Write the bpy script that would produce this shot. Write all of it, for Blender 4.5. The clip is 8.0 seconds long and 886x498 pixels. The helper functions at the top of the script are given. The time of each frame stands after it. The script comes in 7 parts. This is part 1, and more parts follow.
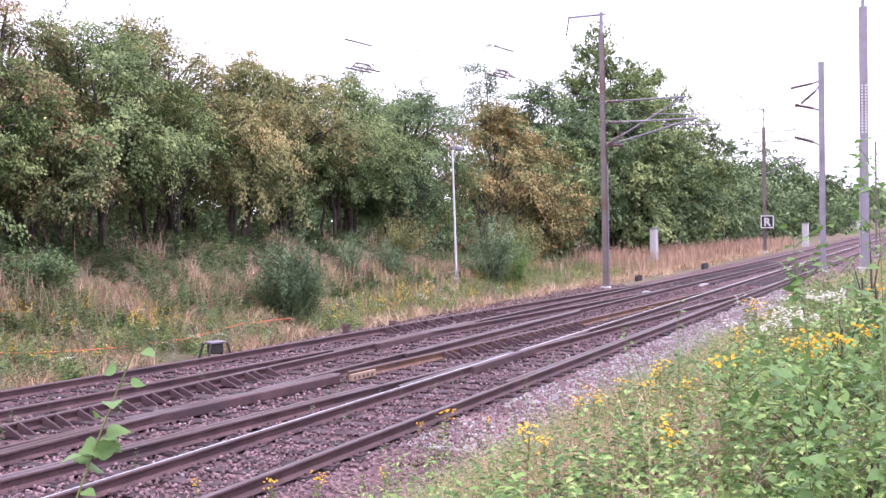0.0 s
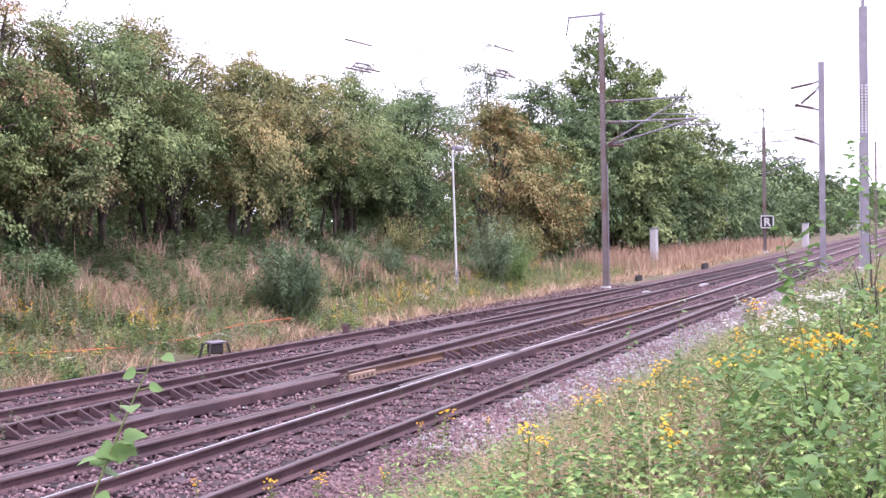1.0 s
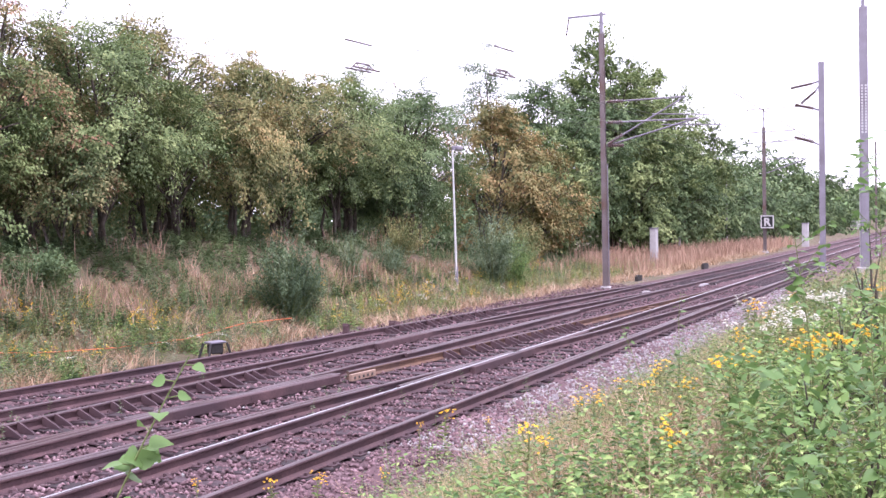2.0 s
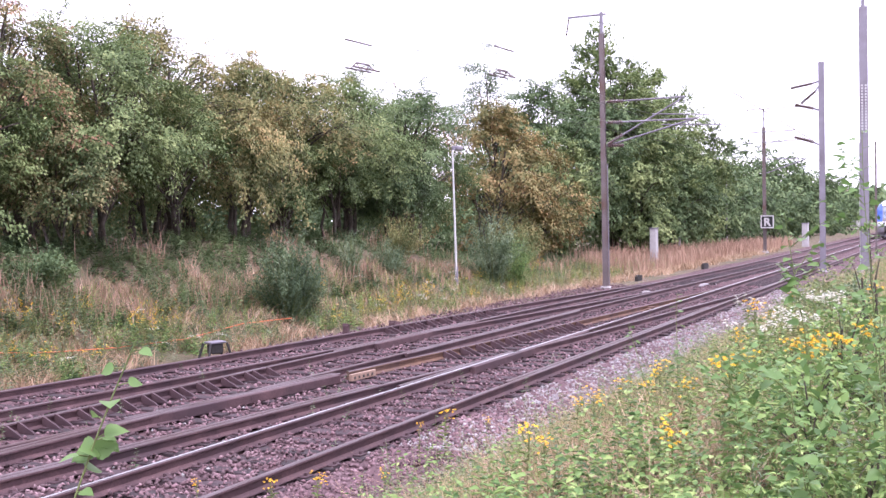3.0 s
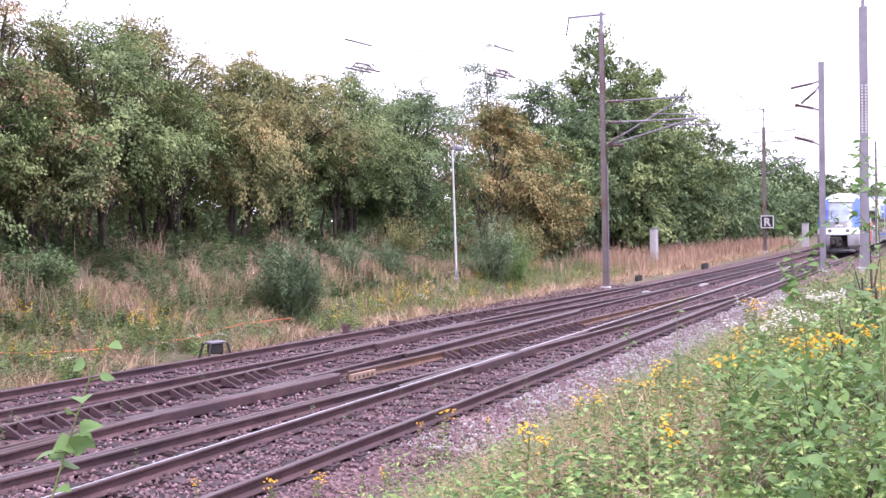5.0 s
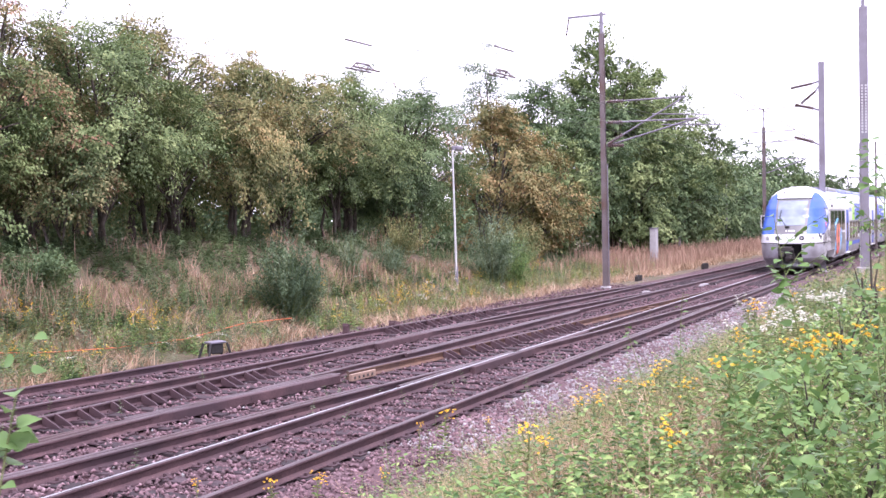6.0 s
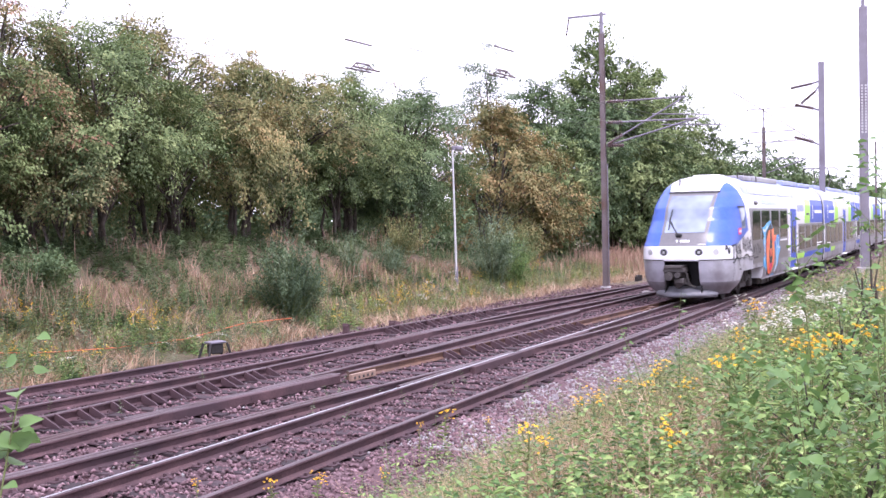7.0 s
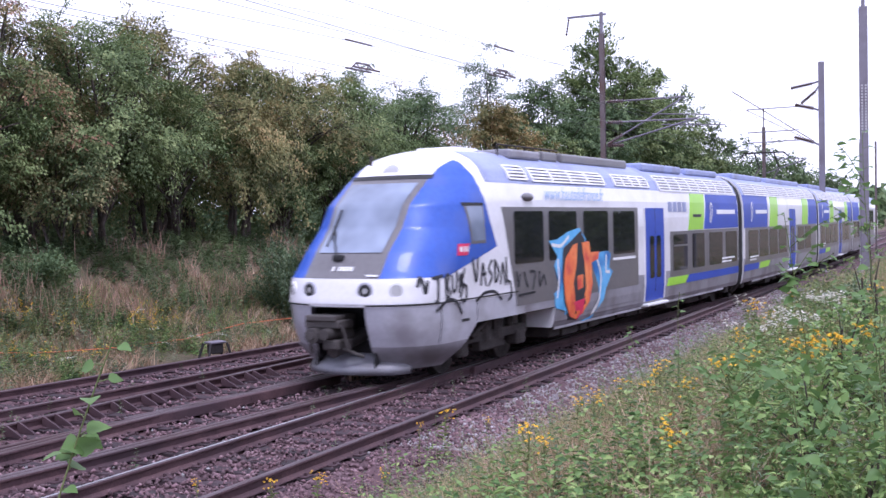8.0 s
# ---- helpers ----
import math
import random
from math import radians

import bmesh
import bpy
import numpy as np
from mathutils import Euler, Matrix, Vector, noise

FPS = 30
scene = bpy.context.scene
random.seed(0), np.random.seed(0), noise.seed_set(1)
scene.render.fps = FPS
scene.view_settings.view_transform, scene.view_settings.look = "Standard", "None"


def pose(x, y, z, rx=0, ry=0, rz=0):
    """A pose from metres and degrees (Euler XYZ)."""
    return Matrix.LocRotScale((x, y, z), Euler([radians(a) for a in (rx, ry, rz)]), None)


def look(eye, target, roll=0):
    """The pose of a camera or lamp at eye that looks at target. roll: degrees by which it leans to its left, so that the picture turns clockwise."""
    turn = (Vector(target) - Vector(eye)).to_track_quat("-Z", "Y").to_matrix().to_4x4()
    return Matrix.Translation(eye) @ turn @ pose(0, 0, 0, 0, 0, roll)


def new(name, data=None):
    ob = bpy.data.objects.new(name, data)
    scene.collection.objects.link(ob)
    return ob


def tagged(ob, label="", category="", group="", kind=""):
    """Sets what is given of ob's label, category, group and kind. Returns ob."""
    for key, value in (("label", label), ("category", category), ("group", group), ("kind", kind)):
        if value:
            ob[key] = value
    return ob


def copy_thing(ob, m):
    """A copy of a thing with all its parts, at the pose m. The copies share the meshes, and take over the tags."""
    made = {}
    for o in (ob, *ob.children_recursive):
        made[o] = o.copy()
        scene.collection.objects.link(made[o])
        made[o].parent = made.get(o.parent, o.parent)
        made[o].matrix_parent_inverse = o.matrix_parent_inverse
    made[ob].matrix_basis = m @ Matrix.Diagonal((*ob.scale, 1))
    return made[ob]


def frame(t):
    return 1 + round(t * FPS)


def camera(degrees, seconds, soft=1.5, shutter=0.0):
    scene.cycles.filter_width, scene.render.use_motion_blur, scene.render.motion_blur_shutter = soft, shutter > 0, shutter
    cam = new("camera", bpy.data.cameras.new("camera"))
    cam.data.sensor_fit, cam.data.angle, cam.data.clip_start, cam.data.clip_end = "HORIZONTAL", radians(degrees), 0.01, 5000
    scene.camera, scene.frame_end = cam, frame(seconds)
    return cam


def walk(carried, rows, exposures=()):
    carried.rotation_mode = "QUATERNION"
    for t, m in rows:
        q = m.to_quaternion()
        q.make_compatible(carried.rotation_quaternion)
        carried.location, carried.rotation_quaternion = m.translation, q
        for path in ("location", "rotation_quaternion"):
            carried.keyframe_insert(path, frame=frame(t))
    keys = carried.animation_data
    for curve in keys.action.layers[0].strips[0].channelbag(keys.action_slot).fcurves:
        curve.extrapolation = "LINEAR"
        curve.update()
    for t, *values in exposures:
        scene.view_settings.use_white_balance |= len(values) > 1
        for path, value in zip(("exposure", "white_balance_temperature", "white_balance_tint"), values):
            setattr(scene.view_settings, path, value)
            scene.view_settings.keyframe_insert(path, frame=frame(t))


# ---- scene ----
cam = camera(44.07, 8.0, soft=1.5, shutter=0.2)
EYE = Vector((0, 0, 2.705))
YAW, DIP = 0.4476, 0.0249
AIM = EYE + Vector((math.cos(YAW) * math.cos(DIP), math.sin(YAW) * math.cos(DIP), -math.sin(DIP))) * 10
walk(cam, [(0, look(EYE, AIM, -1.095)), (8.0, look(EYE, AIM, -1.095))],
     exposures=[(0, 1.05, 5900, 27), (5.8, 1.05, 5900, 27), (7.0, 0.94, 5850, 26), (7.5, 0.68, 5700, 25), (8.0, 0.19, 5500, 24)])

# ---- light: a bright, thinly overcast afternoon ----
world = bpy.data.worlds.new("sky")
scene.world = world
world.use_nodes = True
wn, wl = world.node_tree.nodes, world.node_tree.links
wn.clear()
sky = wn.new("ShaderNodeTexSky")
sky.sky_type, sky.sun_disc = "NISHITA", False
sky.sun_elevation, sky.sun_rotation = radians(63), radians(200)
sky.dust_density, sky.air_density = 3.0, 1.0
veil = wn.new("ShaderNodeMix")
veil.data_type = "RGBA"
veil.inputs[0].default_value = 0.8
veil.inputs[7].default_value = (15.0, 14.6, 15.2, 1)
wl.new(sky.outputs[0], veil.inputs[6])
bg = wn.new("ShaderNodeBackground")
bg.inputs[1].default_value = 0.098
wl.new(veil.outputs[2], bg.inputs[0])
wl.new(bg.outputs[0], wn.new("ShaderNodeOutputWorld").inputs[0])
sun = new("sun", bpy.data.lights.new("sun", "SUN"))
sun.data.energy, sun.data.angle, sun.data.color = 2.1, radians(16), (1.0, 0.96, 0.9)
sun.matrix_world = look((0, 0, 60), (20, 22, 0))


# ---- materials ----
def shader(name, rough=0.7, metal=0.0):
    m = bpy.data.materials.new(name)
    m.use_nodes = True
    b = m.node_tree.nodes["Principled BSDF"]
    b.inputs["Roughness"].default_value, b.inputs["Metallic"].default_value = rough, metal
    return m, m.node_tree.nodes, m.node_tree.links, b


def ramp_node(n, cols):
    r = n.new("ShaderNodeValToRGB")
    while len(r.color_ramp.elements) < len(cols):
        r.color_ramp.elements.new(0.5)
    for i, (p, c) in enumerate(cols):
        r.color_ramp.elements[i].position, r.color_ramp.elements[i].color = p, (*c, 1)
    return r


def surface(name, cols, scale=6.0, fine=60.0, rough=0.75, metal=0.0, bump=0.3, gap=0.01, stain=None, stain_scale=1.2, random_tint=0.0, island=False, coat=0.0):
    """Two scales of noise in the colours given, with bump; stain: a second colour in broad patches."""
    m, n, l, b = shader(name, rough, metal)
    tc = n.new("ShaderNodeTexCoord")
    a = n.new("ShaderNodeTexNoise")
    a.inputs["Scale"].default_value, a.inputs["Detail"].default_value = scale, 5
    f = n.new("ShaderNodeTexNoise")
    f.inputs["Scale"].default_value, f.inputs["Detail"].default_value = fine, 4
    for q in (a, f):
        l.new(tc.outputs["Object"], q.inputs["Vector"])
    mixer = n.new("ShaderNodeMath")
    mixer.operation = "MULTIPLY_ADD"
    mixer.inputs[1].default_value = 0.5
    l.new(f.outputs[0], mixer.inputs[0])
    half = n.new("ShaderNodeMath")
    half.operation = "MULTIPLY"
    half.inputs[1].default_value = 0.5
    l.new(a.outputs[0], half.inputs[0])
    l.new(half.outputs[0], mixer.inputs[2])
    k = len(cols) - 1
    r = ramp_node(n, [(0.32 + 0.36 * i / max(k, 1), c) for i, c in enumerate(cols)])
    l.new(mixer.outputs[0], r.inputs[0])
    col = r.outputs[0]
    if stain:
        s = n.new("ShaderNodeTexNoise")
        s.inputs["Scale"].default_value, s.inputs["Detail"].default_value = stain_scale, 6
        l.new(tc.outputs["Object"], s.inputs["Vector"])
        sr = ramp_node(n, [(0.48, (0, 0, 0)), (0.66, (1, 1, 1))])
        l.new(s.outputs[0], sr.inputs[0])
        mx = n.new("ShaderNodeMix")
        mx.data_type = "RGBA"
        mx.inputs[7].default_value = (*stain, 1)
        l.new(sr.outputs[0], mx.inputs[0])
        l.new(col, mx.inputs[6])
        col = mx.outputs[2]
    if random_tint or island:
        hs = n.new("ShaderNodeHueSaturation")
        src = n.new("ShaderNodeNewGeometry").outputs["Random Per Island"] if island else n.new("ShaderNodeObjectInfo").outputs["Random"]
        mp = n.new("ShaderNodeMapRange")
        t = random_tint or 0.4
        mp.inputs[3].default_value, mp.inputs[4].default_value = 1 - t, 1 + t
        l.new(src, mp.inputs[0])
        l.new(mp.outputs[0], hs.inputs["Value"])
        l.new(col, hs.inputs["Color"])
        col = hs.outputs[0]
    l.new(col, b.inputs["Base Color"])
    if coat:
        b.inputs["Coat Weight"].default_value, b.inputs["Coat Roughness"].default_value = coat, 0.08
    if bump:
        bp = n.new("ShaderNodeBump")
        bp.inputs["Strength"].default_value, bp.inputs["Distance"].default_value = bump, gap
        l.new(f.outputs[0], bp.inputs["Height"])
        l.new(bp.outputs[0], b.inputs["Normal"])
    return m


def leafy(name, cols, rough=0.6, through_light=0.25, patch=0.72, patch_scale=0.9):
    """Leaves: the colour varies from leaf to leaf and in patches."""
    m, n, l, b = shader(name, rough)
    b.inputs["Specular IOR Level"].default_value = 0.3
    tc = n.new("ShaderNodeTexCoord")
    a = n.new("ShaderNodeTexNoise")
    a.inputs["Scale"].default_value, a.inputs["Detail"].default_value = patch_scale, 4
    l.new(tc.outputs["Object"], a.inputs["Vector"])
    g = n.new("ShaderNodeNewGeometry")
    mx = n.new("ShaderNodeMix")
    mx.inputs[0].default_value = patch
    sharp = n.new("ShaderNodeMapRange")
    sharp.inputs[1].default_value, sharp.inputs[2].default_value = 0.3, 0.7
    l.new(a.outputs[0], sharp.inputs[0])
    l.new(g.outputs["Random Per Island"], mx.inputs[2])
    l.new(sharp.outputs[0], mx.inputs[3])
    r = ramp_node(n, [(0.12 + 0.76 * i / (len(cols) - 1), c) for i, c in enumerate(cols)])
    l.new(mx.outputs[0], r.inputs[0])
    l.new(r.outputs[0], b.inputs["Base Color"])
    if through_light:
        t = n.new("ShaderNodeBsdfTranslucent")
        l.new(r.outputs[0], t.inputs[0])
        ms = n.new("ShaderNodeMixShader")
        ms.inputs[0].default_value = through_light
        l.new(b.outputs[0], ms.inputs[1])
        l.new(t.outputs[0], ms.inputs[2])
        l.new(ms.outputs[0], n["Material Output"].inputs[0])
    return m


RUST = surface("rusty_rail_steel", [(0.04, 0.021, 0.027), (0.086, 0.046, 0.053), (0.13, 0.073, 0.076)], 3, 40, 0.7, 0.12, 0.35, 0.004, stain=(0.055, 0.031, 0.039), stain_scale=0.7)
RUST_ORANGE = surface("orange_rail_rust", [(0.09, 0.05, 0.038), (0.16, 0.088, 0.06), (0.21, 0.125, 0.09)], 3, 40, 0.85, 0.1, 0.35, 0.004, stain=(0.1, 0.06, 0.055))
POLISHED = surface("polished_rail_head", [(0.56, 0.56, 0.6), (0.7, 0.7, 0.74)], 2, 50, 0.36, 0.9, 0.03)
DULL_HEAD = surface("dull_rail_head", [(0.075, 0.05, 0.055), (0.16, 0.125, 0.135)], 1.2, 50, 0.5, 0.45, 0.08, stain=(0.09, 0.055, 0.055), stain_scale=0.5)
SLEEPER = surface("tarred_sleeper_timber", [(0.0176, 0.0100, 0.0133), (0.0384, 0.0235, 0.0289), (0.0680, 0.0435, 0.0511)], 5, 50, 0.9, 0, 0.5, 0.01, random_tint=0.35)
BALLAST = surface("ballast_bed", [(0.0360, 0.0186, 0.0229), (0.0920, 0.0490, 0.0577), (0.1680, 0.1000, 0.1125)], 3, 24, 0.95, 0, 0.9, 0.05, stain=(0.1000, 0.0524, 0.0592))
STONE = surface("ballast_stone", [(0.07, 0.037, 0.044), (0.145, 0.086, 0.098), (0.25, 0.172, 0.186)], 2, 30, 0.9, 0, 0.3, 0.01, island=True, random_tint=0.55)
STONE_GREY = surface("pale_grey_stone", [(0.180, 0.164, 0.172), (0.279, 0.262, 0.271), (0.377, 0.361, 0.369)], 2, 30, 0.9, 0, 0.3, 0.01, island=True, random_tint=0.28)
SOIL = surface("dry_soil_and_litter", [(0.06, 0.042, 0.028), (0.13, 0.095, 0.062), (0.2, 0.15, 0.105)], 1.5, 25, 0.95, 0, 0.8, 0.05, stain=(0.08, 0.085, 0.04), stain_scale=0.5)
BARK = surface("dark_bark", [(0.03, 0.024, 0.02), (0.07, 0.055, 0.045), (0.11, 0.09, 0.075)], 5, 40, 0.95, 0, 0.7, 0.02)
GALV = surface("weathered_galvanised_steel", [(0.17, 0.155, 0.19), (0.25, 0.23, 0.275)], 2, 30, 0.55, 0.15, 0.1, 0.003, stain=(0.15, 0.13, 0.155), stain_scale=0.6)
MAST_RUST = surface("mast_steel_with_rust", [(0.12, 0.095, 0.1), (0.2, 0.165, 0.17)], 2, 30, 0.7, 0.2, 0.15, 0.003, stain=(0.12, 0.07, 0.055), stain_scale=1.0)
WHITE_PAINT = surface("dirty_white_paint", [(0.4, 0.39, 0.4), (0.6, 0.59, 0.6)], 3, 30, 0.5, 0, 0.1, 0.002)
CONCRETE = surface("pale_concrete", [(0.33, 0.31, 0.33), (0.45, 0.43, 0.45)], 4, 40, 0.9, 0, 0.3, 0.004)
BLACK_PAINT = surface("black_sign_paint", [(0.01, 0.01, 0.013), (0.02, 0.02, 0.024)], 4, 40, 0.4, 0, 0.05)
DARK_METAL = surface("dark_equipment_metal", [(0.02, 0.018, 0.018), (0.05, 0.045, 0.045)], 6, 50, 0.7, 0.3, 0.2, 0.004)
BROWN_GLAZE = surface("brown_glazed_insulator", [(0.06, 0.03, 0.03), (0.1, 0.055, 0.05)], 4, 30, 0.3, 0, 0.05)
WIRE = surface("catenary_copper_wire", [(0.05, 0.045, 0.045), (0.09, 0.08, 0.08)], 4, 30, 0.6, 0.4, 0.0)
ORANGE_NET = surface("orange_plastic_mesh", [(0.6, 0.14, 0.06), (0.75, 0.22, 0.1)], 4, 30, 0.6, 0, 0.1)


# ---- mesh helpers ----
def link(name, me, material, parent=None, label="", smooth=False):
    for mm in material if isinstance(material, (list, tuple)) else (material,):
        me.materials.append(mm)
    if smooth:
        me.polygons.foreach_set("use_smooth", [True] * len(me.polygons))
    ob = new(name, me)
    if parent:
        ob.parent = parent
    if label:
        ob["label"] = label
    return ob


def part(name, bm, material, parent=None, label="", smooth=False):
    me = bpy.data.meshes.new(name)
    bmesh.ops.recalc_face_normals(bm, faces=bm.faces)
    bm.to_mesh(me)
    bm.free()
    return link(name, me, material, parent, label, smooth)


def empty(name, m, label, category, group="", kind=""):
    ob = new(name)
    ob.matrix_basis = m
    return tagged(ob, label, category, group, kind)


def box(bm, lo, hi, bevel=0.0, m=None):
    """A box from corner lo to corner hi, optionally bevelled and placed by m."""
    g = bmesh.ops.create_cube(bm, size=1)
    c = [(a + b) / 2 for a, b in zip(lo, hi)]
    d = [b - a for a, b in zip(lo, hi)]
    for v in g["verts"]:
        v.co = Vector((c[0] + v.co.x * d[0], c[1] + v.co.y * d[1], c[2] + v.co.z * d[2]))
    vs = g["verts"]
    if bevel:
        es = list({e for v in vs for e in v.link_edges})
        r = bmesh.ops.bevel(bm, geom=es, offset=bevel, segments=2, affect="EDGES", profile=0.5)
        vs = list({v for f in r["faces"] for v in f.verts} | {v for v in vs if v.is_valid})
    if m:
        for v in vs:
            v.co = m @ v.co
    return vs


def rod(bm, a, b, r1, r2=None, seg=8):
    """A round bar from a to b."""
    a, b = Vector(a), Vector(b)
    r2 = r1 if r2 is None else r2
    d = b - a
    m = Matrix.Translation((a + b) / 2) @ d.to_track_quat("Z", "Y").to_matrix().to_4x4()
    bmesh.ops.create_cone(bm, cap_ends=True, segments=seg, radius1=r1, radius2=r2, depth=d.length, matrix=m)


def bm_new():
    return bmesh.new()


def raw_mesh(name, verts, faces):
    """A mesh from an array of places and an array of triangles or quads."""
    me = bpy.data.meshes.new(name)
    verts, faces = np.asarray(verts, np.float32), np.asarray(faces, np.int32)
    k = faces.shape[1]
    me.vertices.add(len(verts))
    me.vertices.foreach_set("co", verts.ravel())
    me.loops.add(faces.size)
    me.loops.foreach_set("vertex_index", faces.ravel())
    me.polygons.add(len(faces))
    me.polygons.foreach_set("loop_start", np.arange(0, faces.size, k, dtype=np.int32))
    me.update(calc_edges=True)
    return me


def unit(v):
    return v / np.maximum(np.linalg.norm(v, axis=-1, keepdims=True), 1e-9)


def leaves(p, axis, up, length, width, fold=0.25, simple=False):
    """Folded pointed leaves: places, directions, normals, lengths, widths -> verts, quads; simple: one bent quad each."""
    n = len(p)
    axis = unit(axis)
    side = unit(np.cross(axis, up))
    up = unit(np.cross(side, axis))
    length, width = np.broadcast_to(length, n)[:, None], np.broadcast_to(width, n)[:, None]
    if simple:
        v = np.stack([p, p + axis * length * 0.5 + side * width * 0.5 + up * width * fold, p + axis * length - up * length * 0.1, p + axis * length * 0.45 - side * width * 0.5 + up * width * fold], 1)
        return v.reshape(-1, 3), np.arange(n)[:, None] * 4 + np.arange(4)
    v = np.empty((n, 6, 3))
    v[:, 0] = p
    v[:, 1] = p + axis * length * 0.35 + side * width * 0.5 + up * width * fold
    v[:, 2] = p + axis * length * 0.7 + side * width * 0.36 + up * width * fold * 0.4
    v[:, 3] = p + axis * length - up * length * 0.12
    v[:, 4] = p + axis * length * 0.7 - side * width * 0.36 + up * width * fold * 0.4
    v[:, 5] = p + axis * length * 0.35 - side * width * 0.5 + up * width * fold
    f = np.array([(0, 1, 2, 3), (0, 3, 4, 5)])
    return v.reshape(-1, 3), (np.arange(n)[:, None, None] * 6 + f).reshape(-1, 4)


def blades(p, height, width, lean, rng):
    """Grass blades bent over: places, heights, widths, how far the tip leans."""
    n = len(p)
    a = rng.uniform(0, 2 * math.pi, n)
    d = np.stack([np.cos(a), np.sin(a), np.zeros(n)], 1)
    b = a + rng.uniform(-1.2, 1.2, n)
    s = np.stack([-np.sin(b), np.cos(b), np.zeros(n)], 1)
    height, width, lean = (np.broadcast_to(q, n)[:, None] for q in (height, width, lean))
    z = np.array([0, 0, 1.0])
    v = np.empty((n, 6, 3))
    for i, (h, w, o) in enumerate(((0, 1, 0), (0.6, 0.7, 0.3), (1.0, 0.12, 1.0))):
        c = p + z * height * h + d * lean * o
        v[:, 2 * i], v[:, 2 * i + 1] = c - s * width * w / 2, c + s * width * w / 2
    f = np.array([(0, 1, 3, 2), (2, 3, 5, 4)])
    return v.reshape(-1, 3), (np.arange(n)[:, None, None] * 6 + f).reshape(-1, 4)


def merged(pieces):
    vs, fs, o = [], [], 0
    for v, f in pieces:
        vs.append(v)
        fs.append(np.asarray(f) + o)
        o += len(v)
    return np.concatenate(vs), np.concatenate(fs)


def tube(pts, radii, seg=6):
    """A tapering tube through points -> verts, quads."""
    pts = np.asarray(pts, float)
    t = unit(np.gradient(pts, axis=0))
    ref = np.array([0.31, 0.17, 0.05]) + np.array([0, 0, 1.0]) * (np.abs(t[:, 2:3]) < 0.8)
    u = unit(np.cross(t, ref))
    w = np.cross(t, u)
    a = np.linspace(0, 2 * math.pi, seg, endpoint=False)
    r = np.asarray(radii)[:, None, None]
    v = pts[:, None] + r * (np.cos(a)[None, :, None] * u[:, None] + np.sin(a)[None, :, None] * w[:, None])
    i, j = np.meshgrid(np.arange(len(pts) - 1), np.arange(seg), indexing="ij")
    k = (j + 1) % seg
    f = np.stack([i * seg + j, i * seg + k, (i + 1) * seg + k, (i + 1) * seg + j], -1).reshape(-1, 4)
    return v.reshape(-1, 3), f


# ---- ground: track bed between two banks ----
def step(t):
    t = np.clip(t, 0, 1)
    return t * t * (3 - 2 * t)


def ground_z(x, y):
    x, y = np.asarray(x, float), np.asarray(y, float)
    far_top = 2.2 - 1.45 * step((x - 33) / 16) - 0.85 * step((x - 55) / 45)
    near_top = 1.2 - 0.4 * step((x - 14) / 40)
    z = -0.24 + (far_top + 0.24) * step((y - 15.9) / 5.4)
    z = z + (near_top + 0.24) * step((5.8 - y) / 4.8)
    rough = 0.05 * np.sin(x * 1.7 + 0.6 * np.sin(y * 1.3)) * np.sin(y * 1.9 + x * 0.4) + 0.03 * np.sin(x * 4.3 + y * 3.1)
    off = np.clip(np.maximum(y - 15.4, 5.0 - y), 0, 1)
    z = z + rough * off * 1.5
    hill = 15 * step((np.hypot(x, y) - 250) / 260) * (0.6 + 0.4 * np.sin(np.arctan2(y, x) * 9))
    return z + np.where(np.abs(y - 9) > 20, hill, hill * step((np.hypot(x, y) - 420) / 60))


gx = np.concatenate([np.linspace(-2500, -60, 14), np.arange(-40, 0, 2.0), np.arange(0, 70, 0.5), np.arange(70, 160, 2.0), np.linspace(165, 600, 40), np.linspace(700, 3500, 10)])
gy = np.concatenate([np.linspace(-2500, -60, 12), np.arange(-40, -2, 2.0), np.arange(-2, 24, 0.4), np.arange(24, 60, 2.0), np.linspace(70, 300, 14), np.linspace(400, 2500, 8)])
GX, GY = np.meshgrid(gx, gy, indexing="ij")
gv = np.stack([GX, GY, ground_z(GX, GY)], -1).reshape(-1, 3)
ii, jj = np.meshgrid(np.arange(len(gx) - 1), np.arange(len(gy) - 1), indexing="ij")
kk = len(gy)
gf = np.stack([ii * kk + jj, (ii + 1) * kk + jj, (ii + 1) * kk + jj + 1, ii * kk + jj + 1], -1).reshape(-1, 4)
tagged(link("ground", raw_mesh("ground", gv, gf), SOIL, smooth=True), "dry weedy soil of the railway cutting and fields", "ground", kind="structure")

# ballast bed: a low shoulder of broken stone under the tracks
bx = np.concatenate([np.arange(-30, 2, 1.0), np.arange(2, 50, 0.2), np.arange(50, 300, 1.2)])
by = np.concatenate([[4.6, 4.9], np.arange(5.1, 15.4, 0.17), [15.5, 16.2]])
BX, BY = np.meshgrid(bx, by, indexing="ij")
brng = np.random.default_rng(5)
edge = np.minimum(step((BY - 4.6) / 0.9), step((16.2 - BY) / 1.4))
edge_far = step((18.2 - 0.1 * BX - BY) / 1.2 + 0.0) * (BX < 40) + step((14.2 - BY) / 1.2) * (BX >= 40)
BZ = -0.42 + 0.215 * np.minimum(edge, edge_far * 0.9 + 0.1) + brng.normal(0, 0.012, BX.shape)
bv = np.stack([BX, BY, BZ], -1).reshape(-1, 3)
ii, jj = np.meshgrid(np.arange(len(bx) - 1), np.arange(len(by) - 1), indexing="ij")
kk = len(by)
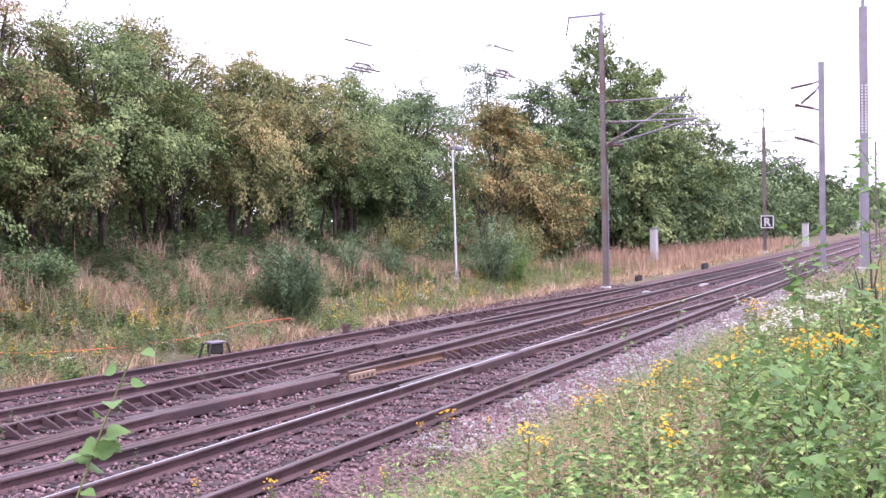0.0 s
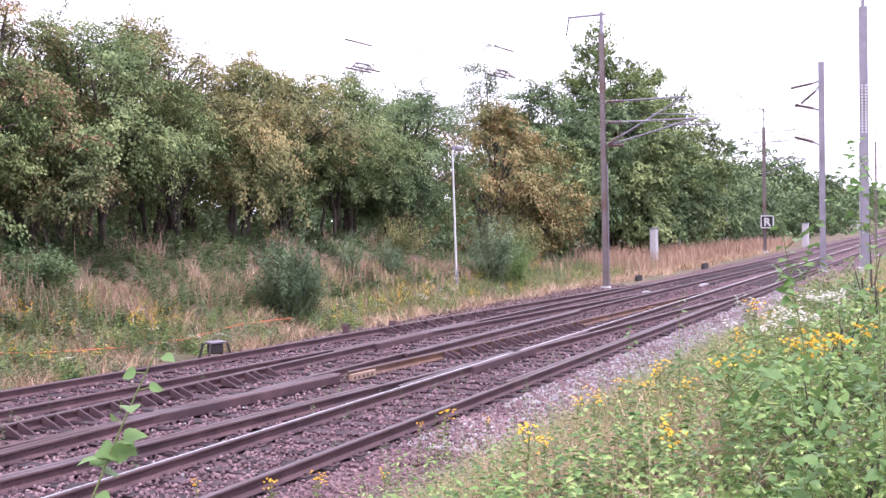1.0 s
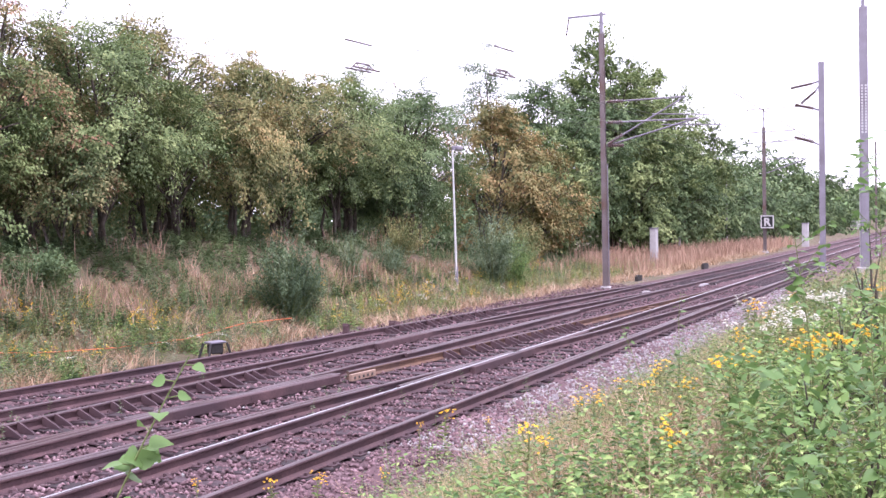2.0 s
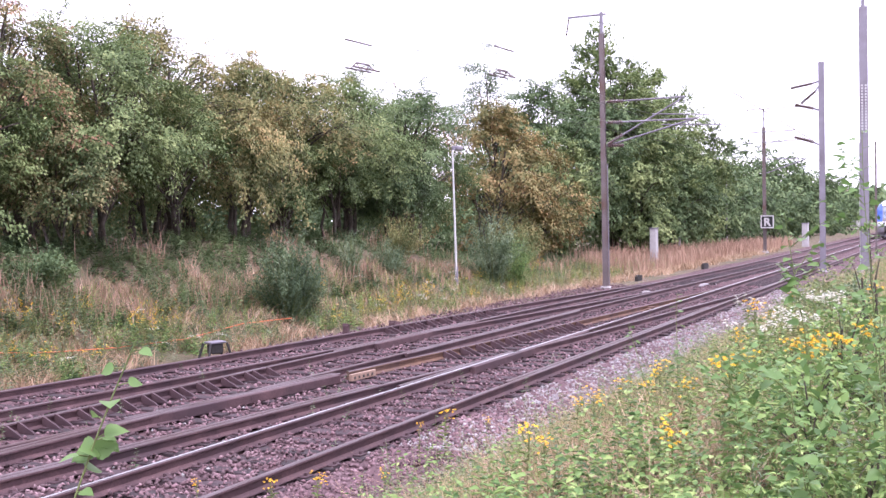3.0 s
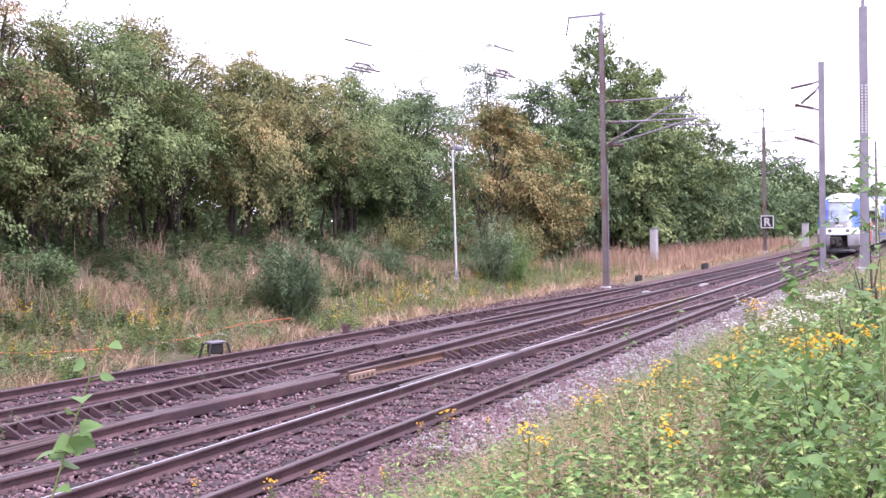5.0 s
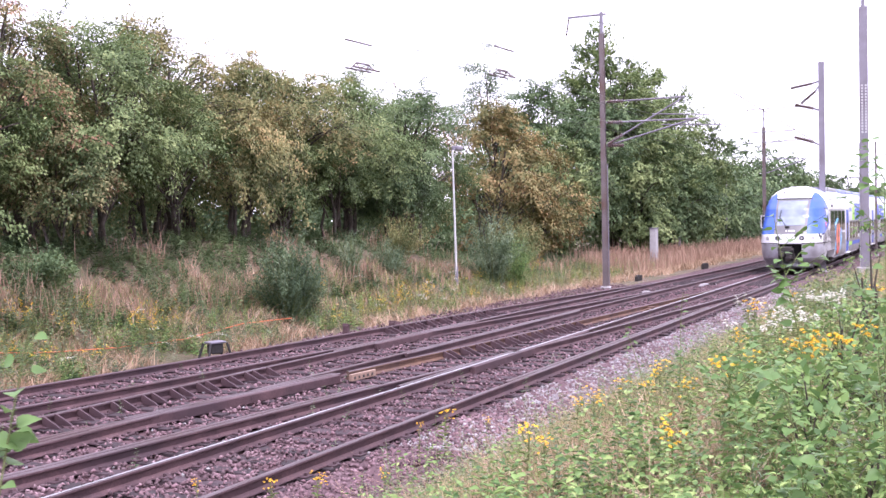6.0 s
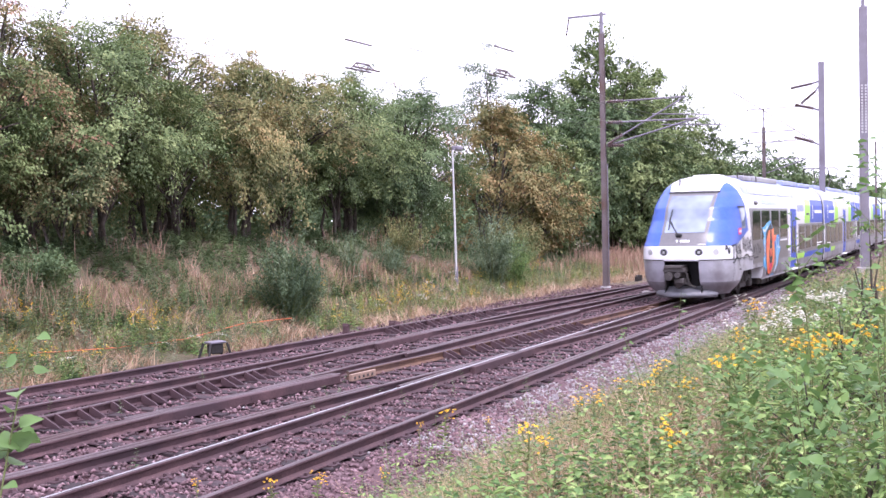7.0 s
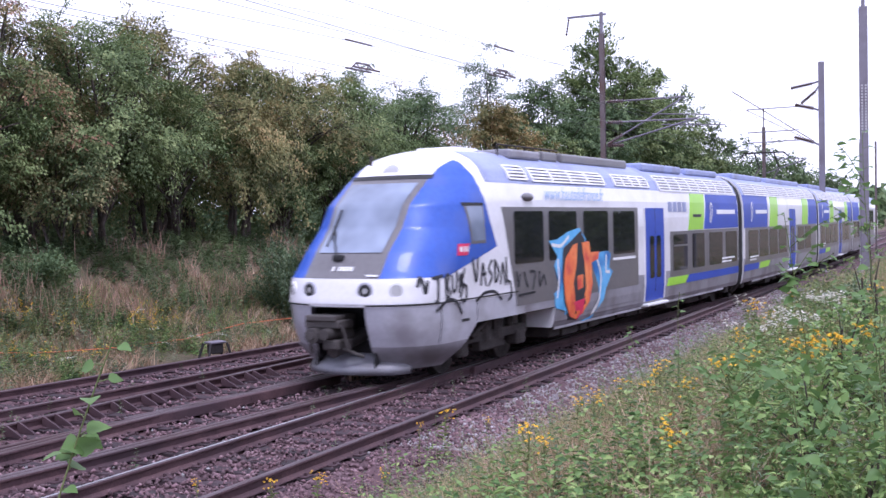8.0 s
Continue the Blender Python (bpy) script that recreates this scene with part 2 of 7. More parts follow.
bf = np.stack([ii * kk + jj, (ii + 1) * kk + jj, (ii + 1) * kk + jj + 1, ii * kk + jj + 1], -1).reshape(-1, 4)
tagged(link("ballast_bed", raw_mesh("ballast_bed", bv, bf), BALLAST), "purple-brown broken stone ballast under the tracks", "track bed", kind="structure")


def stones(name, xs, ys, count, size, material, label, seed, z0=-0.215):
    rng = np.random.default_rng(seed)
    n = count
    c = np.stack([xs[0] + (xs[1] - xs[0]) * rng.uniform(0, 1, n) ** 1.4, rng.uniform(*ys, n), np.full(n, z0)], 1)
    # no stones under the braces
    c = c[~((c[:, 0] > 9.4) & (c[:, 0] < 17.6) & (c[:, 1] < 12.16) & (c[:, 1] > 11.72) & (z0 > -0.2))]
    n = len(c)
    c[:, 2] += rng.uniform(-0.012, 0.03, n)
    o = np.array([(1, 0, 0), (0, 1, 0), (-1, 0, 0), (0, -1, 0), (0.2, 0.1, 0.8), (-0.1, 0.1, -0.8)], float)
    s = rng.uniform(0.55, 1.3, (n, 1, 1)) * size * rng.uniform(0.6, 1.3, (n, 1, 3))
    a = rng.uniform(0, 6.28, n)
    w = o[None] * s + rng.normal(0, size * 0.18, (n, 6, 3))
    v = np.stack([w[..., 0] * np.cos(a)[:, None] - w[..., 1] * np.sin(a)[:, None], w[..., 0] * np.sin(a)[:, None] + w[..., 1] * np.cos(a)[:, None], w[..., 2]], -1) + c[:, None]
    f = np.array([(0, 1, 4), (1, 2, 4), (2, 3, 4), (3, 0, 4), (1, 0, 5), (2, 1, 5), (3, 2, 5), (0, 3, 5)])
    me = raw_mesh(name, v.reshape(-1, 3), (np.arange(n)[:, None, None] * 6 + f).reshape(-1, 3))
    return tagged(link(name, me, material), label, "ballast", kind="stuff")


stones("ballast_stones", (8, 46), (6.0, 15.0), 14000, 0.036, STONE, "mauve and brown broken ballast stones between the rails", 11)
stones("fouled_ballast", (8, 46), (8.7, 15.0), 13000, 0.036, STONE, "mauve ballast heaped over the timbers", 14, z0=-0.175)
stones("pale_gravel", (12.5, 46), (5.0, 6.72), 12000, 0.031, STONE_GREY, "pale grey gravel shoulder beside the nearest rail", 12, z0=-0.225)
stones("packed_ballast", (9, 46), (6.98, 8.38), 4200, 0.032, STONE, "mauve ballast packed over the timbers of the near track", 16, z0=-0.172)
stones("verge_stones", (7, 16), (4.9, 6.8), 6000, 0.034, STONE, "brown ballast stones beside the nearest rail", 15, z0=-0.21)
stones("pale_stone_scatter", (8, 50), (6.8, 15.2), 1000, 0.03, STONE_GREY, "pale stones scattered over the ballast", 13, z0=-0.2)

# ---- tracks ----
HEAD_Z = 0.0
RAIL_SHAPE = [(-0.036, -0.012), (-0.02, 0.0), (0.02, 0.0), (0.036, -0.012), (0.037, -0.035), (0.012, -0.05), (0.009, -0.12), (0.065, -0.145), (0.07, -0.16), (-0.07, -0.16), (-0.065, -0.145), (-0.009, -0.12), (-0.012, -0.05), (-0.037, -0.035)]


def along(path, dx=0.5):
    """Smoothly resampled plan line."""
    p = np.asarray(path, float)
    xs = np.arange(p[0, 0], p[-1, 0] + 1e-6, dx)
    ys = np.interp(xs, p[:, 0], p[:, 1])
    k = np.ones(5) / 5
    ys2 = np.convolve(np.pad(ys, 2, mode="edge"), k, mode="valid")
    ys2[:2], ys2[-2:] = ys[:2], ys[-2:]
    return np.stack([xs, ys2], 1)


def rail(path, label, body=None, head=None, group="running rails", z=HEAD_Z, name="rail", dx=1.0):
    pts = along(path, dx)
    t = unit(np.gradient(pts, axis=0))
    nrm = np.stack([-t[:, 1], t[:, 0]], 1)
    prof = np.array(RAIL_SHAPE)
    v = np.concatenate([pts[:, None] + nrm[:, None] * prof[None, :, :1], np.broadcast_to(prof[None, :, 1:] + z, (len(pts), len(prof), 1))], -1)
    m = len(prof)
    bm = bm_new()
    vs = [[bm.verts.new(q) for q in row] for row in v]
    for a, b in zip(vs, vs[1:]):
        for j in range(m):
            f = bm.faces.new((a[j], a[(j + 1) % m], b[(j + 1) % m], b[j]))
            f.material_index = 1 if j == 1 else (2 if j < 3 else 0)
    bm.faces.new(vs[0])
    bm.faces.new(vs[-1][::-1])
    return tagged(part(name, bm, [body or RUST, head or DULL_HEAD, DULL_HEAD]), label, "rail", group, "structure")


def plan(path, x):
    p = np.asarray(path, float)
    return float(np.interp(x, p[:, 0], p[:, 1]))


R1 = [(-20, 6.926), (240, 6.926)]
R2 = [(-20, 8.431), (240, 8.431)]
L3 = [(-20, 12.15), (22, 12.12), (32, 12.05), (40, 11.85), (48, 11.65), (60, 11.33), (80, 11.3), (115, 11.25), (240, 11.2)]
L4 = [(x, y - 1.505) for x, y in L3]
L5 = [(-8, 12.6), (5, 11.42), (12, 10.74), (16.5, 10.33), (19.1, 10.1), (23.5, 9.7), (27.1, 9.45), (31.6, 9.15), (36.4, 8.82), (40.5, 8.6), (44.7, 8.5), (47, 8.47)]
L6 = [(-8, 11.0), (5, 9.85), (9.8, 9.4), (12.4, 9.2), (14.9, 8.98), (16.9, 8.78), (20.5, 8.46), (24.7, 8.14), (27.5, 7.95), (31.9, 7.65), (36.4, 7.33), (40.5, 7.1), (44.9, 6.98), (47, 6.96)]
L1 = [(-8, 17.0), (13.3, 14.7), (17.2, 14.33), (20.7, 13.99), (24.8, 13.72), (29.8, 13.31), (36.7, 12.75), (41, 12.3), (45, 11.85)]
L2 = [(-8, 15.3), (11.9, 13.12), (14.1, 12.93), (16.8, 12.7), (20.5, 12.4), (23, 12.15), (27, 11.78), (31, 11.35), (36, 10.85), (41, 10.38)]
rail(R1, "rust-brown rail nearest the grassy bank", head=DULL_HEAD)
rail(R2, "rail with a bright polished running surface", head=POLISHED)
rail(L4, "rust-brown rail of the far track", head=DULL_HEAD)
rail(L3, "rust-brown far rail with a worn head", head=DULL_HEAD)
rail([q for q in L5 if q[0] <= 16.5] + [(17.2, plan(L5, 17.2))], "dark turnout rail through the crossing", body=RUST, head=DULL_HEAD)
rail([(17.24, plan(L5, 17.24))] + [q for q in L5 if q[0] > 17.3], "orange-rusted turnout rail crossing between tracks", body=RUST_ORANGE, head=RUST)
rail(L6, "dark turnout rail crossing the near track", head=DULL_HEAD)
rail(L1, "rusty outer rail of the diverging siding", body=RUST, head=RUST)
rail(L2, "rusty inner rail of the diverging siding", body=RUST, head=RUST)


# ---- track details ----
near_track = empty("near_track", pose(0, 0, 0), "turnout timbers, check rails and braces of the near track", "railway track", kind="structure")
far_track = empty("far_track", pose(0, 0, 0), "turnout timbers and braces of the far track", "railway track", kind="structure")


sl_bm = bm_new()
box(sl_bm, (-0.125, -0.5, -0.14), (0.125, 0.5, 0.0), 0.012)
sleeper_mesh = bpy.data.meshes.new("sleeper")
sl_bm.to_mesh(sleeper_mesh)
sl_bm.free()
sleeper_mesh.materials.append(SLEEPER)
rngs = random.Random(4)
for i in range(104):
    x = 5.5 + i * 0.62
    lo, hi = 6.72, (min(max(plan(L5, x) + 0.5, 9.05), plan(L4, x) - 0.5) if x < 46 else 9.05)
    hi2 = plan(L1, x) + 0.5 if x < 44 else plan(L3, x) + 0.5
    for tr, a, b in ((near_track, lo, hi), (far_track, plan(L4, x) - 0.42, hi2)):
        ob = new("sleeper", sleeper_mesh)
        ob.parent = tr
        a, b = a + rngs.uniform(-0.08, 0.08), b + rngs.uniform(-0.1, 0.1)
        ob.matrix_basis = Matrix.Translation((x + rngs.uniform(-0.03, 0.03), (a + b) / 2, -0.166 + rngs.uniform(-0.006, 0.003))) @ pose(0, 0, 0, 0, 0, rngs.uniform(-1.2, 1.2)) @ Matrix.Diagonal((rngs.uniform(0.9, 1.1), b - a, 1, 1))


def offset(path, d, x0, x1):
    xs = np.arange(x0, x1 + 0.01, 1.0)
    return [(float(x), plan(path, x) + d) for x in xs]


for p, d, a, b, mt in ((R1, 0.11, 17, 33, RUST), (L6, 0.12, 6, 16, RUST), (R2, 0.12, 16, 21, RUST), (L4, 0.13, 6, 13, RUST), (L4, -0.12, 20, 31, RUST), (L3, 0.13, 20, 27, RUST), (L5, 0.12, 12, 17, RUST)):
    rail(offset(p, d, a, b), "rusty check rail beside the running rail", body=mt, head=DULL_HEAD, group="check rails", name="check_rail")

# crossing castings: heavy manganese blocks where rails meet
for p, a, b in ((R2, 18.6, 25.5), (L5, 11.2, 16.9), (L3, 21.5, 27.0)):
    bm = bm_new()
    ya, yb = plan(p, a), plan(p, b)
    box(bm, (0, -0.11, -0.165), (b - a, 0.07, -0.012), 0.018, Matrix.Translation((a, ya, 0)) @ pose(0, 0, 0, 0, 0, math.degrees(math.atan2(yb - ya, b - a))))
    tagged(part("crossing_casting", bm, [RUST]), "heavy rust-brown cast crossing block between rails", "crossing casting", "crossing castings", "structure")

# triangular brace plates in pairs under the guard rails
br = bm_new()
vs = [br.verts.new(q) for q in ((-0.016, 0, -0.004), (-0.016, -0.05, -0.012), (-0.016, -0.3, -0.13), (-0.016, -0.34, -0.165), (-0.016, 0, -0.165))]
f = br.faces.new(vs)
ex = bmesh.ops.extrude_face_region(br, geom=[f])
for v in ex["geom"]:
    if isinstance(v, bmesh.types.BMVert):
        v.co.x += 0.032
brace_mesh = bpy.data.meshes.new("brace_plate")
bmesh.ops.recalc_face_normals(br, faces=br.faces)
br.to_mesh(brace_mesh)
br.free()
brace_mesh.materials.append(RUST)
for p, a, b, tr in ((L3, 9.6, 17.4, far_track), (L5, 20.6, 27.6, near_track), (L1, 24.9, 31.0, far_track)):
    x, k = a, 0
    while x < b:
        ob = new("brace_plate", brace_mesh)
        ob.parent = tr
        ob.location = (x, plan(p, x) - 0.03, 0)
        x += 0.24 if k % 2 == 0 else 0.46
        k += 1

# rail chairs: bolted plates where rails sit on the timbers
ch = bm_new()
box(ch, (-0.09, -0.17, -0.166), (0.09, 0.17, -0.148), 0.006)
for y in (-0.12, 0.12):
    rod(ch, (0, y, -0.15), (0, y, -0.115), 0.022, seg=6)
chair_mesh = bpy.data.meshes.new("rail_chair")
ch.to_mesh(chair_mesh)
ch.free()
chair_mesh.materials.append(RUST)
for p, tr in ((R1, near_track), (R2, near_track), (L6, near_track), (L4, far_track), (L3, far_track), (L1, far_track)):
    for i in range(5, 46):
        x = 5.5 + i * 0.62
        ob = new("rail_chair", chair_mesh)
        ob.parent = tr
        ob.location = (x, plan(p, x), 0)

bm = bm_new()
box(bm, (-0.4, -0.03, -0.13), (0.4, 0.03, -0.004), 0.01)
joint = tagged(part("insulated_joint", bm, surface("pale_weathered_timber", [(0.2, 0.13, 0.1), (0.38, 0.26, 0.2)], 4, 40, 0.8)), "pale slotted joint block bolted beside a rail", "rail joint")
joint.matrix_basis = pose(17.3, 9.98, 0.0, 0, 0, -4)
for k in range(5):
    bm = bm_new()
    box(bm, (-0.32 + k * 0.14, -0.034, -0.1), (-0.27 + k * 0.14, -0.028, -0.05))
    part("slot", bm, BLACK_PAINT, joint)
for bx_, by_, w_, h_, col in ((24.0, 14.3, 0.1, 0.32, RUST), (26.0, 14.05, 0.12, 0.22, RUST), (40.6, 11.0, 0.9, 0.1, STONE_GREY), (33.5, 8.95, 0.7, 0.1, RUST_ORANGE), (62.0, 13.4, 1.2, 0.25, DARK_METAL), (50.0, 13.9, 0.8, 0.2, DARK_METAL), (46.0, 10.0, 1.4, 0.06, STONE_GREY)):
    bm = bm_new()
    box(bm, (-w_ / 2, -0.08, -0.25), (w_ / 2, 0.08, h_ - 0.2), 0.02)
    box(bm, (-w_ / 4, -0.1, h_ - 0.22), (w_ / 4, 0.1, h_ - 0.16), 0.015)
    ob = tagged(part("lineside_block", bm, col), "small rusty lineside fitting beside the rails", "track fitting", "track fittings")
    ob.matrix_basis = pose(bx_, by_, 0)


# ---- masts, posts and boxes ----
def h_section(bm, w, z0, z1, t=0.02):
    q = [(-w, -w), (-w + 2 * t, -w), (-w + 2 * t, -t), (w - 2 * t, -t), (w - 2 * t, -w), (w, -w), (w, w), (w - 2 * t, w), (w - 2 * t, t), (-w + 2 * t, t), (-w + 2 * t, w), (-w, w)]
    a, b = ([bm.verts.new((x / 2, y / 2, z)) for x, y in q] for z in (z0, z1))
    for i in range(12):
        bm.faces.new((a[i], a[(i + 1) % 12], b[(i + 1) % 12], b[i]))
    bm.faces.new(a)
    bm.faces.new(b[::-1])


def insulator(bm, a, b, r=0.09, n=7):
    a, b = Vector(a), Vector(b)
    rod(bm, a, b, r * 0.4, seg=8)
    for i in range(n):
        c = a + (b - a) * ((i + 0.5) / n)
        d = (b - a).normalized() * 0.02
        rod(bm, c - d, c + d, r, r * 0.6, seg=10)


def mast(x, y, z0, z1, w, label, material, turn=0.0, lean=0.0):
    m = empty("catenary_mast", pose(x, y, z0, 0, lean, turn), label, "mast", "catenary masts")
    bm = bm_new()
    h_section(bm, w, -0.3, z1 - z0)
    part("post", bm, material, m)
    bm = bm_new()
    box(bm, (-w, -w, -0.3), (w, w, 0.15), 0.03)
    part("foundation", bm, CONCRETE, m)
    return m


m1 = mast(43.7, 13.54, -0.25, 10.3, 0.19, "tall steel catenary mast with cantilever arms beside the far track", MAST_RUST, 0, -0.3)
bm = bm_new()
box(bm, (-0.06, -0.06, 10.3), (0.06, 0.06, 11.45), 0.01)
box(bm, (-0.05, -0.2, 11.3), (0.05, 1.45, 11.38), 0.01)
part("top_bracket", bm, GALV, m1)
bm = bm_new()
insulator(bm, (0, 1.4, 11.3), (0, 1.52, 10.6), 0.06, 6)
tagged(part("insulator", bm, BROWN_GLAZE, m1), kind="stuff")
for z_a, z_b, reach in ((7.75, 6.0, 3.3), (5.95, 6.9, 3.9)):
    bm = bm_new()
    rod(bm, (0.0, -0.15, z_a), (0.4, -reach, max(z_a, z_b) + 0.05), 0.035)
    rod(bm, (0.0, -0.15, z_b), (0.4, -reach + 0.1, max(z_a, z_b)), 0.035)
    rod(bm, (0.3, -reach * 0.6, (z_a + z_b) / 2 + 0.3), (0.9, -reach - 0.9, (z_a + z_b) / 2 + 0.2), 0.025)
    part("cantilever", bm, GALV, m1, "tubular cantilever arm")
    bm = bm_new()
    insulator(bm, (0, -0.2, z_b), (0.1, -0.8, z_b + (max(z_a, z_b) - z_b) * 0.22), 0.1)
    tagged(part("insulator", bm, BROWN_GLAZE, m1), kind="stuff")
    bm = bm_new()
    insulator(bm, (0, -0.2, z_a), (0.1, -0.85, z_a + 0.0), 0.1)
    tagged(part("insulator", bm, BROWN_GLAZE, m1), kind="stuff")
bm = bm_new()
box(bm, (0.1, -0.14, 0.2), (0.14, -0.1, 5.2))
part("cable_cover", bm, GALV, m1)

m2 = mast(88.2, 14.36, -0.2, 9.6, 0.24, "distant steel catenary mast with cross arms", MAST_RUST)
bm = bm_new()
rod(bm, (0, 0, 9.6), (0, 0, 11.3), 0.05)
for z in (11.2, 9.4, 8.6):
    rod(bm, (-0.3, 1.2, z), (0.3, -2.6, z + 0.1), 0.04)
rod(bm, (0, -0.1, 6.2), (0.5, -3.0, 7.2), 0.04)
rod(bm, (0, -0.1, 7.3), (0.5, -3.0, 7.3), 0.035)
part("cross_arm", bm, GALV, m2)

board = empty("signal_board", pose(87.8, 14.1, 1.72, 0, 0, 0), "square black board with a white R and border", "sign")
bm = bm_new()
box(bm, (-0.02, -0.5, 0), (0.02, 0.5, 1.0), 0.02)
part("panel", bm, BLACK_PAINT, board)
for lo, hi in (((-0.035, -0.5, 0), (-0.022, 0.5, 0.09)), ((-0.035, -0.5, 0.91), (-0.022, 0.5, 1.0)), ((-0.035, -0.5, 0.09), (-0.022, -0.41, 0.91)), ((-0.035, 0.41, 0.09), (-0.022, 0.5, 0.91))):
    bm = bm_new()
    box(bm, lo, hi)
    part("border", bm, WHITE_PAINT, board)
c = bpy.data.curves.new("letter", "FONT")
c.body, c.size, c.extrude, c.offset = "R", 0.86, 0.005, 0.03
tmp = bpy.data.objects.new("letter", c)
scene.collection.objects.link(tmp)
me = bpy.data.meshes.new_from_object(tmp.evaluated_get(bpy.context.evaluated_depsgraph_get()))
bpy.data.objects.remove(tmp)
letter = link("letter", me, WHITE_PAINT, board)
letter.matrix_basis = Matrix.Translation((-0.03, 0.27, 0.2)) @ pose(0, 0, 0, 90, 0, -90)

m3 = mast(58.5, 6.66, -0.3, 10.43, 0.27, "grey steel mast with tensioning insulators", GALV, 0)
for z, dy, dz in ((9.75, 1.5, -0.25), (9.5, 1.0, -0.8), (8.3, 1.3, 0.35), (6.55, 1.35, 0.45)):
    bm = bm_new()
    rod(bm, (0, 0.14, z), (0.05, dy * 0.3, z + dz * 0.3), 0.05)
    part("tension_rod", bm, GALV, m3)
    bm = bm_new()
    insulator(bm, (0.05, dy * 0.3, z + dz * 0.3), (0.1, dy, z + dz), 0.13, 9)
    tagged(part("tension_insulator", bm, BROWN_GLAZE, m3), kind="stuff")
for (dy, dz), (ey, ez), rr in (((0.35, 6.72), (4.41, 9.51), 0.022), ((0.35, 6.66), (3.70, 8.50), 0.016)):
    bm = bm_new()
    rod(bm, (-0.1, dy, dz), (-0.3, ey, ez), rr)
    part("cantilever", bm, MAST_RUST, m3, "slender cantilever tube")
bm = bm_new()
box(bm, (0.2, -0.04, 0), (0.28, 0.04, 7.2), 0.01)
rod(bm, (0.24, 0, 7.2), (0.1, 0, 8.8), 0.02)
part("conduit", bm, WHITE_PAINT, m3)

m4 = mast(40.6, 3.23, 0.7, 9.85, 0.27, "tall purple-grey mast with perforated web beside the bank", GALV, 8)
bm = bm_new()
rod(bm, (0, 0, 9.1), (0, 0, 10.9), 0.06)
part("mast_tip", bm, GALV, m4)
for i in range(17):
    for y in (-0.06, 0.06):
        bm = bm_new()
        box(bm, (-0.145, y - 0.03, 4.8 + i * 0.1), (-0.137, y + 0.03, 4.86 + i * 0.1))
        part("perforation", bm, WHITE_PAINT, m4)
bm = bm_new()
box(bm, (0.2, 0.1, 0), (0.25, 0.16, 4.5))
part("conduit", bm, WHITE_PAINT, m4)
for x, y, h, w in ((118.0, 13.6, 11.0, 0.22), (80.0, 5.64, 7.6, 0.12)):
    mast(x, y, -0.2, h, w, "thin far catenary mast along the line", MAST_RUST)

lamp = empty("street_lamp", pose(37.6, 17.5, float(ground_z(37.6, 17.5))), "slim pale lamp post with a small flat lantern", "lamp post")
bm = bm_new()
rod(bm, (0, 0, -0.2), (-0.12, 0.02, 5.2), 0.055, 0.03, 10)
part("post", bm, WHITE_PAINT, lamp)
bm = bm_new()
rod(bm, (0, 0, -0.2), (0, 0, 0.8), 0.07, 0.065, 10)
part("sleeve", bm, GALV, lamp)
bm = bm_new()
rod(bm, (-0.12, 0, 5.2), (0.3, -0.05, 5.33), 0.03)
box(bm, (0.0, -0.14, 5.2), (0.55, 0.14, 5.36), 0.05)
part("lantern", bm, GALV, lamp, "grey flat lantern")

for x, y, z, h, w, mt, nm, lb in ((64.2, 16.87, -0.1, 2.15, 0.55, CONCRETE, "lineside_cabinet", "narrow pale grey lineside cabinet in the grass"), (79.9, 19.1, 0.0, 1.9, 0.2, WHITE_PAINT, "marker_post", "short white marker post in tall grass"),
                                  (100.0, 19.6, 0.0, 5.9, 0.16, CONCRETE, "telegraph_post", "thin pale post before the trees"), (106.0, 11.0 + 2.6, -0.1, 2.0, 0.8, CONCRETE, "lineside_cabinet", "pale grey lineside cabinet in the grass")):
    bm = bm_new()
    box(bm, (-w / 2, -w / 3, -0.3), (w / 2, w / 3, h), 0.02)
    ob = tagged(part(nm, bm, mt), lb, nm.replace("_", " "))
    ob.location = (x, y, z)
    bm = bm_new()
    box(bm, (-w / 2 - 0.03, -w / 3 - 0.03, h), (w / 2 + 0.03, w / 3 + 0.03, h + 0.06), 0.01)
    part("cap", bm, GALV, ob)

pot = empty("junction_box", pose(19.6, 15.05, -0.22, 0, 0, -20), "small dark junction box with a grey lid on legs", "junction box")
bm = bm_new()
box(bm, (-0.15, -0.11, 0.1), (0.15, 0.11, 0.33), 0.03)
part("body", bm, DARK_METAL, pot)
bm = bm_new()
box(bm, (-0.2, -0.15, 0.33), (0.2, 0.15, 0.38), 0.022)
part("lid", bm, GALV, pot, "pale grey lid")
for a, b in ((-0.2, -0.14), (0.2, -0.14), (-0.2, 0.14), (0.2, 0.14)):
    bm = bm_new()
    rod(bm, (a * 1.5, b * 1.45, 0), (a * 1.05, b * 1.05, 0.34), 0.028)
    part("leg", bm, DARK_METAL, pot)


# ---- overhead wires ----
def wire(pts, r, label, sag=0.0, name="overhead_wire"):
    out = []
    for a, b in zip(pts, pts[1:]):
        a, b = np.array(a, float), np.array(b, float)
        for i in range(12):
            t = i / 12
            q = a + (b - a) * t
            q[2] -= sag * 4 * t * (1 - t)
            out.append(q)
    out.append(np.array(pts[-1], float))
    v, f = tube(out, [r] * len(out), 5)
    return tagged(link(name, raw_mesh(name, v, f), WIRE), label, "wire", "overhead wires")


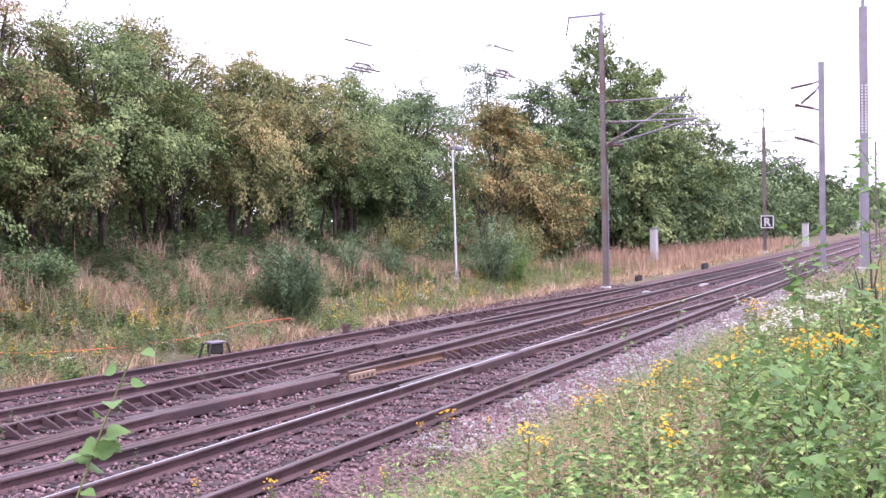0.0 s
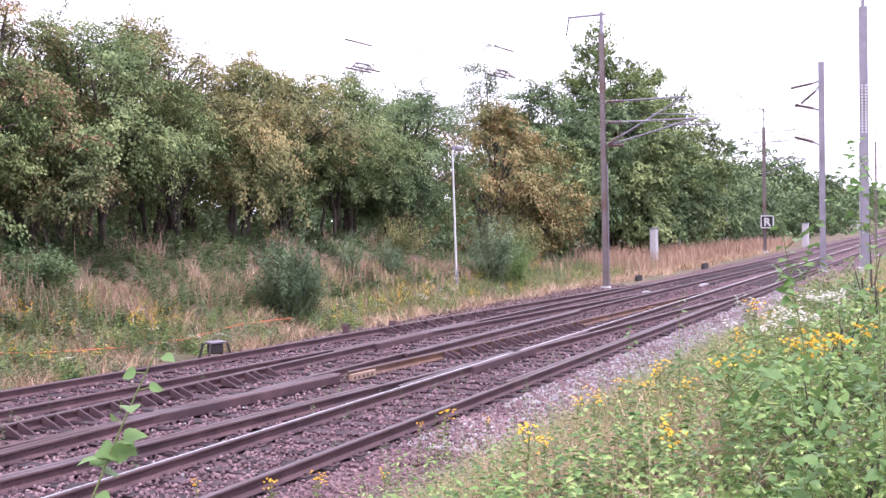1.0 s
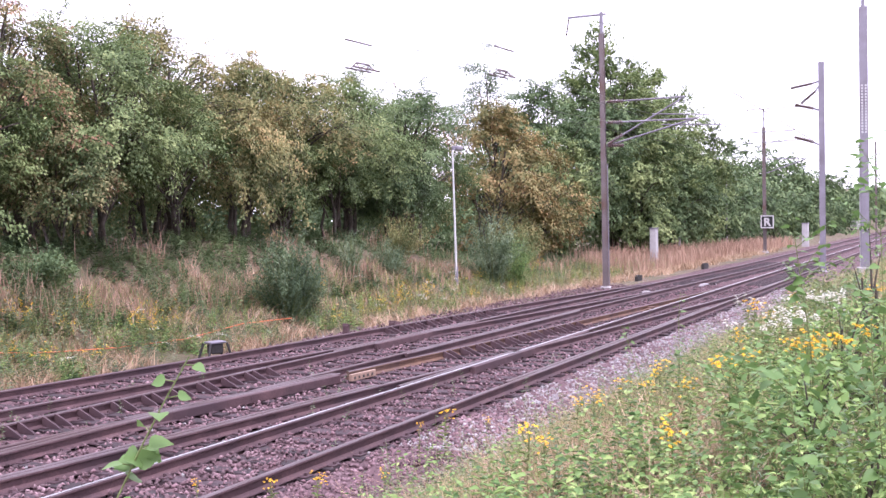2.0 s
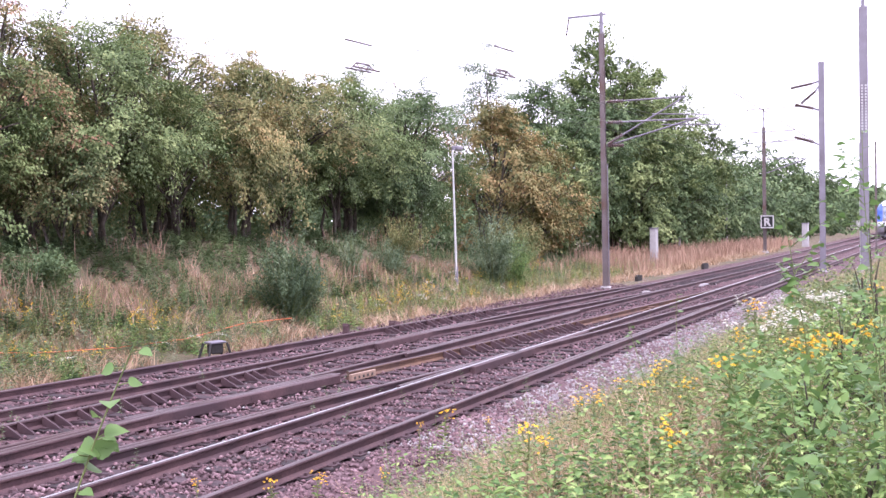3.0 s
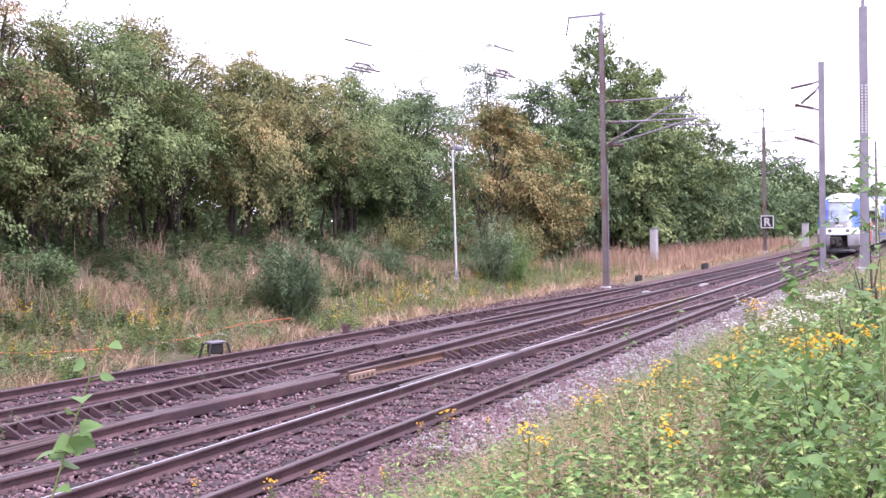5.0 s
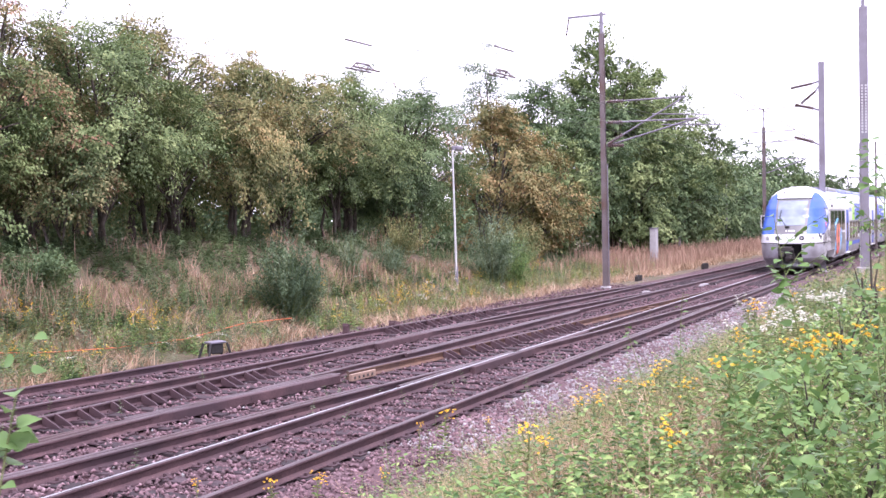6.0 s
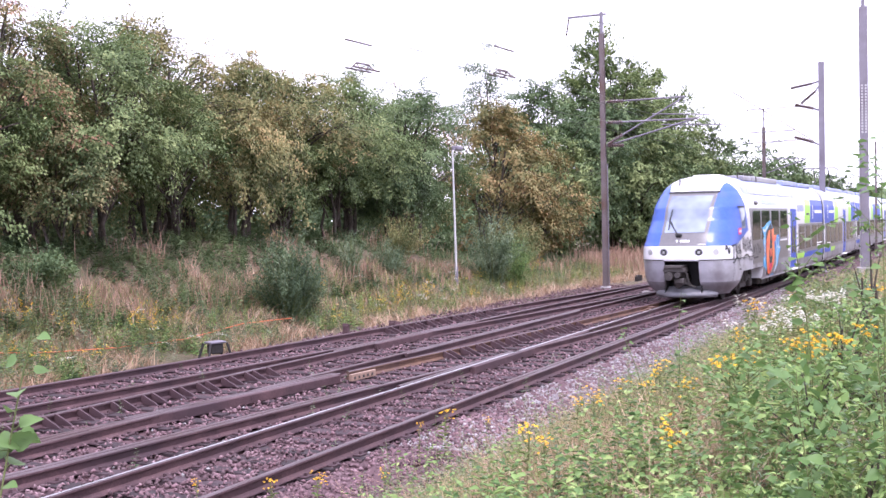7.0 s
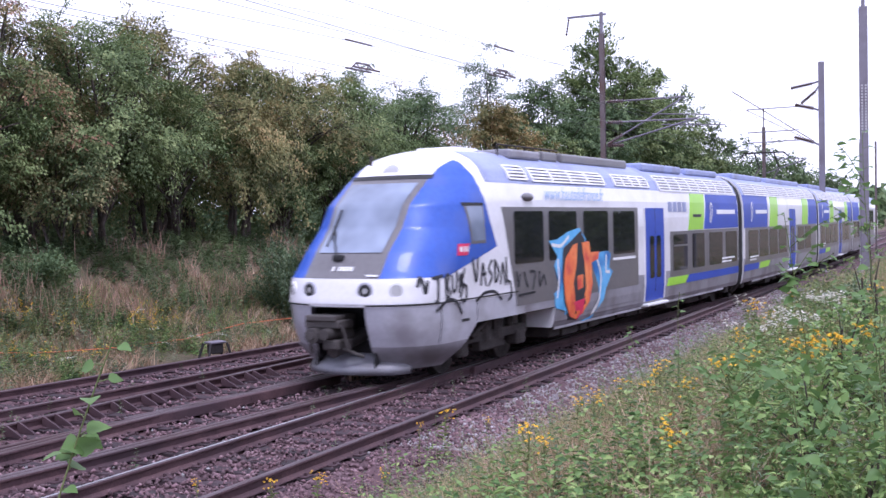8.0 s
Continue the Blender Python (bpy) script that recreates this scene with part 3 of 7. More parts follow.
wire([(-30, 11.4, 6.9), (11.5, 9.85, 5.73), (16.66, 9.58, 5.86), (46, 8.0, 5.9)], 0.004, "thin dark messenger wire over the crossover")
wire([(-30, 11.35, 5.4), (16.77, 9.64, 5.4), (20.4, 9.6, 5.4), (46, 8.0, 5.4)], 0.0045, "thin dark contact wire over the crossover")
wire([(-30, 10.0, 6.0), (19.3, 7.92, 5.95), (58, 7.2, 6.9)], 0.004, "thin dark messenger wire over the near track")
wire([(-30, 7.86, 5.4), (44, 7.7, 5.4), (160, 7.7, 5.4)], 0.0045, "thin dark contact wire over the near track")
wire([(-40, 11.4, 6.5), (44, 10.4, 6.9), (88, 10.6, 7.0), (160, 10.5, 6.8)], 0.0045, "thin dark messenger wire over the far track", 0.5)
wire([(-40, 11.4, 5.5), (44, 10.4, 5.6), (88, 10.6, 5.6), (160, 10.5, 5.6)], 0.0045, "thin dark contact wire over the far track")
wire([(43.7, 13.3, 8.6), (20, 13.2, 7.4), (-20, 13.4, 7.0)], 0.005, "thin feeder wire beside the trees")
wire([(43.7, 13.3, 9.6), (88.2, 14.2, 9.4)], 0.008, "thin feeder wire between two masts", 0.6)
wire([(41.0, 13.4, 10.6), (10, 13.6, 8.2)], 0.0045, "thin earth wire at the mast tops")
for (x, y, z), ln, hh in (((16.8, 9.56, 5.4), 0.4, 0.1), ((19.1, 7.86, 5.42), 0.36, 0.1)):
    si = empty("section_insulator", pose(x, y, z, 0, 0, -4), "grey section insulator hung in the contact wire", "insulator", "section insulators")
    bm = bm_new()
    rod(bm, (-ln, -0.09, 0), (ln, -0.09, 0), 0.017)
    rod(bm, (-ln, 0.09, 0), (ln, 0.09, 0), 0.017)
    part("runner", bm, MAST_RUST, si)
    bm = bm_new()
    for sx in (-0.6, 0.6):
        rod(bm, (sx * ln, -0.09, 0), (sx * ln * 0.8, 0, hh), 0.013)
        rod(bm, (sx * ln, 0.09, 0), (sx * ln * 0.8, 0, hh), 0.013)
    rod(bm, (-0.5 * ln, 0, hh), (0.5 * ln, 0, hh), 0.019)
    part("bridle", bm, MAST_RUST, si)
for x, y, z in ((16.7, 9.57, 5.86), (19.2, 7.86, 5.94)):
    bm = bm_new()
    rod(bm, (-0.42, 0, 0), (0.42, 0, 0), 0.017)
    ob = tagged(part("rod_insulator", bm, MAST_RUST), "grey rod insulator in the messenger wire", "insulator", "rod insulators")
    ob.matrix_basis = pose(x, y, z, 0, 0, -3)


# ---- orange plastic netting along the bank ----
net_pts = [(15.4, 17.03), (16.7, 16.98), (18.35, 16.84), (20.5, 16.6), (23.1, 16.84), (25.0, 16.6)]
v, f = tube([(x, y, float(ground_z(x, y)) + 0.22 + 0.04 * math.sin(x * 3)) for x, y in net_pts], [0.012] * 6, 5)
tagged(link("barrier_tape", raw_mesh("barrier_tape", v, f), ORANGE_NET), "strip of orange plastic netting in the grass", "barrier tape")


# ---- parked van far along the line ----
def van(x, y, z, turn, label):
    t = empty("van", pose(x, y, z, 0, 0, turn), label, "van", "parked vehicles")
    bm = bm_new()
    prof = [(-2.2, 0.35), (2.2, 0.35), (2.25, 0.9), (1.7, 1.05), (1.1, 1.75), (-2.1, 1.85), (-2.25, 1.0)]
    a = [bm.verts.new((p, -0.85, q)) for p, q in prof]
    b = [bm.verts.new((p, 0.85, q)) for p, q in prof]
    for i in range(len(prof)):
        bm.faces.new((a[i], a[(i + 1) % len(prof)], b[(i + 1) % len(prof)], b[i]))
    bm.faces.new(a)
    bm.faces.new(b[::-1])
    part("body", bm, WHITE_PAINT, t)
    for p, q in ((-1.6, -0.6), (-0.4, 0.5), (0.6, 1.1)):
        for sd in (-1, 1):
            bm = bm_new()
            box(bm, (p, sd * 0.86 - 0.01, 1.1), (q, sd * 0.86 + 0.01, 1.6), 0.02)
            part("window", bm, BLACK_PAINT, t)
    for p in (-1.4, 1.4):
        for sd in (-0.8, 0.8):
            bm = bm_new()
            rod(bm, (p, sd - 0.1, 0.33), (p, sd + 0.1, 0.33), 0.33, seg=18)
            part("wheel", bm, BLACK_PAINT, t)


van(205.0, 17.4, -0.3, 20, "white van parked far along the line")


# ---- vegetation ----
GREEN = leafy("mixed_green_leaves", [(0.055, 0.085, 0.035), (0.12, 0.17, 0.066), (0.2, 0.255, 0.1), (0.32, 0.37, 0.16)], 0.65, 0.24, 0.62, 0.55)
DARK_GREEN = leafy("dark_green_leaves", [(0.038, 0.065, 0.03), (0.085, 0.135, 0.06), (0.145, 0.205, 0.09), (0.22, 0.285, 0.13)], 0.65, 0.24, 0.62, 0.55)
OLIVE = leafy("olive_and_ochre_leaves", [(0.07, 0.09, 0.036), (0.16, 0.185, 0.075), (0.29, 0.26, 0.11), (0.46, 0.33, 0.16)], 0.65, 0.24, 0.62, 0.55)
RUSSET = leafy("orange_brown_leaves", [(0.08, 0.1, 0.042), (0.19, 0.19, 0.075), (0.31, 0.235, 0.1), (0.4, 0.255, 0.125)], 0.65, 0.24, 0.62, 0.55)
REDDISH = leafy("reddening_hawthorn_leaves", [(0.06, 0.085, 0.037), (0.13, 0.17, 0.068), (0.3, 0.25, 0.12), (0.52, 0.25, 0.19)], 0.65, 0.24, 0.62, 0.55)
GREY_GREEN = leafy("grey_green_willow_leaves", [(0.08, 0.12, 0.07), (0.14, 0.195, 0.115), (0.21, 0.27, 0.165), (0.3, 0.35, 0.24)])
DARK_WILLOW = leafy("dark_willow_leaves", [(0.045, 0.075, 0.04), (0.085, 0.13, 0.07), (0.14, 0.195, 0.105), (0.22, 0.28, 0.17)], 0.55, 0.2)
FRESH = leafy("fresh_weed_leaves", [(0.065, 0.13, 0.045), (0.135, 0.235, 0.075), (0.225, 0.34, 0.105), (0.38, 0.47, 0.17)], 0.55, 0.3, 0.35, 0.8)
TAN = leafy("dry_straw_grass", [(0.17, 0.12, 0.07), (0.34, 0.22, 0.14), (0.5, 0.35, 0.24), (0.62, 0.48, 0.37)], 0.8, 0.2, 0.4, 0.5)
PINK_TAN = leafy("pinkish_seeding_grass", [(0.27, 0.17, 0.12), (0.42, 0.27, 0.2), (0.55, 0.38, 0.29)], 0.8, 0.2, 0.4, 0.7)
GRASS = leafy("green_grass", [(0.08, 0.115, 0.04), (0.17, 0.22, 0.075), (0.28, 0.31, 0.12), (0.42, 0.4, 0.19)], 0.7, 0.25, 0.4, 0.6)
YELLOW_GREEN = leafy("yellow_green_flowering_weed", [(0.16, 0.19, 0.05), (0.3, 0.32, 0.07), (0.46, 0.4, 0.06)], 0.65, 0.25, 0.5, 1.5)
STEM = leafy("green_brown_stems", [(0.1, 0.15, 0.05), (0.19, 0.2, 0.08)], 0.7, 0)
PETAL = leafy("yellow_ragwort_petals", [(0.74, 0.4, 0.015), (0.8, 0.5, 0.03), (0.84, 0.6, 0.06)], 0.6, 0.25, 0.4)
WHITE_PETAL = leafy("white_petals", [(0.6, 0.58, 0.5), (0.75, 0.73, 0.68)], 0.6, 0.2, 0.4)


def spread(rng, n):
    a = rng.normal(0, 1, (n, 3))
    return unit(a)


def tree(x, y, top, r, leaf, label, seed, crown_from=0.28, n_leaves=11000, size=0.13, clumps=46, sparse=1.0, stems=3, droop=0.25, name="tree", group="trees along the bank", squeeze=1.0):
    """Stems and limbs, and a crown of leafy boughs: each bough is a fan of drooping twigs with leaves along them."""
    rng = np.random.default_rng(seed)
    z0 = float(ground_z(x, y)) - 0.1
    h = top - z0
    t = empty(name, pose(x, y, z0), label, "tree" if name == "tree" else "bush", group)
    # bough middles in an uneven egg, fuller near its skin
    d = spread(rng, clumps)
    rad = rng.uniform(0.35, 1.0, clumps) ** 0.6
    mid_z, half = h * (crown_from + 1) / 2, h * (1 - crown_from) / 2
    lump = 1 + 0.22 * np.sin(3 * np.arctan2(d[:, 1], d[:, 0]) + seed) * (1 - np.abs(d[:, 2]))
    cm = np.stack([d[:, 0] * rad * r * lump, d[:, 1] * rad * r * lump * squeeze, mid_z + d[:, 2] * rad * half * 1.04 + 0.02 * h], 1)
    cm[:, :2] *= np.clip(1.12 - 0.55 * np.clip((cm[:, 2] - mid_z) / half, 0, 1) ** 2, 0.3, 2)[:, None]
    cr = rng.uniform(0.24, 0.5, clumps) * r * 0.86
    # limbs
    pieces = []
    trunk_r = min(0.018 * h, 0.13)
    for s in range(stems):
        a = rng.uniform(0, 6.28)
        foot = np.array([math.cos(a), math.sin(a), 0]) * rng.uniform(0.05, 0.24) * r * (stems > 1)
        head = np.array([math.cos(a), math.sin(a), 0]) * rng.uniform(0.15, 0.5) * r + [0, 0, mid_z + half * rng.uniform(0.0, 0.5)]
        path = [foot + (head - foot) * q + np.append(rng.normal(0, 0.05 * r, 2), 0) * math.sin(q * 3.14) for q in np.linspace(0, 1, 7)]
        pieces.append(tube(path, np.linspace(trunk_r * rng.uniform(0.6, 1.1), trunk_r * 0.3, 7), 7))
    for c in cm[rng.permutation(clumps)[: clumps * 2 // 3]]:
        base = np.array([c[0] * 0.12, c[1] * 0.12, max(h * crown_from * 0.7, c[2] * rng.uniform(0.45, 0.75))])
        path = [base + (c - base) * q + np.array([0, 0, 0.12 * r * math.sin(q * 3.14)]) for q in np.linspace(0, 1, 5)]
        pieces.append(tube(path, np.linspace(trunk_r * 0.42, trunk_r * 0.1, 5), 5))
    # twigs: outwards and up from the bough, then hanging
    per_bough = 13
    own = np.repeat(np.arange(clumps), per_bough)
    out = unit(np.stack([cm[:, 0], cm[:, 1], 0.45 * (cm[:, 2] - mid_z)], 1) + 1e-6)
    td = unit(out[own] * 0.85 + rng.normal(0, 0.75, (len(own), 3)) * [1, 1, 0.55] + [0, 0, 0.12])
    tl = cr[own] * rng.uniform(0.45, 1.35, len(own)) * np.where(rng.uniform(0, 1, len(own)) < 0.06, 1.5, 1.0)
    hang = (0.2 + droop) * rng.uniform(0.4, 1.3, len(own))
    start = cm[own] - out[own] * cr[own][:, None] * 0.35 + rng.normal(0, 0.16, (len(own), 3)) * cr[own][:, None]
    for k in rng.permutation(len(own))[: len(own) // 5]:
        q = np.linspace(0, 1.05, 4)[:, None]
        pieces.append(tube(start[k] + td[k] * tl[k] * q - np.array([0, 0, 1.0]) * hang[k] * tl[k] * q**2, trunk_r * np.array([0.12, 0.09, 0.07, 0.04]), 4))
    v, f = merged(pieces)
    tagged(link("trunk", raw_mesh("trunk", v, f), BARK, t, "", True), kind="stuff" if name == "bush" else "")
    # leaves along the twigs
    kt = rng.choice(len(own), n_leaves, p=tl**1.6 / np.sum(tl**1.6))
    q = rng.uniform(0.08, 1.05, n_leaves) ** 0.75
    o = unit(td[kt] - [0, 0, 1] * (2 * hang[kt] * q)[:, None])
    p = start[kt] + td[kt] * (tl[kt] * q)[:, None] - np.array([0, 0, 1.0]) * (hang[kt] * tl[kt] * q * q)[:, None]
    p += rng.normal(0, 1, p.shape) * (0.035 + 0.028 * r * sparse) * [1, 1, 0.6]
    low = p[:, 2] < 0.15
    p[low, 2] = rng.uniform(0.15, 0.5, low.sum())
    axis = o + rng.normal(0, 0.5, o.shape) + [0, 0, -droop * 0.8]
    up = out[own[kt]] * 0.55 + [0, 0, 1.0] + rng.normal(0, 0.3, o.shape)
    ln = size * rng.uniform(0.6, 1.35, n_leaves)
    inner = rng.uniform(0, 1, n_leaves) < 0.1
    p[inner] = spread(rng, inner.sum()) * rng.uniform(0, 0.7, (inner.sum(), 1)) * [r, r, half] + [0, 0, mid_z]
    v, f = leaves(p, axis, up, ln, ln * 0.6, 0.16, True)
    link("crown", raw_mesh("crown", v, f), leaf, t)
    return t


def willow_bush(x, y, h, r, leaf, label, seed, stems=70, per=110, size=0.085, slim=0.26, group="bushes on the bank"):
    """An upright bush: thin stems fanning from one foot, with narrow leaves up their length."""
    rng = np.random.default_rng(seed)
    z0 = float(ground_z(x, y)) - 0.05
    t = empty("bush", pose(x, y, z0), label, "bush", group)
    a = rng.uniform(0, 6.28, stems)
    reach = r * np.sqrt(rng.uniform(0, 1, stems))
    hh = h * rng.uniform(0.55, 1.1, stems) * np.sqrt(np.clip(1.08 - (reach / r) ** 2 * 0.75, 0.1, 1))
    tip = np.stack([np.cos(a) * reach, np.sin(a) * reach, hh], 1)
    foot = tip * [0.22, 0.22, 0]
    pieces = []
    for k in range(stems):
        m = (tip[k] * [0.45, 0.45, 0.5]) + foot[k] * 0.4
        pieces.append(tube([foot[k], m, tip[k]], [0.012, 0.008, 0.004], 4))
    v, f = merged(pieces)
    link("stem", raw_mesh("stem", v, f), STEM, t)
    n = stems * per
    k = np.repeat(np.arange(stems), per)
    q = rng.uniform(0.06, 1.04, n)[:, None]
    p = foot[k] * (1 - q) + tip[k] * [1, 1, 0] * q**1.4 + tip[k] * [0, 0, 1] * q + rng.normal(0, 0.045 * r + 0.02, (n, 3))
    p[:, 2] = np.maximum(p[:, 2], 0.06)
    side = rng.normal(0, 1, (n, 3))
    ln = size * rng.uniform(0.6, 1.3, n)
    v, f = leaves(p, side * [0.7, 0.7, 0.25] + [0, 0, 0.75], rng.normal(0, 0.4, (n, 3)) + unit(tip[k]) * 0.6 + [0, 0, 0.5], ln, ln * slim, 0.1, True)
    link("crown", raw_mesh("crown", v, f), leaf, t)
    return t


G, DG, OL, RU, RE = GREEN, DARK_GREEN, OLIVE, RUSSET, REDDISH
tree(20.3, 22.3, 8.7, 2.4, RE, "hawthorn with reddening leaves on the bank", 1, 0.22, 31863, 0.092, 51, stems=5)
tree(22.7, 21.6, 8.3, 2.8, G, "broad green tree with a low shaggy crown", 2, 0.22, 42484, 0.092, 66, stems=5)
tree(18.0, 21.8, 7.5, 2.3, G, "green tree at the end of the hedge", 3, 0.22, 29738, 0.092, 51, stems=5)
tree(20.6, 20.6, 4.9, 1.5, RE, "small reddening hawthorn under the crowns", 33, 0.3, 12745, 0.086, 51, stems=3)
tree(26.6, 23.0, 9.0, 2.9, OL, "green tree turning ochre at its top", 4, 0.22, 38235, 0.092, 62, stems=5)
tree(29.5, 21.6, 8.2, 2.3, OL, "yellowing tree with drooping branches", 5, 0.22, 33987, 0.092, 51, droop=0.9, stems=5)
tree(25.8, 21.2, 6.5, 1.9, G, "small green tree under the hedge crowns", 6, 0.3, 21242, 0.086, 51, stems=3)
tree(33.1, 22.6, 8.6, 2.8, OL, "tall olive-green hedge tree", 7, 0.22, 36111, 0.099, 62, stems=5)
tree(31.5, 21.2, 5.9, 1.6, G, "small green tree filling the hedge", 34, 0.3, 15931, 0.086, 51, stems=3)
tree(36.9, 22.2, 8.3, 2.9, G, "rounded green hedge tree", 8, 0.22, 38235, 0.099, 62, stems=5)
tree(34.6, 21.2, 6.1, 1.7, G, "small green tree below taller crowns", 35, 0.3, 15931, 0.086, 51, stems=3)
tree(41.0, 21.6, 8.4, 3.0, DG, "dark green dense tree over the path", 9, 0.22, 40359, 0.099, 62, stems=5)
tree(38.4, 20.9, 6.1, 2.0, DG, "dark green shrubby tree", 10, 0.3, 20179, 0.092, 51, stems=3)
tree(46.5, 24.2, 9.3, 2.4, RE, "thin reddish tree behind the hedge", 11, 0.3, 9804, 0.118, 51, sparse=2.0)
tree(24.5, 25.0, 8.8, 2.6, OL, "olive tree in the second row of the hedge", 12, 0.22, 9150, 0.125, 51, stems=5)
tree(30.5, 25.0, 8.9, 2.6, RE, "reddish tree in the second row of the hedge", 13, 0.22, 9150, 0.125, 51, stems=5)
tree(37.5, 25.5, 8.7, 2.6, DG, "dark tree in the second row of the hedge", 14, 0.22, 9150, 0.125, 51, stems=5)
tree(44.5, 23.4, 7.9, 2.6, G, "green tree filling the hedge", 15, 0.22, 27614, 0.105, 51, stems=5)
tree(64.5, 27.5, 13.6, 3.0, GREY_GREEN, "tall thin tree with a sparse airy crown", 16, 0.2, 13760, 0.149, 60, 1.6, stems=1)
tree(51.3, 21.6, 8.5, 3.1, RU, "orange-brown tree with drying leaves", 17, 0.06, 21666, 0.149, 55, droop=0.45)
tree(55.0, 20.8, 5.7, 2.2, RU, "low brownish tree at the bank's edge", 18, 0.04, 10196, 0.149, 51)
tree(62.8, 23.0, 10.6, 4.24, DG, "large dark green tree beside the mast", 19, 0.04, 30282, 0.197, 85)
tree(58.5, 21.8, 8.1, 2.76, G, "green tree between taller ones", 20, 0.05, 15141, 0.188, 66)
tree(72.6, 22.0, 15.2, 3.82, G, "very tall green poplar with an upright crown", 21, 0.03, 35788, 0.236, 114, 1.0, stems=3, droop=-0.1)
tree(69.8, 21.5, 11.8, 3.18, DG, "tall dark tree beside the poplar", 36, 0.03, 20646, 0.226, 71)
tree(70.5, 19.8, 7.8, 2.97, G, "green tree at the foot of the poplar", 22, 0.03, 15141, 0.207, 66)
tree(77.5, 21.8, 12.9, 3.6, G, "tall green tree between two others", 37, 0.03, 22022, 0.236, 71)
tree(84.5, 22.0, 13.7, 4.66, G, "tall spreading green tree", 23, 0.03, 30282, 0.255, 94)
tree(80.5, 20.3, 7.3, 3.39, DG, "dark green tree along the line", 24, 0.03, 13764, 0.236, 66)
tree(92.5, 21.5, 10.1, 3.8, G, "green tree along the line", 25, 0.03, 12235, 0.273, 51)
tree(105.0, 22.0, 9.7, 2.6, GREY_GREEN, "small sparse grey-green tree", 26, 0.3, 2496, 0.266, 33, 2.0)
tree(99.5, 21.0, 7.9, 3.6, DG, "dark green tree along the line", 38, 0.03, 9176, 0.283, 51)
tree(108.0, 20.8, 7.7, 4.4, DG, "low dark green tree along the line", 27, 0.03, 7137, 0.352, 51)
tree(123.0, 22.5, 10.7, 5.6, DG, "broad dark tree along the line", 28, 0.03, 9277, 0.389, 51)
tree(140.0, 21.8, 10.1, 5.8, DG, "broad dark tree along the line", 29, 0.03, 8564, 0.425, 51)
tree(158.0, 22.0, 9.7, 6.2, DG, "far dark tree along the line", 30, 0.03, 7850, 0.461, 51)
tree(178.0, 22.0, 8.7, 6.2, DG, "far dark tree along the line", 31, 0.03, 6423, 0.484, 51)
tree(200.0, 22.0, 7.7, 6.2, DG, "far dark tree along the line", 32, 0.03, 5709, 0.511, 51)
bushes = "bushes on the bank"
willow_bush(25.4, 17.0, 2.35, 1.1, DARK_WILLOW, "upright dark green willow bush on the bank", 41, 100, 150, 0.1, 0.3)
willow_bush(26.4, 17.0, 1.3, 0.7, GREY_GREEN, "low grey-green willow shoots beside the bush", 40, 40, 90, 0.08)
willow_bush(40.4, 17.2, 2.9, 1.3, GREY_GREEN, "feathery grey-green willow beside the lamp", 42, 90, 120, 0.11)
willow_bush(42.4, 17.0, 2.0, 0.9, FRESH, "light green willow shoots beside the lamp", 49, 50, 90, 0.1)
willow_bush(31.6, 18.6, 1.5, 0.7, GREY_GREEN, "small grey-green shrub on the slope", 43, 36, 80, 0.08)
willow_bush(18.4, 19.0, 1.1, 0.9, DG, "low dark bramble bush on the bank", 45, 50, 90, 0.08, 0.5)
willow_bush(16.0, 18.8, 1.2, 0.9, DG, "low dark bramble bush under the trees", 44, 50, 90, 0.08, 0.5)
willow_bush(36.2, 19.2, 1.8, 1.1, OL, "olive scrub under the dark tree", 47, 60, 90, 0.1, 0.3)
willow_bush(34.4, 18.6, 1.3, 0.9, GREY_GREEN, "pale feathery scrub on the slope", 50, 50, 80, 0.09)
willow_bush(46.0, 18.6, 2.0, 1.3, G, "green bush by the mast", 46, 60, 90, 0.11, 0.4)
willow_bush(49.5, 19.6, 2.4, 1.5, OL, "olive scrub below the brown tree", 48, 70, 90, 0.12, 0.35)

near_bushes = "leafy shrubs on the near bank"
tree(8.3, 0.8, 2.2, 0.26, FRESH, "fresh green leafy shrub at the bank's crest", 61, 0.02, 380, 0.05, 18, 1.5, 4, 0, "bush", near_bushes)
tree(10.5, 0.78, 2.6, 0.22, FRESH, "tall thin leafy shrub at the bank's crest", 62, 0.02, 320, 0.05, 16, 1.6, 3, 0, "bush", near_bushes)
tree(15.0, 1.2, 1.8, 0.45, GREY_GREEN, "feathery shrub along the bank's crest", 65, 0.0, 1000, 0.055, 22, 1.5, 4, 0, "bush", near_bushes)
tree(19.0, 2.1, 1.6, 0.6, GREEN, "green shrub along the bank's crest", 66, 0.0, 1788, 0.053, 24, 1.5, 4, 0, "bush", near_bushes)
tree(25.0, 2.6, 1.5, 0.7, GRASS, "yellowish shrub along the bank's crest", 67, 0.0, 1788, 0.063, 24, 1.5, 4, 0, "bush", near_bushes)
tree(6.6, 0.42, 1.95, 0.32, FRESH, "fresh green bramble bush near the camera", 68, 0.0, 700, 0.05, 20, 1.4, 5, 0, "bush", near_bushes)
for i, (x, y, h, r) in enumerate([(5.0, 0.5, 1.9, 0.34), (5.7, 0.72, 1.9, 0.32), (6.6, 0.8, 2.0, 0.34), (4.6, 0.66, 1.7, 0.3), (7.6, 0.85, 2.0, 0.36)]):
    tree(x, y, h, r, FRESH, "low bush with broad fresh green leaves", 90 + i, 0.0, 420, 0.065, 20, 1.2, 4, 0, "bush", near_bushes)


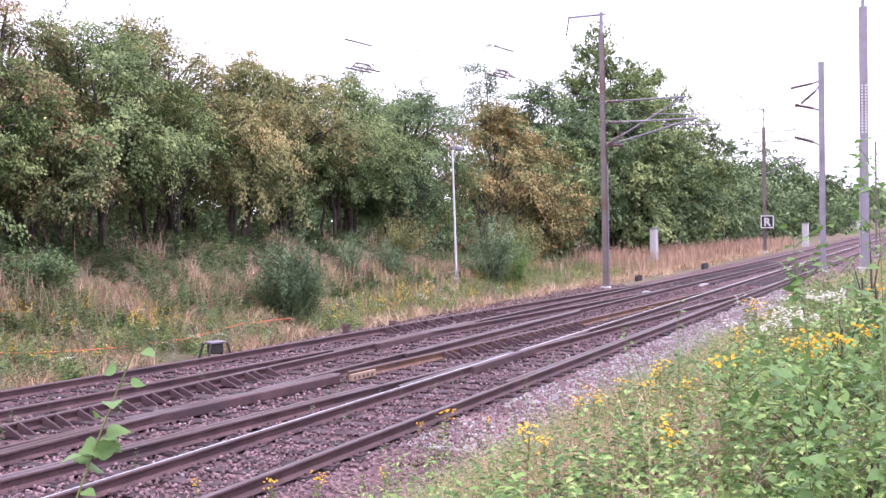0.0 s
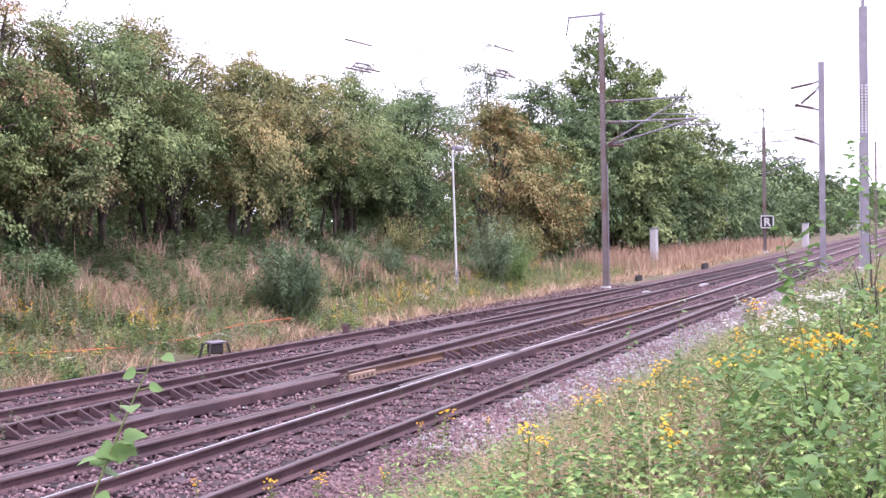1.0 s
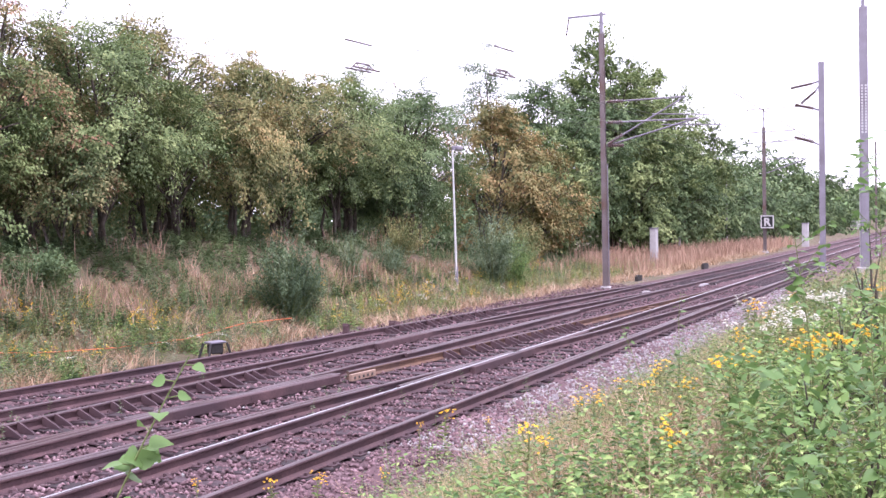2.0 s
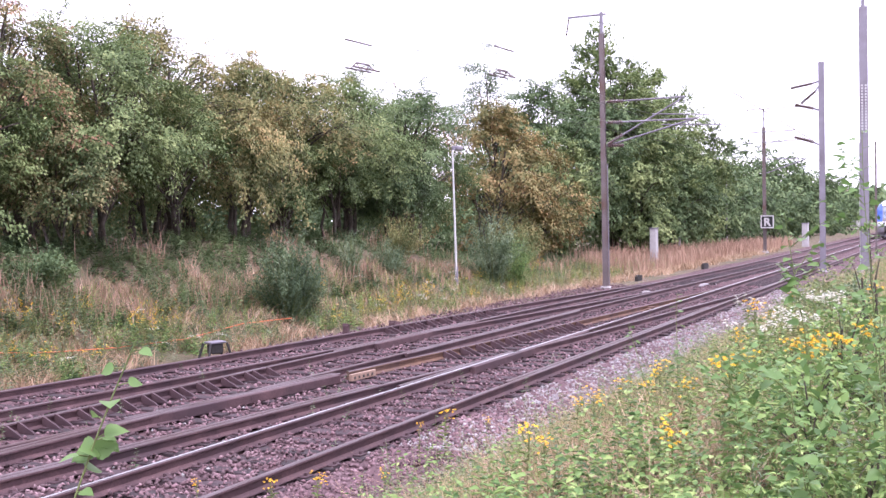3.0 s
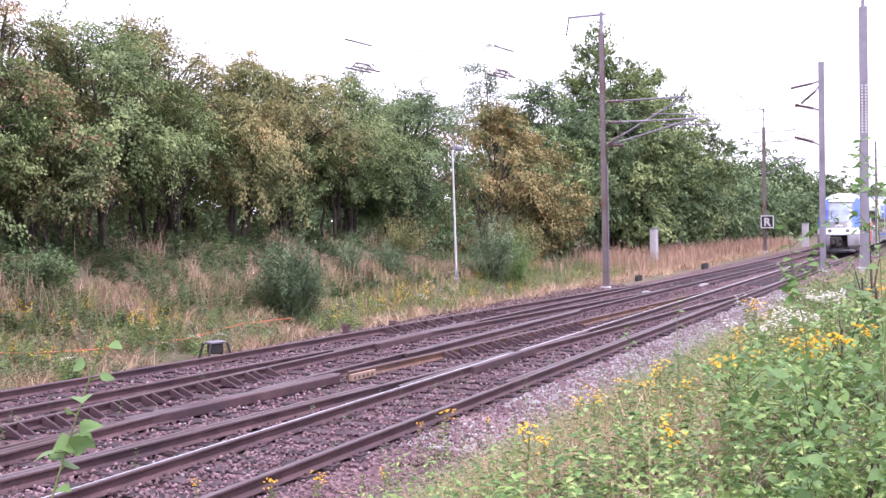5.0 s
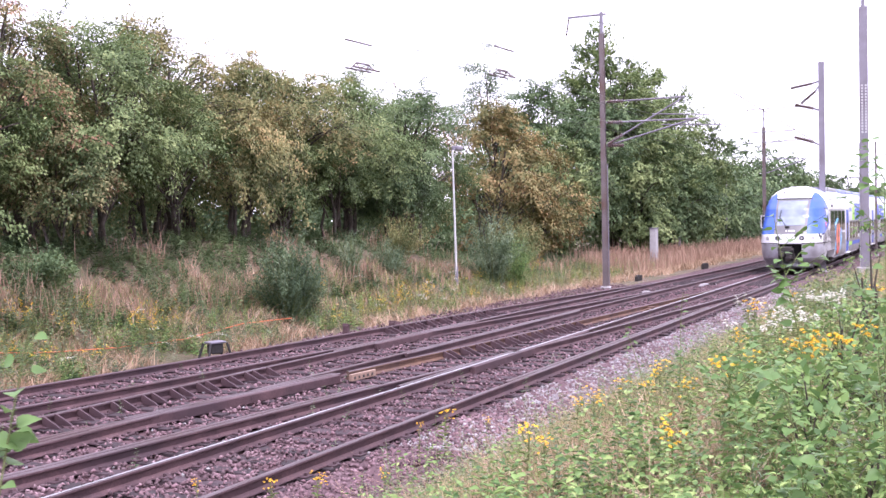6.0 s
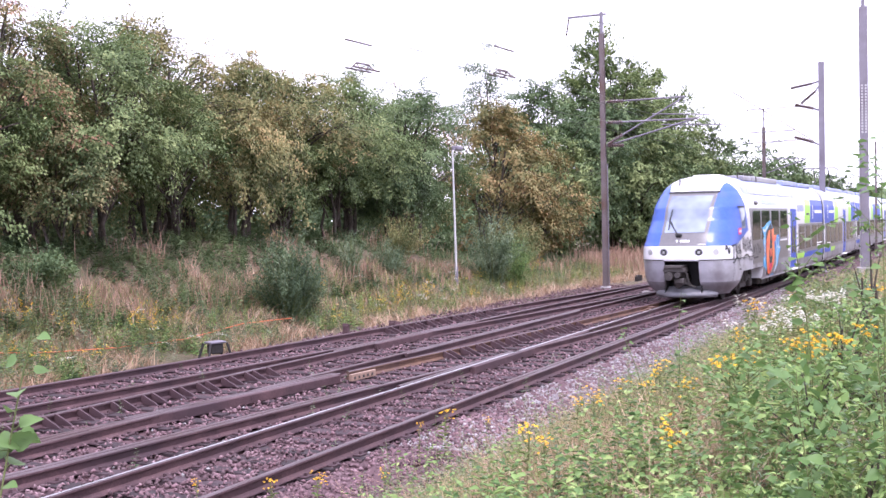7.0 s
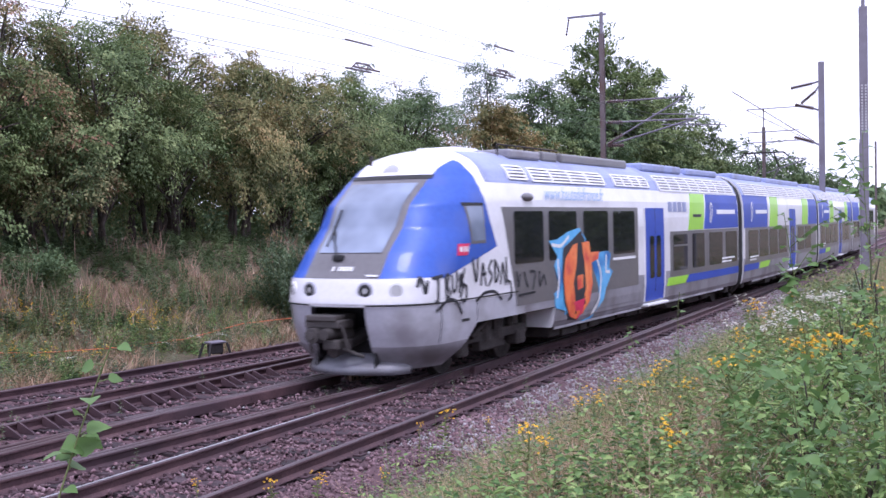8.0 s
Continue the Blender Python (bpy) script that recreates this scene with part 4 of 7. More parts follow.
def scatter(rng, n, xs, ys, near_power=1.0):
    u = rng.uniform(0, 1, n)
    x = xs[0] * (xs[1] / xs[0]) ** u if near_power else xs[0] + (xs[1] - xs[0]) * u
    y = rng.uniform(ys[0], ys[1], n)
    return x, y


def keep(x, y, seed, level, scale=1.5):
    """Patches: true where a cheap noise lies over a level."""
    a = np.sin(x * scale * 1.3 + seed) + np.sin(y * scale * 1.9 - seed * 2.1) + np.sin((x + y) * scale * 0.7 + seed * 0.7) + 0.6 * np.sin(x * scale * 3.1 - y * scale * 2.3 + seed)
    return a > level


def grass_stuff(name, n, xs, ys, h, w, material, label, seed, level=-9.0, y_edge=None, lean=0.45):
    rng = np.random.default_rng(seed)
    x, y = scatter(rng, n, xs, ys)
    ok = keep(x, y, seed, level)
    if y_edge:
        ok &= y_edge(x, y)
    x, y = x[ok], y[ok]
    k = len(x)
    p = np.stack([x, y, ground_z(x, y) - 0.03], 1)
    hh = h * rng.uniform(0.45, 1.25, k) * np.where(y < 6.2, np.clip((6.0 - y) / 2.6, 0.3, 1.0), 1.0)
    v, f = blades(p, hh, w * rng.uniform(0.6, 1.4, k) * (0.6 + x / 50), hh * lean * rng.uniform(0.3, 1.3, k), rng)
    return tagged(link(name, raw_mesh(name, v, f), material), label, "grass", kind="stuff")


def plants(name, n, xs, ys, h, leaf_len, per, material, label, seed, level=-9.0, y_edge=None, slim=0.55, bare=0.1, simple=False):
    """Leafy weeds: each a thin stem with leaves up its length."""
    rng = np.random.default_rng(seed)
    x, y = scatter(rng, n, xs, ys)
    ok = keep(x, y, seed, level)
    if y_edge:
        ok &= y_edge(x, y)
    x, y = x[ok], y[ok]
    k = len(x)
    z = ground_z(x, y)
    hh = h * rng.uniform(0.5, 1.2, k) * np.where(y < 6.2, np.clip((6.0 - y) / 2.6, 0.3, 1.0), 1.0)
    a = rng.uniform(0, 6.28, k)
    lean = np.stack([np.cos(a), np.sin(a)], 1) * (hh * rng.uniform(0.0, 0.35, k))[:, None]
    t = np.repeat(np.linspace(bare, 1, per)[None], k, 0) + rng.uniform(-0.04, 0.04, (k, per))
    P = np.stack([x[:, None] + lean[:, :1] * t**1.5, y[:, None] + lean[:, 1:] * t**1.5, z[:, None] + hh[:, None] * t], -1)
    ang = (np.arange(per) * 2.4)[None] + rng.uniform(0, 6.28, (k, 1)) + rng.uniform(-0.4, 0.4, (k, per))
    ax = np.stack([np.cos(ang), np.sin(ang), rng.uniform(-0.25, 0.6, (k, per))], -1)
    ln = leaf_len * (1.15 - 0.6 * t) * rng.uniform(0.7, 1.3, (k, per))
    up = np.broadcast_to([0, 0, 1.0], P.shape) + rng.normal(0, 0.25, P.shape)
    lv, lf = leaves(P.reshape(-1, 3), ax.reshape(-1, 3), up.reshape(-1, 3), ln.ravel(), ln.ravel() * slim, simple=simple)
    ob = tagged(link(name, raw_mesh(name, lv, lf), material), label, "weeds", kind="stuff")
    sv = np.empty((k, 4, 3))
    wd = 0.004
    sv[:, 0] = np.stack([x - wd, y, z], 1)
    sv[:, 1] = np.stack([x + wd, y, z], 1)
    sv[:, 2] = np.stack([x + lean[:, 0] + wd / 2, y + lean[:, 1], z + hh], 1)
    sv[:, 3] = np.stack([x + lean[:, 0] - wd / 2, y + lean[:, 1], z + hh], 1)
    sf = np.arange(k)[:, None] * 4 + np.arange(4)
    link("stems", raw_mesh("stems", sv.reshape(-1, 3), sf), STEM, ob)
    return ob


bank_edge = lambda x, y: y < 5.35 - 0.035 * np.clip(x - 9, 0, 12) + 0.06 * np.clip(x - 21, 0, 12) - 0.2 * np.sin(x * 0.9) + 0.12 * np.sin(x * 2.7)
near_side = lambda x, y: bank_edge(x, y) & (y > 0.045 * x - 0.35)
glade = lambda x, y: near_side(x, y) & (((x - 7.2) / 1.5) ** 2 + ((y - 2.3) / 0.75) ** 2 + 0.5 * np.sin(x * 5.1) * np.sin(y * 7.3) > 0.9)
grass_stuff("near_grass", 34000, (3.2, 60), (-0.4, 5.9), 0.42, 0.008, GRASS, "green and yellowing grass on the near bank", 51, -1.2, near_side)
grass_stuff("near_dry_grass", 40000, (3.2, 60), (-0.4, 5.9), 0.42, 0.007, TAN, "dry straw-coloured grass on the near bank", 52, -1.2, near_side, 1.3)
plants("near_weeds", 2800, (3.4, 50), (-0.3, 5.8), 0.55, 0.052, 20, FRESH, "leafy green weeds on the near bank", 53, -0.2, glade)
plants("near_low_weeds", 1900, (3.2, 50), (-0.3, 6.0), 0.3, 0.045, 14, GREEN, "low broad-leaved weeds on the near bank", 54, -0.5, glade, 0.7)
plants("near_nettles", 850, (3.4, 13), (-0.2, 1.9), 0.6, 0.06, 20, FRESH, "tall nettles and brambles on the near bank", 55, -0.9, glade, 0.62)
plants("near_feathery_weeds", 1900, (5, 45), (0.3, 5.9), 0.7, 0.06, 28, GREY_GREEN, "feathery grey-green weeds on the near bank", 56, -0.6, glade, 0.2, simple=True)
grass_stuff("straw_tangle", 3000, (5.6, 8.9), (1.5, 3.2), 0.3, 0.006, TAN, "flattened tangle of dry straw on the near bank", 58, -9.0, near_side, 2.2)
far_ok = lambda x, y: y > 15.6 - 0.04 * np.clip(x - 14, 0, 40) + 0.25 * np.sin(x * 1.1)
grass_stuff("far_dry_grass", 36000, (12.5, 95), (13.7, 19.0), 0.34, 0.016, TAN, "dry straw grass on the far bank", 61, -1.3, far_ok, 1.3)
grass_stuff("far_green_grass", 15000, (12.5, 95), (16.0, 19.0), 0.34, 0.017, GRASS, "green grass on the far bank", 62, -0.5, far_ok, 0.9)
grass_stuff("pink_seed_grass", 11000, (12.5, 100), (17.4, 20.3), 0.7, 0.017, PINK_TAN, "tall pinkish seeding grass on the far bank", 63, 0.6, far_ok, 0.4)
grass_stuff("russet_verge_grass", 7000, (55, 110), (15.0, 19.0), 0.95, 0.02, PINK_TAN, "tall russet grass along the far verge", 68, -1.0, far_ok, 0.3)
plants("far_weeds", 2600, (12.5, 75), (15.2, 18.6), 0.5, 0.1, 18, FRESH, "green weeds on the far bank", 64, 0.1, far_ok, 0.42, simple=True)
# brambles, thickened and brought forward to imitate the shade under the trees
plants("far_brambles", 5600, (12.5, 60), (17.6, 22.0), 0.4, 0.11, 14, DARK_GREEN, "dark green brambles adding to the tree shade on the slope", 65, -0.9, far_ok, 0.6, simple=True)
plants("far_low_leaves", 2200, (12.5, 60), (15.4, 18.4), 0.3, 0.1, 14, DARK_WILLOW, "low dark leafy herbs on the far bank", 70, 0.0, far_ok, 0.5, simple=True)
plants("far_yellow_weeds", 800, (27, 60), (15.6, 18.0), 0.6, 0.075, 24, YELLOW_GREEN, "yellow-green flowering weeds on the far bank", 69, 0.2, far_ok, 0.3, simple=True)
plants("far_feathery_weeds", 1700, (12.5, 70), (15.4, 19.4), 0.75, 0.1, 22, GREY_GREEN, "feathery grey-green weeds on the far bank", 66, 0.3, far_ok, 0.28, simple=True)
plants("track_weeds", 46, (10, 40), (7.0, 14.5), 0.3, 0.07, 14, GREY_GREEN, "small weeds growing between the rails", 67, -9, None, 0.3)

# thicket behind the hedge
rng = np.random.default_rng(72)
n = 24000
ux, uy = rng.uniform(10, 75, n), rng.uniform(25.5, 28.5, n)
uz = np.asarray(ground_z(ux, uy)) + rng.uniform(0, 1, n) * (2.3 + 0.8 * np.sin(ux * 0.9) + 0.7 * np.sin(ux * 2.3))
o = spread(rng, n)
v, f = leaves(np.stack([ux, uy, uz], 1), o, o[:, [1, 2, 0]] + [0, 0, 1], rng.uniform(0.15, 0.3, n), rng.uniform(0.1, 0.2, n), simple=True)
tagged(link("hedge_thicket", raw_mesh("hedge_thicket", v, f), DARK_GREEN), "dark thicket behind the hedge trees", "thicket", kind="stuff")

# hedge behind the camera, mirrored in the train's windows
rng = np.random.default_rng(73)
n = 22000
ux = rng.uniform(-40, 75, n)
uy = rng.uniform(-14, -10, n) + 1.0 * np.sin(ux * 0.7)
uz = np.asarray(ground_z(ux, uy)) + rng.uniform(0, 1, n) ** 0.8 * (4.3 + 1.2 * np.sin(ux * 0.5) + 0.8 * np.sin(ux * 1.7))
o = spread(rng, n)
v, f = leaves(np.stack([ux, uy, uz], 1), o, o[:, [1, 2, 0]] + [0, 0, 1], rng.uniform(0.35, 0.7, n), rng.uniform(0.25, 0.5, n), simple=True)
tagged(link("hedge", raw_mesh("hedge", v, f), GREEN), "green hedge along the top of the near bank", "hedge", kind="stuff")

# far woods closing the view
rng = np.random.default_rng(71)
n = 26000
ang = rng.uniform(-0.25, 1.75, n)
dist = rng.uniform(250, 330, n)
wx, wy = np.cos(ang) * dist, np.sin(ang) * dist
ok = (wy > 16) | (wy < 2)
wx, wy = wx[ok], wy[ok]
n = len(wx)
wz = np.asarray(ground_z(wx, wy)) + rng.uniform(0, 1, n) ** 0.6 * (7 + 2.5 * np.sin(ang[ok] * 37) + 1.5 * np.sin(ang[ok] * 91))
o = spread(rng, n)
v, f = leaves(np.stack([wx, wy, wz], 1), o, o[:, [1, 2, 0]] + [0, 0, 1], rng.uniform(1.2, 3.2, n), rng.uniform(0.9, 2.4, n), simple=True)
tagged(link("far_woods", raw_mesh("far_woods", v, f), DARK_GREEN), "distant green woods along the horizon", "woods", kind="stuff")


# ---- flowering plants, one by one ----
def ragwort(h, seed, petal=None, name="ragwort", label="tall weed with clusters of yellow flowers", heads=18, spread_r=0.055, head=0.017):
    rng = np.random.default_rng(seed)
    t = empty(name, pose(0, 0, -50), label, "wild flower", "flowering weeds")
    pieces = [tube([(0, 0, -0.05), (0.02, 0.01, h * 0.5), (0.03, -0.01, h * 0.92)], [0.006, 0.005, 0.003], 5)]
    tips = []
    for i in range(6):
        a = rng.uniform(0, 6.28)
        b = np.array([0.028, 0, h * rng.uniform(0.7, 0.85)])
        e = b + np.array([math.cos(a) * spread_r, math.sin(a) * spread_r, h * 0.13 + rng.uniform(0, 0.05)])
        pieces.append(tube([b, (b + e) / 2 + [0, 0, -0.01], e], [0.003, 0.002, 0.002], 4))
        tips.append(e)
    v, f = merged(pieces)
    tagged(link("stem", raw_mesh("stem", v, f), STEM, t), kind="stuff")
    k = 34
    tt = rng.uniform(0.08, 0.85, k)
    a = rng.uniform(0, 6.28, k)
    p = np.stack([0.03 * tt, np.zeros(k), h * tt], 1)
    v, f = leaves(p, np.stack([np.cos(a), np.sin(a), rng.uniform(-0.2, 0.5, k)], 1), np.tile([0, 0, 1.0], (k, 1)), rng.uniform(0.06, 0.13, k) * (1.1 - 0.5 * tt), rng.uniform(0.018, 0.035, k))
    tagged(link("foliage", raw_mesh("leaves", v, f), GRASS, t), kind="stuff")
    tips = np.array(tips)
    c = tips[rng.integers(0, len(tips), heads)] + rng.normal(0, 1, (heads, 3)) * [0.036, 0.036, 0.012 + 0.1 * (spread_r > 0.15)]
    per = 8
    an = (np.arange(per) * 6.283 / per)[None] + rng.uniform(0, 6, (heads, 1))
    ax = np.stack([np.cos(an), np.sin(an), rng.uniform(-0.7, 0.5, an.shape)], -1)
    P = np.repeat(c[:, None], per, 1)
    v, f = leaves(P.reshape(-1, 3), ax.reshape(-1, 3), np.tile([0, 0, 1.0], (heads * per, 1)), head, head * 0.7, 0.1)
    tagged(link("blossom", raw_mesh("blossom", v, f), petal or PETAL, t), kind="stuff")
    return t


proto = [(ragwort(0.85, 80), 0.85), (ragwort(0.7, 81, heads=22, spread_r=0.06), 0.7), (ragwort(0.6, 82, heads=15, spread_r=0.05), 0.6)]
golden = ragwort(0.7, 84, heads=34, spread_r=0.2, head=0.019, name="tansy", label="bushy weed covered in yellow flower heads")
white = ragwort(0.7, 83, WHITE_PETAL, "fleabane", "pale weed with small white flower heads", 30, 0.1)
spots = [(6.8, 0.96, 0.7), (6.75, 0.83, 0.75), (6.91, 0.68, 0.75), (6.91, 0.57, 0.75), (6.81, 0.79, 0.65), (6.28, 1.2, 0.6), (6.46, 1.17, 0.6), (7.65, 1.99, 0.5), (8.43, 2.54, 0.45), (7.29, 2.49, 0.5), (7.31, 2.36, 0.5), (11.91, 5.75, 0.6), (11.56, 5.91, 0.5), (8.54, 5.44, 0.55), (8.56, 5.93, 0.5), (8.2, 6.57, 0.5), (5.05, 1.24, 0.5), (5.9, 2.31, 0.5), (5.52, 2.03, 0.5), (9.44, 5.22, 0.4), (11.34, 0.83, 0.7), (6.21, 1.41, 0.5), (12.67, 5.52, 0.4), (7.41, 1.99, 0.45)]
frng = random.Random(9)
first = set()
for i, (x, y, h) in enumerate(spots):
    k = i % 3
    o, hh = proto[k]
    m = Matrix.Translation((x, y, float(ground_z(x, y)))) @ pose(0, 0, 0, frng.uniform(-4, 4), frng.uniform(-4, 4), frng.uniform(0, 360))
    if k not in first:
        first.add(k)
        o.matrix_basis = m @ Matrix.Diagonal((h / hh,) * 3 + (1,))
    else:
        q = copy_thing(o, m)
        q.scale = (h / hh * 1.12,) * 3
for i, (x, y) in enumerate([(10.61, 1.6), (10.15, 1.68), (9.79, 1.29), (10.66, 1.0), (12.18, 1.26), (10.4, 1.45), (10.0, 1.5), (11.2, 1.2)]):
    m = Matrix.Translation((x, y, float(ground_z(x, y)))) @ pose(0, 0, 0, frng.uniform(-4, 4), frng.uniform(-4, 4), frng.uniform(0, 360))
    if i == 0:
        white.matrix_basis = m
    else:
        copy_thing(white, m)
for i in range(14):
    x = frng.uniform(9.5, 15)
    y = frng.uniform(0.1 * x + 0.1, 0.1 * x + 1.0)
    q = copy_thing(white if i % 4 else proto[i % 3][0], Matrix.Translation((x, y, float(ground_z(x, y)))) @ pose(0, 0, 0, frng.uniform(-6, 6), frng.uniform(-6, 6), frng.uniform(0, 360)))
    q.scale = (frng.uniform(0.85, 1.15),) * 3
for i, (x, y) in enumerate([(19.55, 16.92), (20.01, 16.81), (20.49, 16.88), (19.2, 16.78), (19.8, 17.1), (20.2, 17.2), (32.15, 16.8), (32.48, 16.44), (31.24, 16.74), (32.9, 16.33), (33.5, 16.6), (47.49, 18.0), (44.97, 17.32), (46.0, 17.6), (16.43, 17.78), (16.92, 17.66), (18.39, 17.66), (27.94, 17.65), (17.4, 17.3), (30.5, 16.5)]):
    m = Matrix.Translation((x, y, float(ground_z(x, y)))) @ pose(0, 0, 0, frng.uniform(-6, 6), frng.uniform(-6, 6), frng.uniform(0, 360))
    if i == 0:
        golden.matrix_basis = m
    else:
        copy_thing(golden, m)

for i in range(34):
    x, y = frng.uniform(15, 40), frng.uniform(15.4, 18.0)
    q = copy_thing(white if i % 2 else golden, Matrix.Translation((x, y, float(ground_z(x, y)))) @ pose(0, 0, 0, frng.uniform(-6, 6), frng.uniform(-6, 6), frng.uniform(0, 360)))
    q.scale = (1.1, 1.1, 0.7)


# ---- young shoots near the camera that sway in the wind ----
BROAD = leafy("young_poplar_leaves", [(0.06, 0.13, 0.04), (0.1, 0.19, 0.06), (0.15, 0.25, 0.08), (0.26, 0.34, 0.19)], 0.45, 0.35, 0.15, 3.0)
SHOOTS = []
LEAF_OUTLINE = ((0.0, 0.03), (0.04, 0.26), (0.12, 0.42), (0.2, 0.43), (0.3, 0.48), (0.42, 0.42), (0.54, 0.4), (0.66, 0.28), (0.78, 0.2), (0.9, 0.08), (1.0, 0.005))


def broad_leaf(p, axis, up, length, width, rng):
    """One heart-shaped toothed leaf, folded along its midrib and drooping at the tip."""
    axis = axis / np.linalg.norm(axis)
    side = np.cross(axis, up)
    side /= np.linalg.norm(side)
    up = np.cross(side, axis)
    curl, fold = rng.uniform(0.08, 0.3), rng.uniform(0.1, 0.4)
    v = []
    for a, w in LEAF_OUTLINE:
        c = p + axis * length * a - up * length * curl * a * a
        o = side * w * width
        v += [c - o + up * fold * w * width, c, c + o + up * fold * w * width]
    n = len(LEAF_OUTLINE)
    f = [(3 * i + j, 3 * i + j + 1, 3 * i + j + 4, 3 * i + j + 3) for i in range(n - 1) for j in (0, 1)]
    return np.array(v), np.array(f)


def shoot(x, y, h, lean, n_leaves, leaf, seed, label, branches=0, spread_r=0.0, bare=0.35, z=None, face=0.0):
    """A thin stem, foot at (x, y), whose tip leans by `lean` (x, y) metres, with broad leaves."""
    rng = np.random.default_rng(seed)
    z = float(ground_z(x, y)) if z is None else z
    t = empty("sapling", pose(x, y, z), label, "sapling", "young shoots")
    lean = np.array([*lean, 0.0])
    line = lambda q: np.array([0, 0, h * q]) + lean * q**2 + np.array([0.015 * math.sin(q * 9), 0.015 * math.cos(q * 7), 0])
    pts = [line(q) for q in np.linspace(0, 1, 12)]
    pieces = [tube(pts, np.linspace(0.0045, 0.0018, 12), 6)]
    P, A, L = [], [], []
    for i in range(n_leaves):
        q = bare + (1 - bare) * (i + 0.5) / n_leaves
        a = i * 2.4 + rng.uniform(-0.4, 0.4)
        d = np.array([math.cos(a), math.sin(a), rng.uniform(0.0, 0.5)])
        s = line(q)
        stalk = s + d * rng.uniform(0.015, 0.03)
        pieces.append(tube([s, (s + stalk) / 2, stalk], [0.0015] * 3, 4))
        P.append(stalk)
        A.append(d + [0, 0, -0.3])
        L.append(leaf * rng.uniform(0.7, 1.25) * (1.1 - 0.35 * q))
    for b in range(branches):
        q = rng.uniform(bare, 0.9)
        a = rng.uniform(0, 6.28)
        e = line(q) + np.array([math.cos(a) * spread_r, math.sin(a) * spread_r, spread_r * 0.7])
        s = line(q)
        pieces.append(tube([s, (s + e) / 2 + [0, 0, 0.02], e], [0.003, 0.002, 0.0015], 4))
        for i in range(7):
            w = s + (e - s) * (0.3 + 0.1 * i)
            c = rng.uniform(0, 6.28)
            P.append(w)
            A.append(np.array([math.cos(c), math.sin(c), rng.uniform(-0.4, 0.4)]))
            L.append(leaf * rng.uniform(0.6, 1.1))
    v, f = merged(pieces)
    link("stem", raw_mesh("stem", v, f), STEM, t)
    P, A, L = np.array(P), np.array(A), np.array(L)
    for i in range(len(P)):
        up = np.array([[-face, -face * 0.6, 1.0]]) + rng.normal(0, 0.35 + face * 0.3, (1, 3))
        lv, lf = broad_leaf(P[i], A[i], up[0], L[i], L[i] * 0.92, rng)
        link("leaf", raw_mesh("leaf", lv, lf), BROAD, t)
    SHOOTS.append((t, x, y, z))
    return t


# the way across the view, in plan
ACROSS = Vector((math.sin(YAW), -math.cos(YAW), 0))
shoot(1.91, 2.11, 1.36, (ACROSS.x * 0.34, ACROSS.y * 0.34), 16, 0.066, 96, "slender young shoot with broad green leaves", 1, 0.06, bare=0.5, face=0.9)
shoot(5.9, 0.74, 1.45, (-ACROSS.x * 0.12, -ACROSS.y * 0.12), 30, 0.06, 91, "young leafy sapling on the near bank", 6, 0.24)
shoot(6.1, 0.42, 1.9, (ACROSS.x * 0.02, ACROSS.y * 0.02), 34, 0.06, 92, "taller leafy sapling on the near bank", 8, 0.3)
shoot(5.7, 0.24, 1.75, (ACROSS.x * 0.1, ACROSS.y * 0.1), 34, 0.06, 93, "leafy sapling among brambles", 8, 0.3)
shoot(4.7, 0.32, 1.0, (0.05, 0), 30, 0.065, 94, "bramble shoot with broad leaves", 8, 0.3)
shoot(7.6, 1.25, 0.95, (0.0, 0.05), 26, 0.05, 95, "young leafy sapling among weeds", 4, 0.2)
shoot(8.75, 2.13, 1.05, (0.0, -0.05), 14, 0.06, 96, "thin leafy sprig at the bank's edge", 1, 0.1)
shoot(8.6, 2.35, 0.85, (-0.12, 0.12), 14, 0.055, 97, "thin pale sprig at the bank's edge", 0, 0.1)
shoot(4.2, 0.55, 0.85, (0.05, 0.05), 28, 0.065, 98, "bramble shoot with broad leaves", 7, 0.26)
shoot(5.2, 0.95, 0.85, (0.0, 0.05), 28, 0.06, 99, "bramble shoot with broad leaves", 7, 0.26)


def sway():
    """The wind: shoots tilt about their feet, the nearest by the most."""
    tips = [(0, 0), (0.4, 0), (1.0, 38), (1.3, 60), (1.5, 118), (1.7, 130), (2.2, 60), (2.8, 0), (3.2, -6), (3.5, 2), (3.8, -60), (4.0, -150), (4.2, -280), (4.4, -260), (4.5, -195), (4.7, -90), (5.2, -60), (5.8, -95), (6.0, -200), (6.2, -320), (6.5, -330), (6.8, -270), (7.0, -195), (7.2, -150), (7.4, -40), (7.6, 30), (7.8, -30), (8.0, -45)]
    axis = Vector((math.cos(YAW), math.sin(YAW), 0))
    for i, (ob, x, y, z) in enumerate(SHOOTS):
        if i == 0:
            rows = [(t, Matrix.Translation((x, y, z)) @ Matrix.Rotation(d / 731 / 1.45, 4, axis)) for t, d in tips]
        else:
            a, ph = 0.018 + 0.008 * (i % 3), i * 1.7
            rows = [(k * 0.25, Matrix.Translation((x, y, z)) @ Matrix.Rotation(a * (math.sin(k * 0.25 * 2.6 + ph) + 0.6 * math.sin(k * 0.25 * 5.3 + 2 * ph)), 4, axis)) for k in range(33)]
        walk(ob, rows)


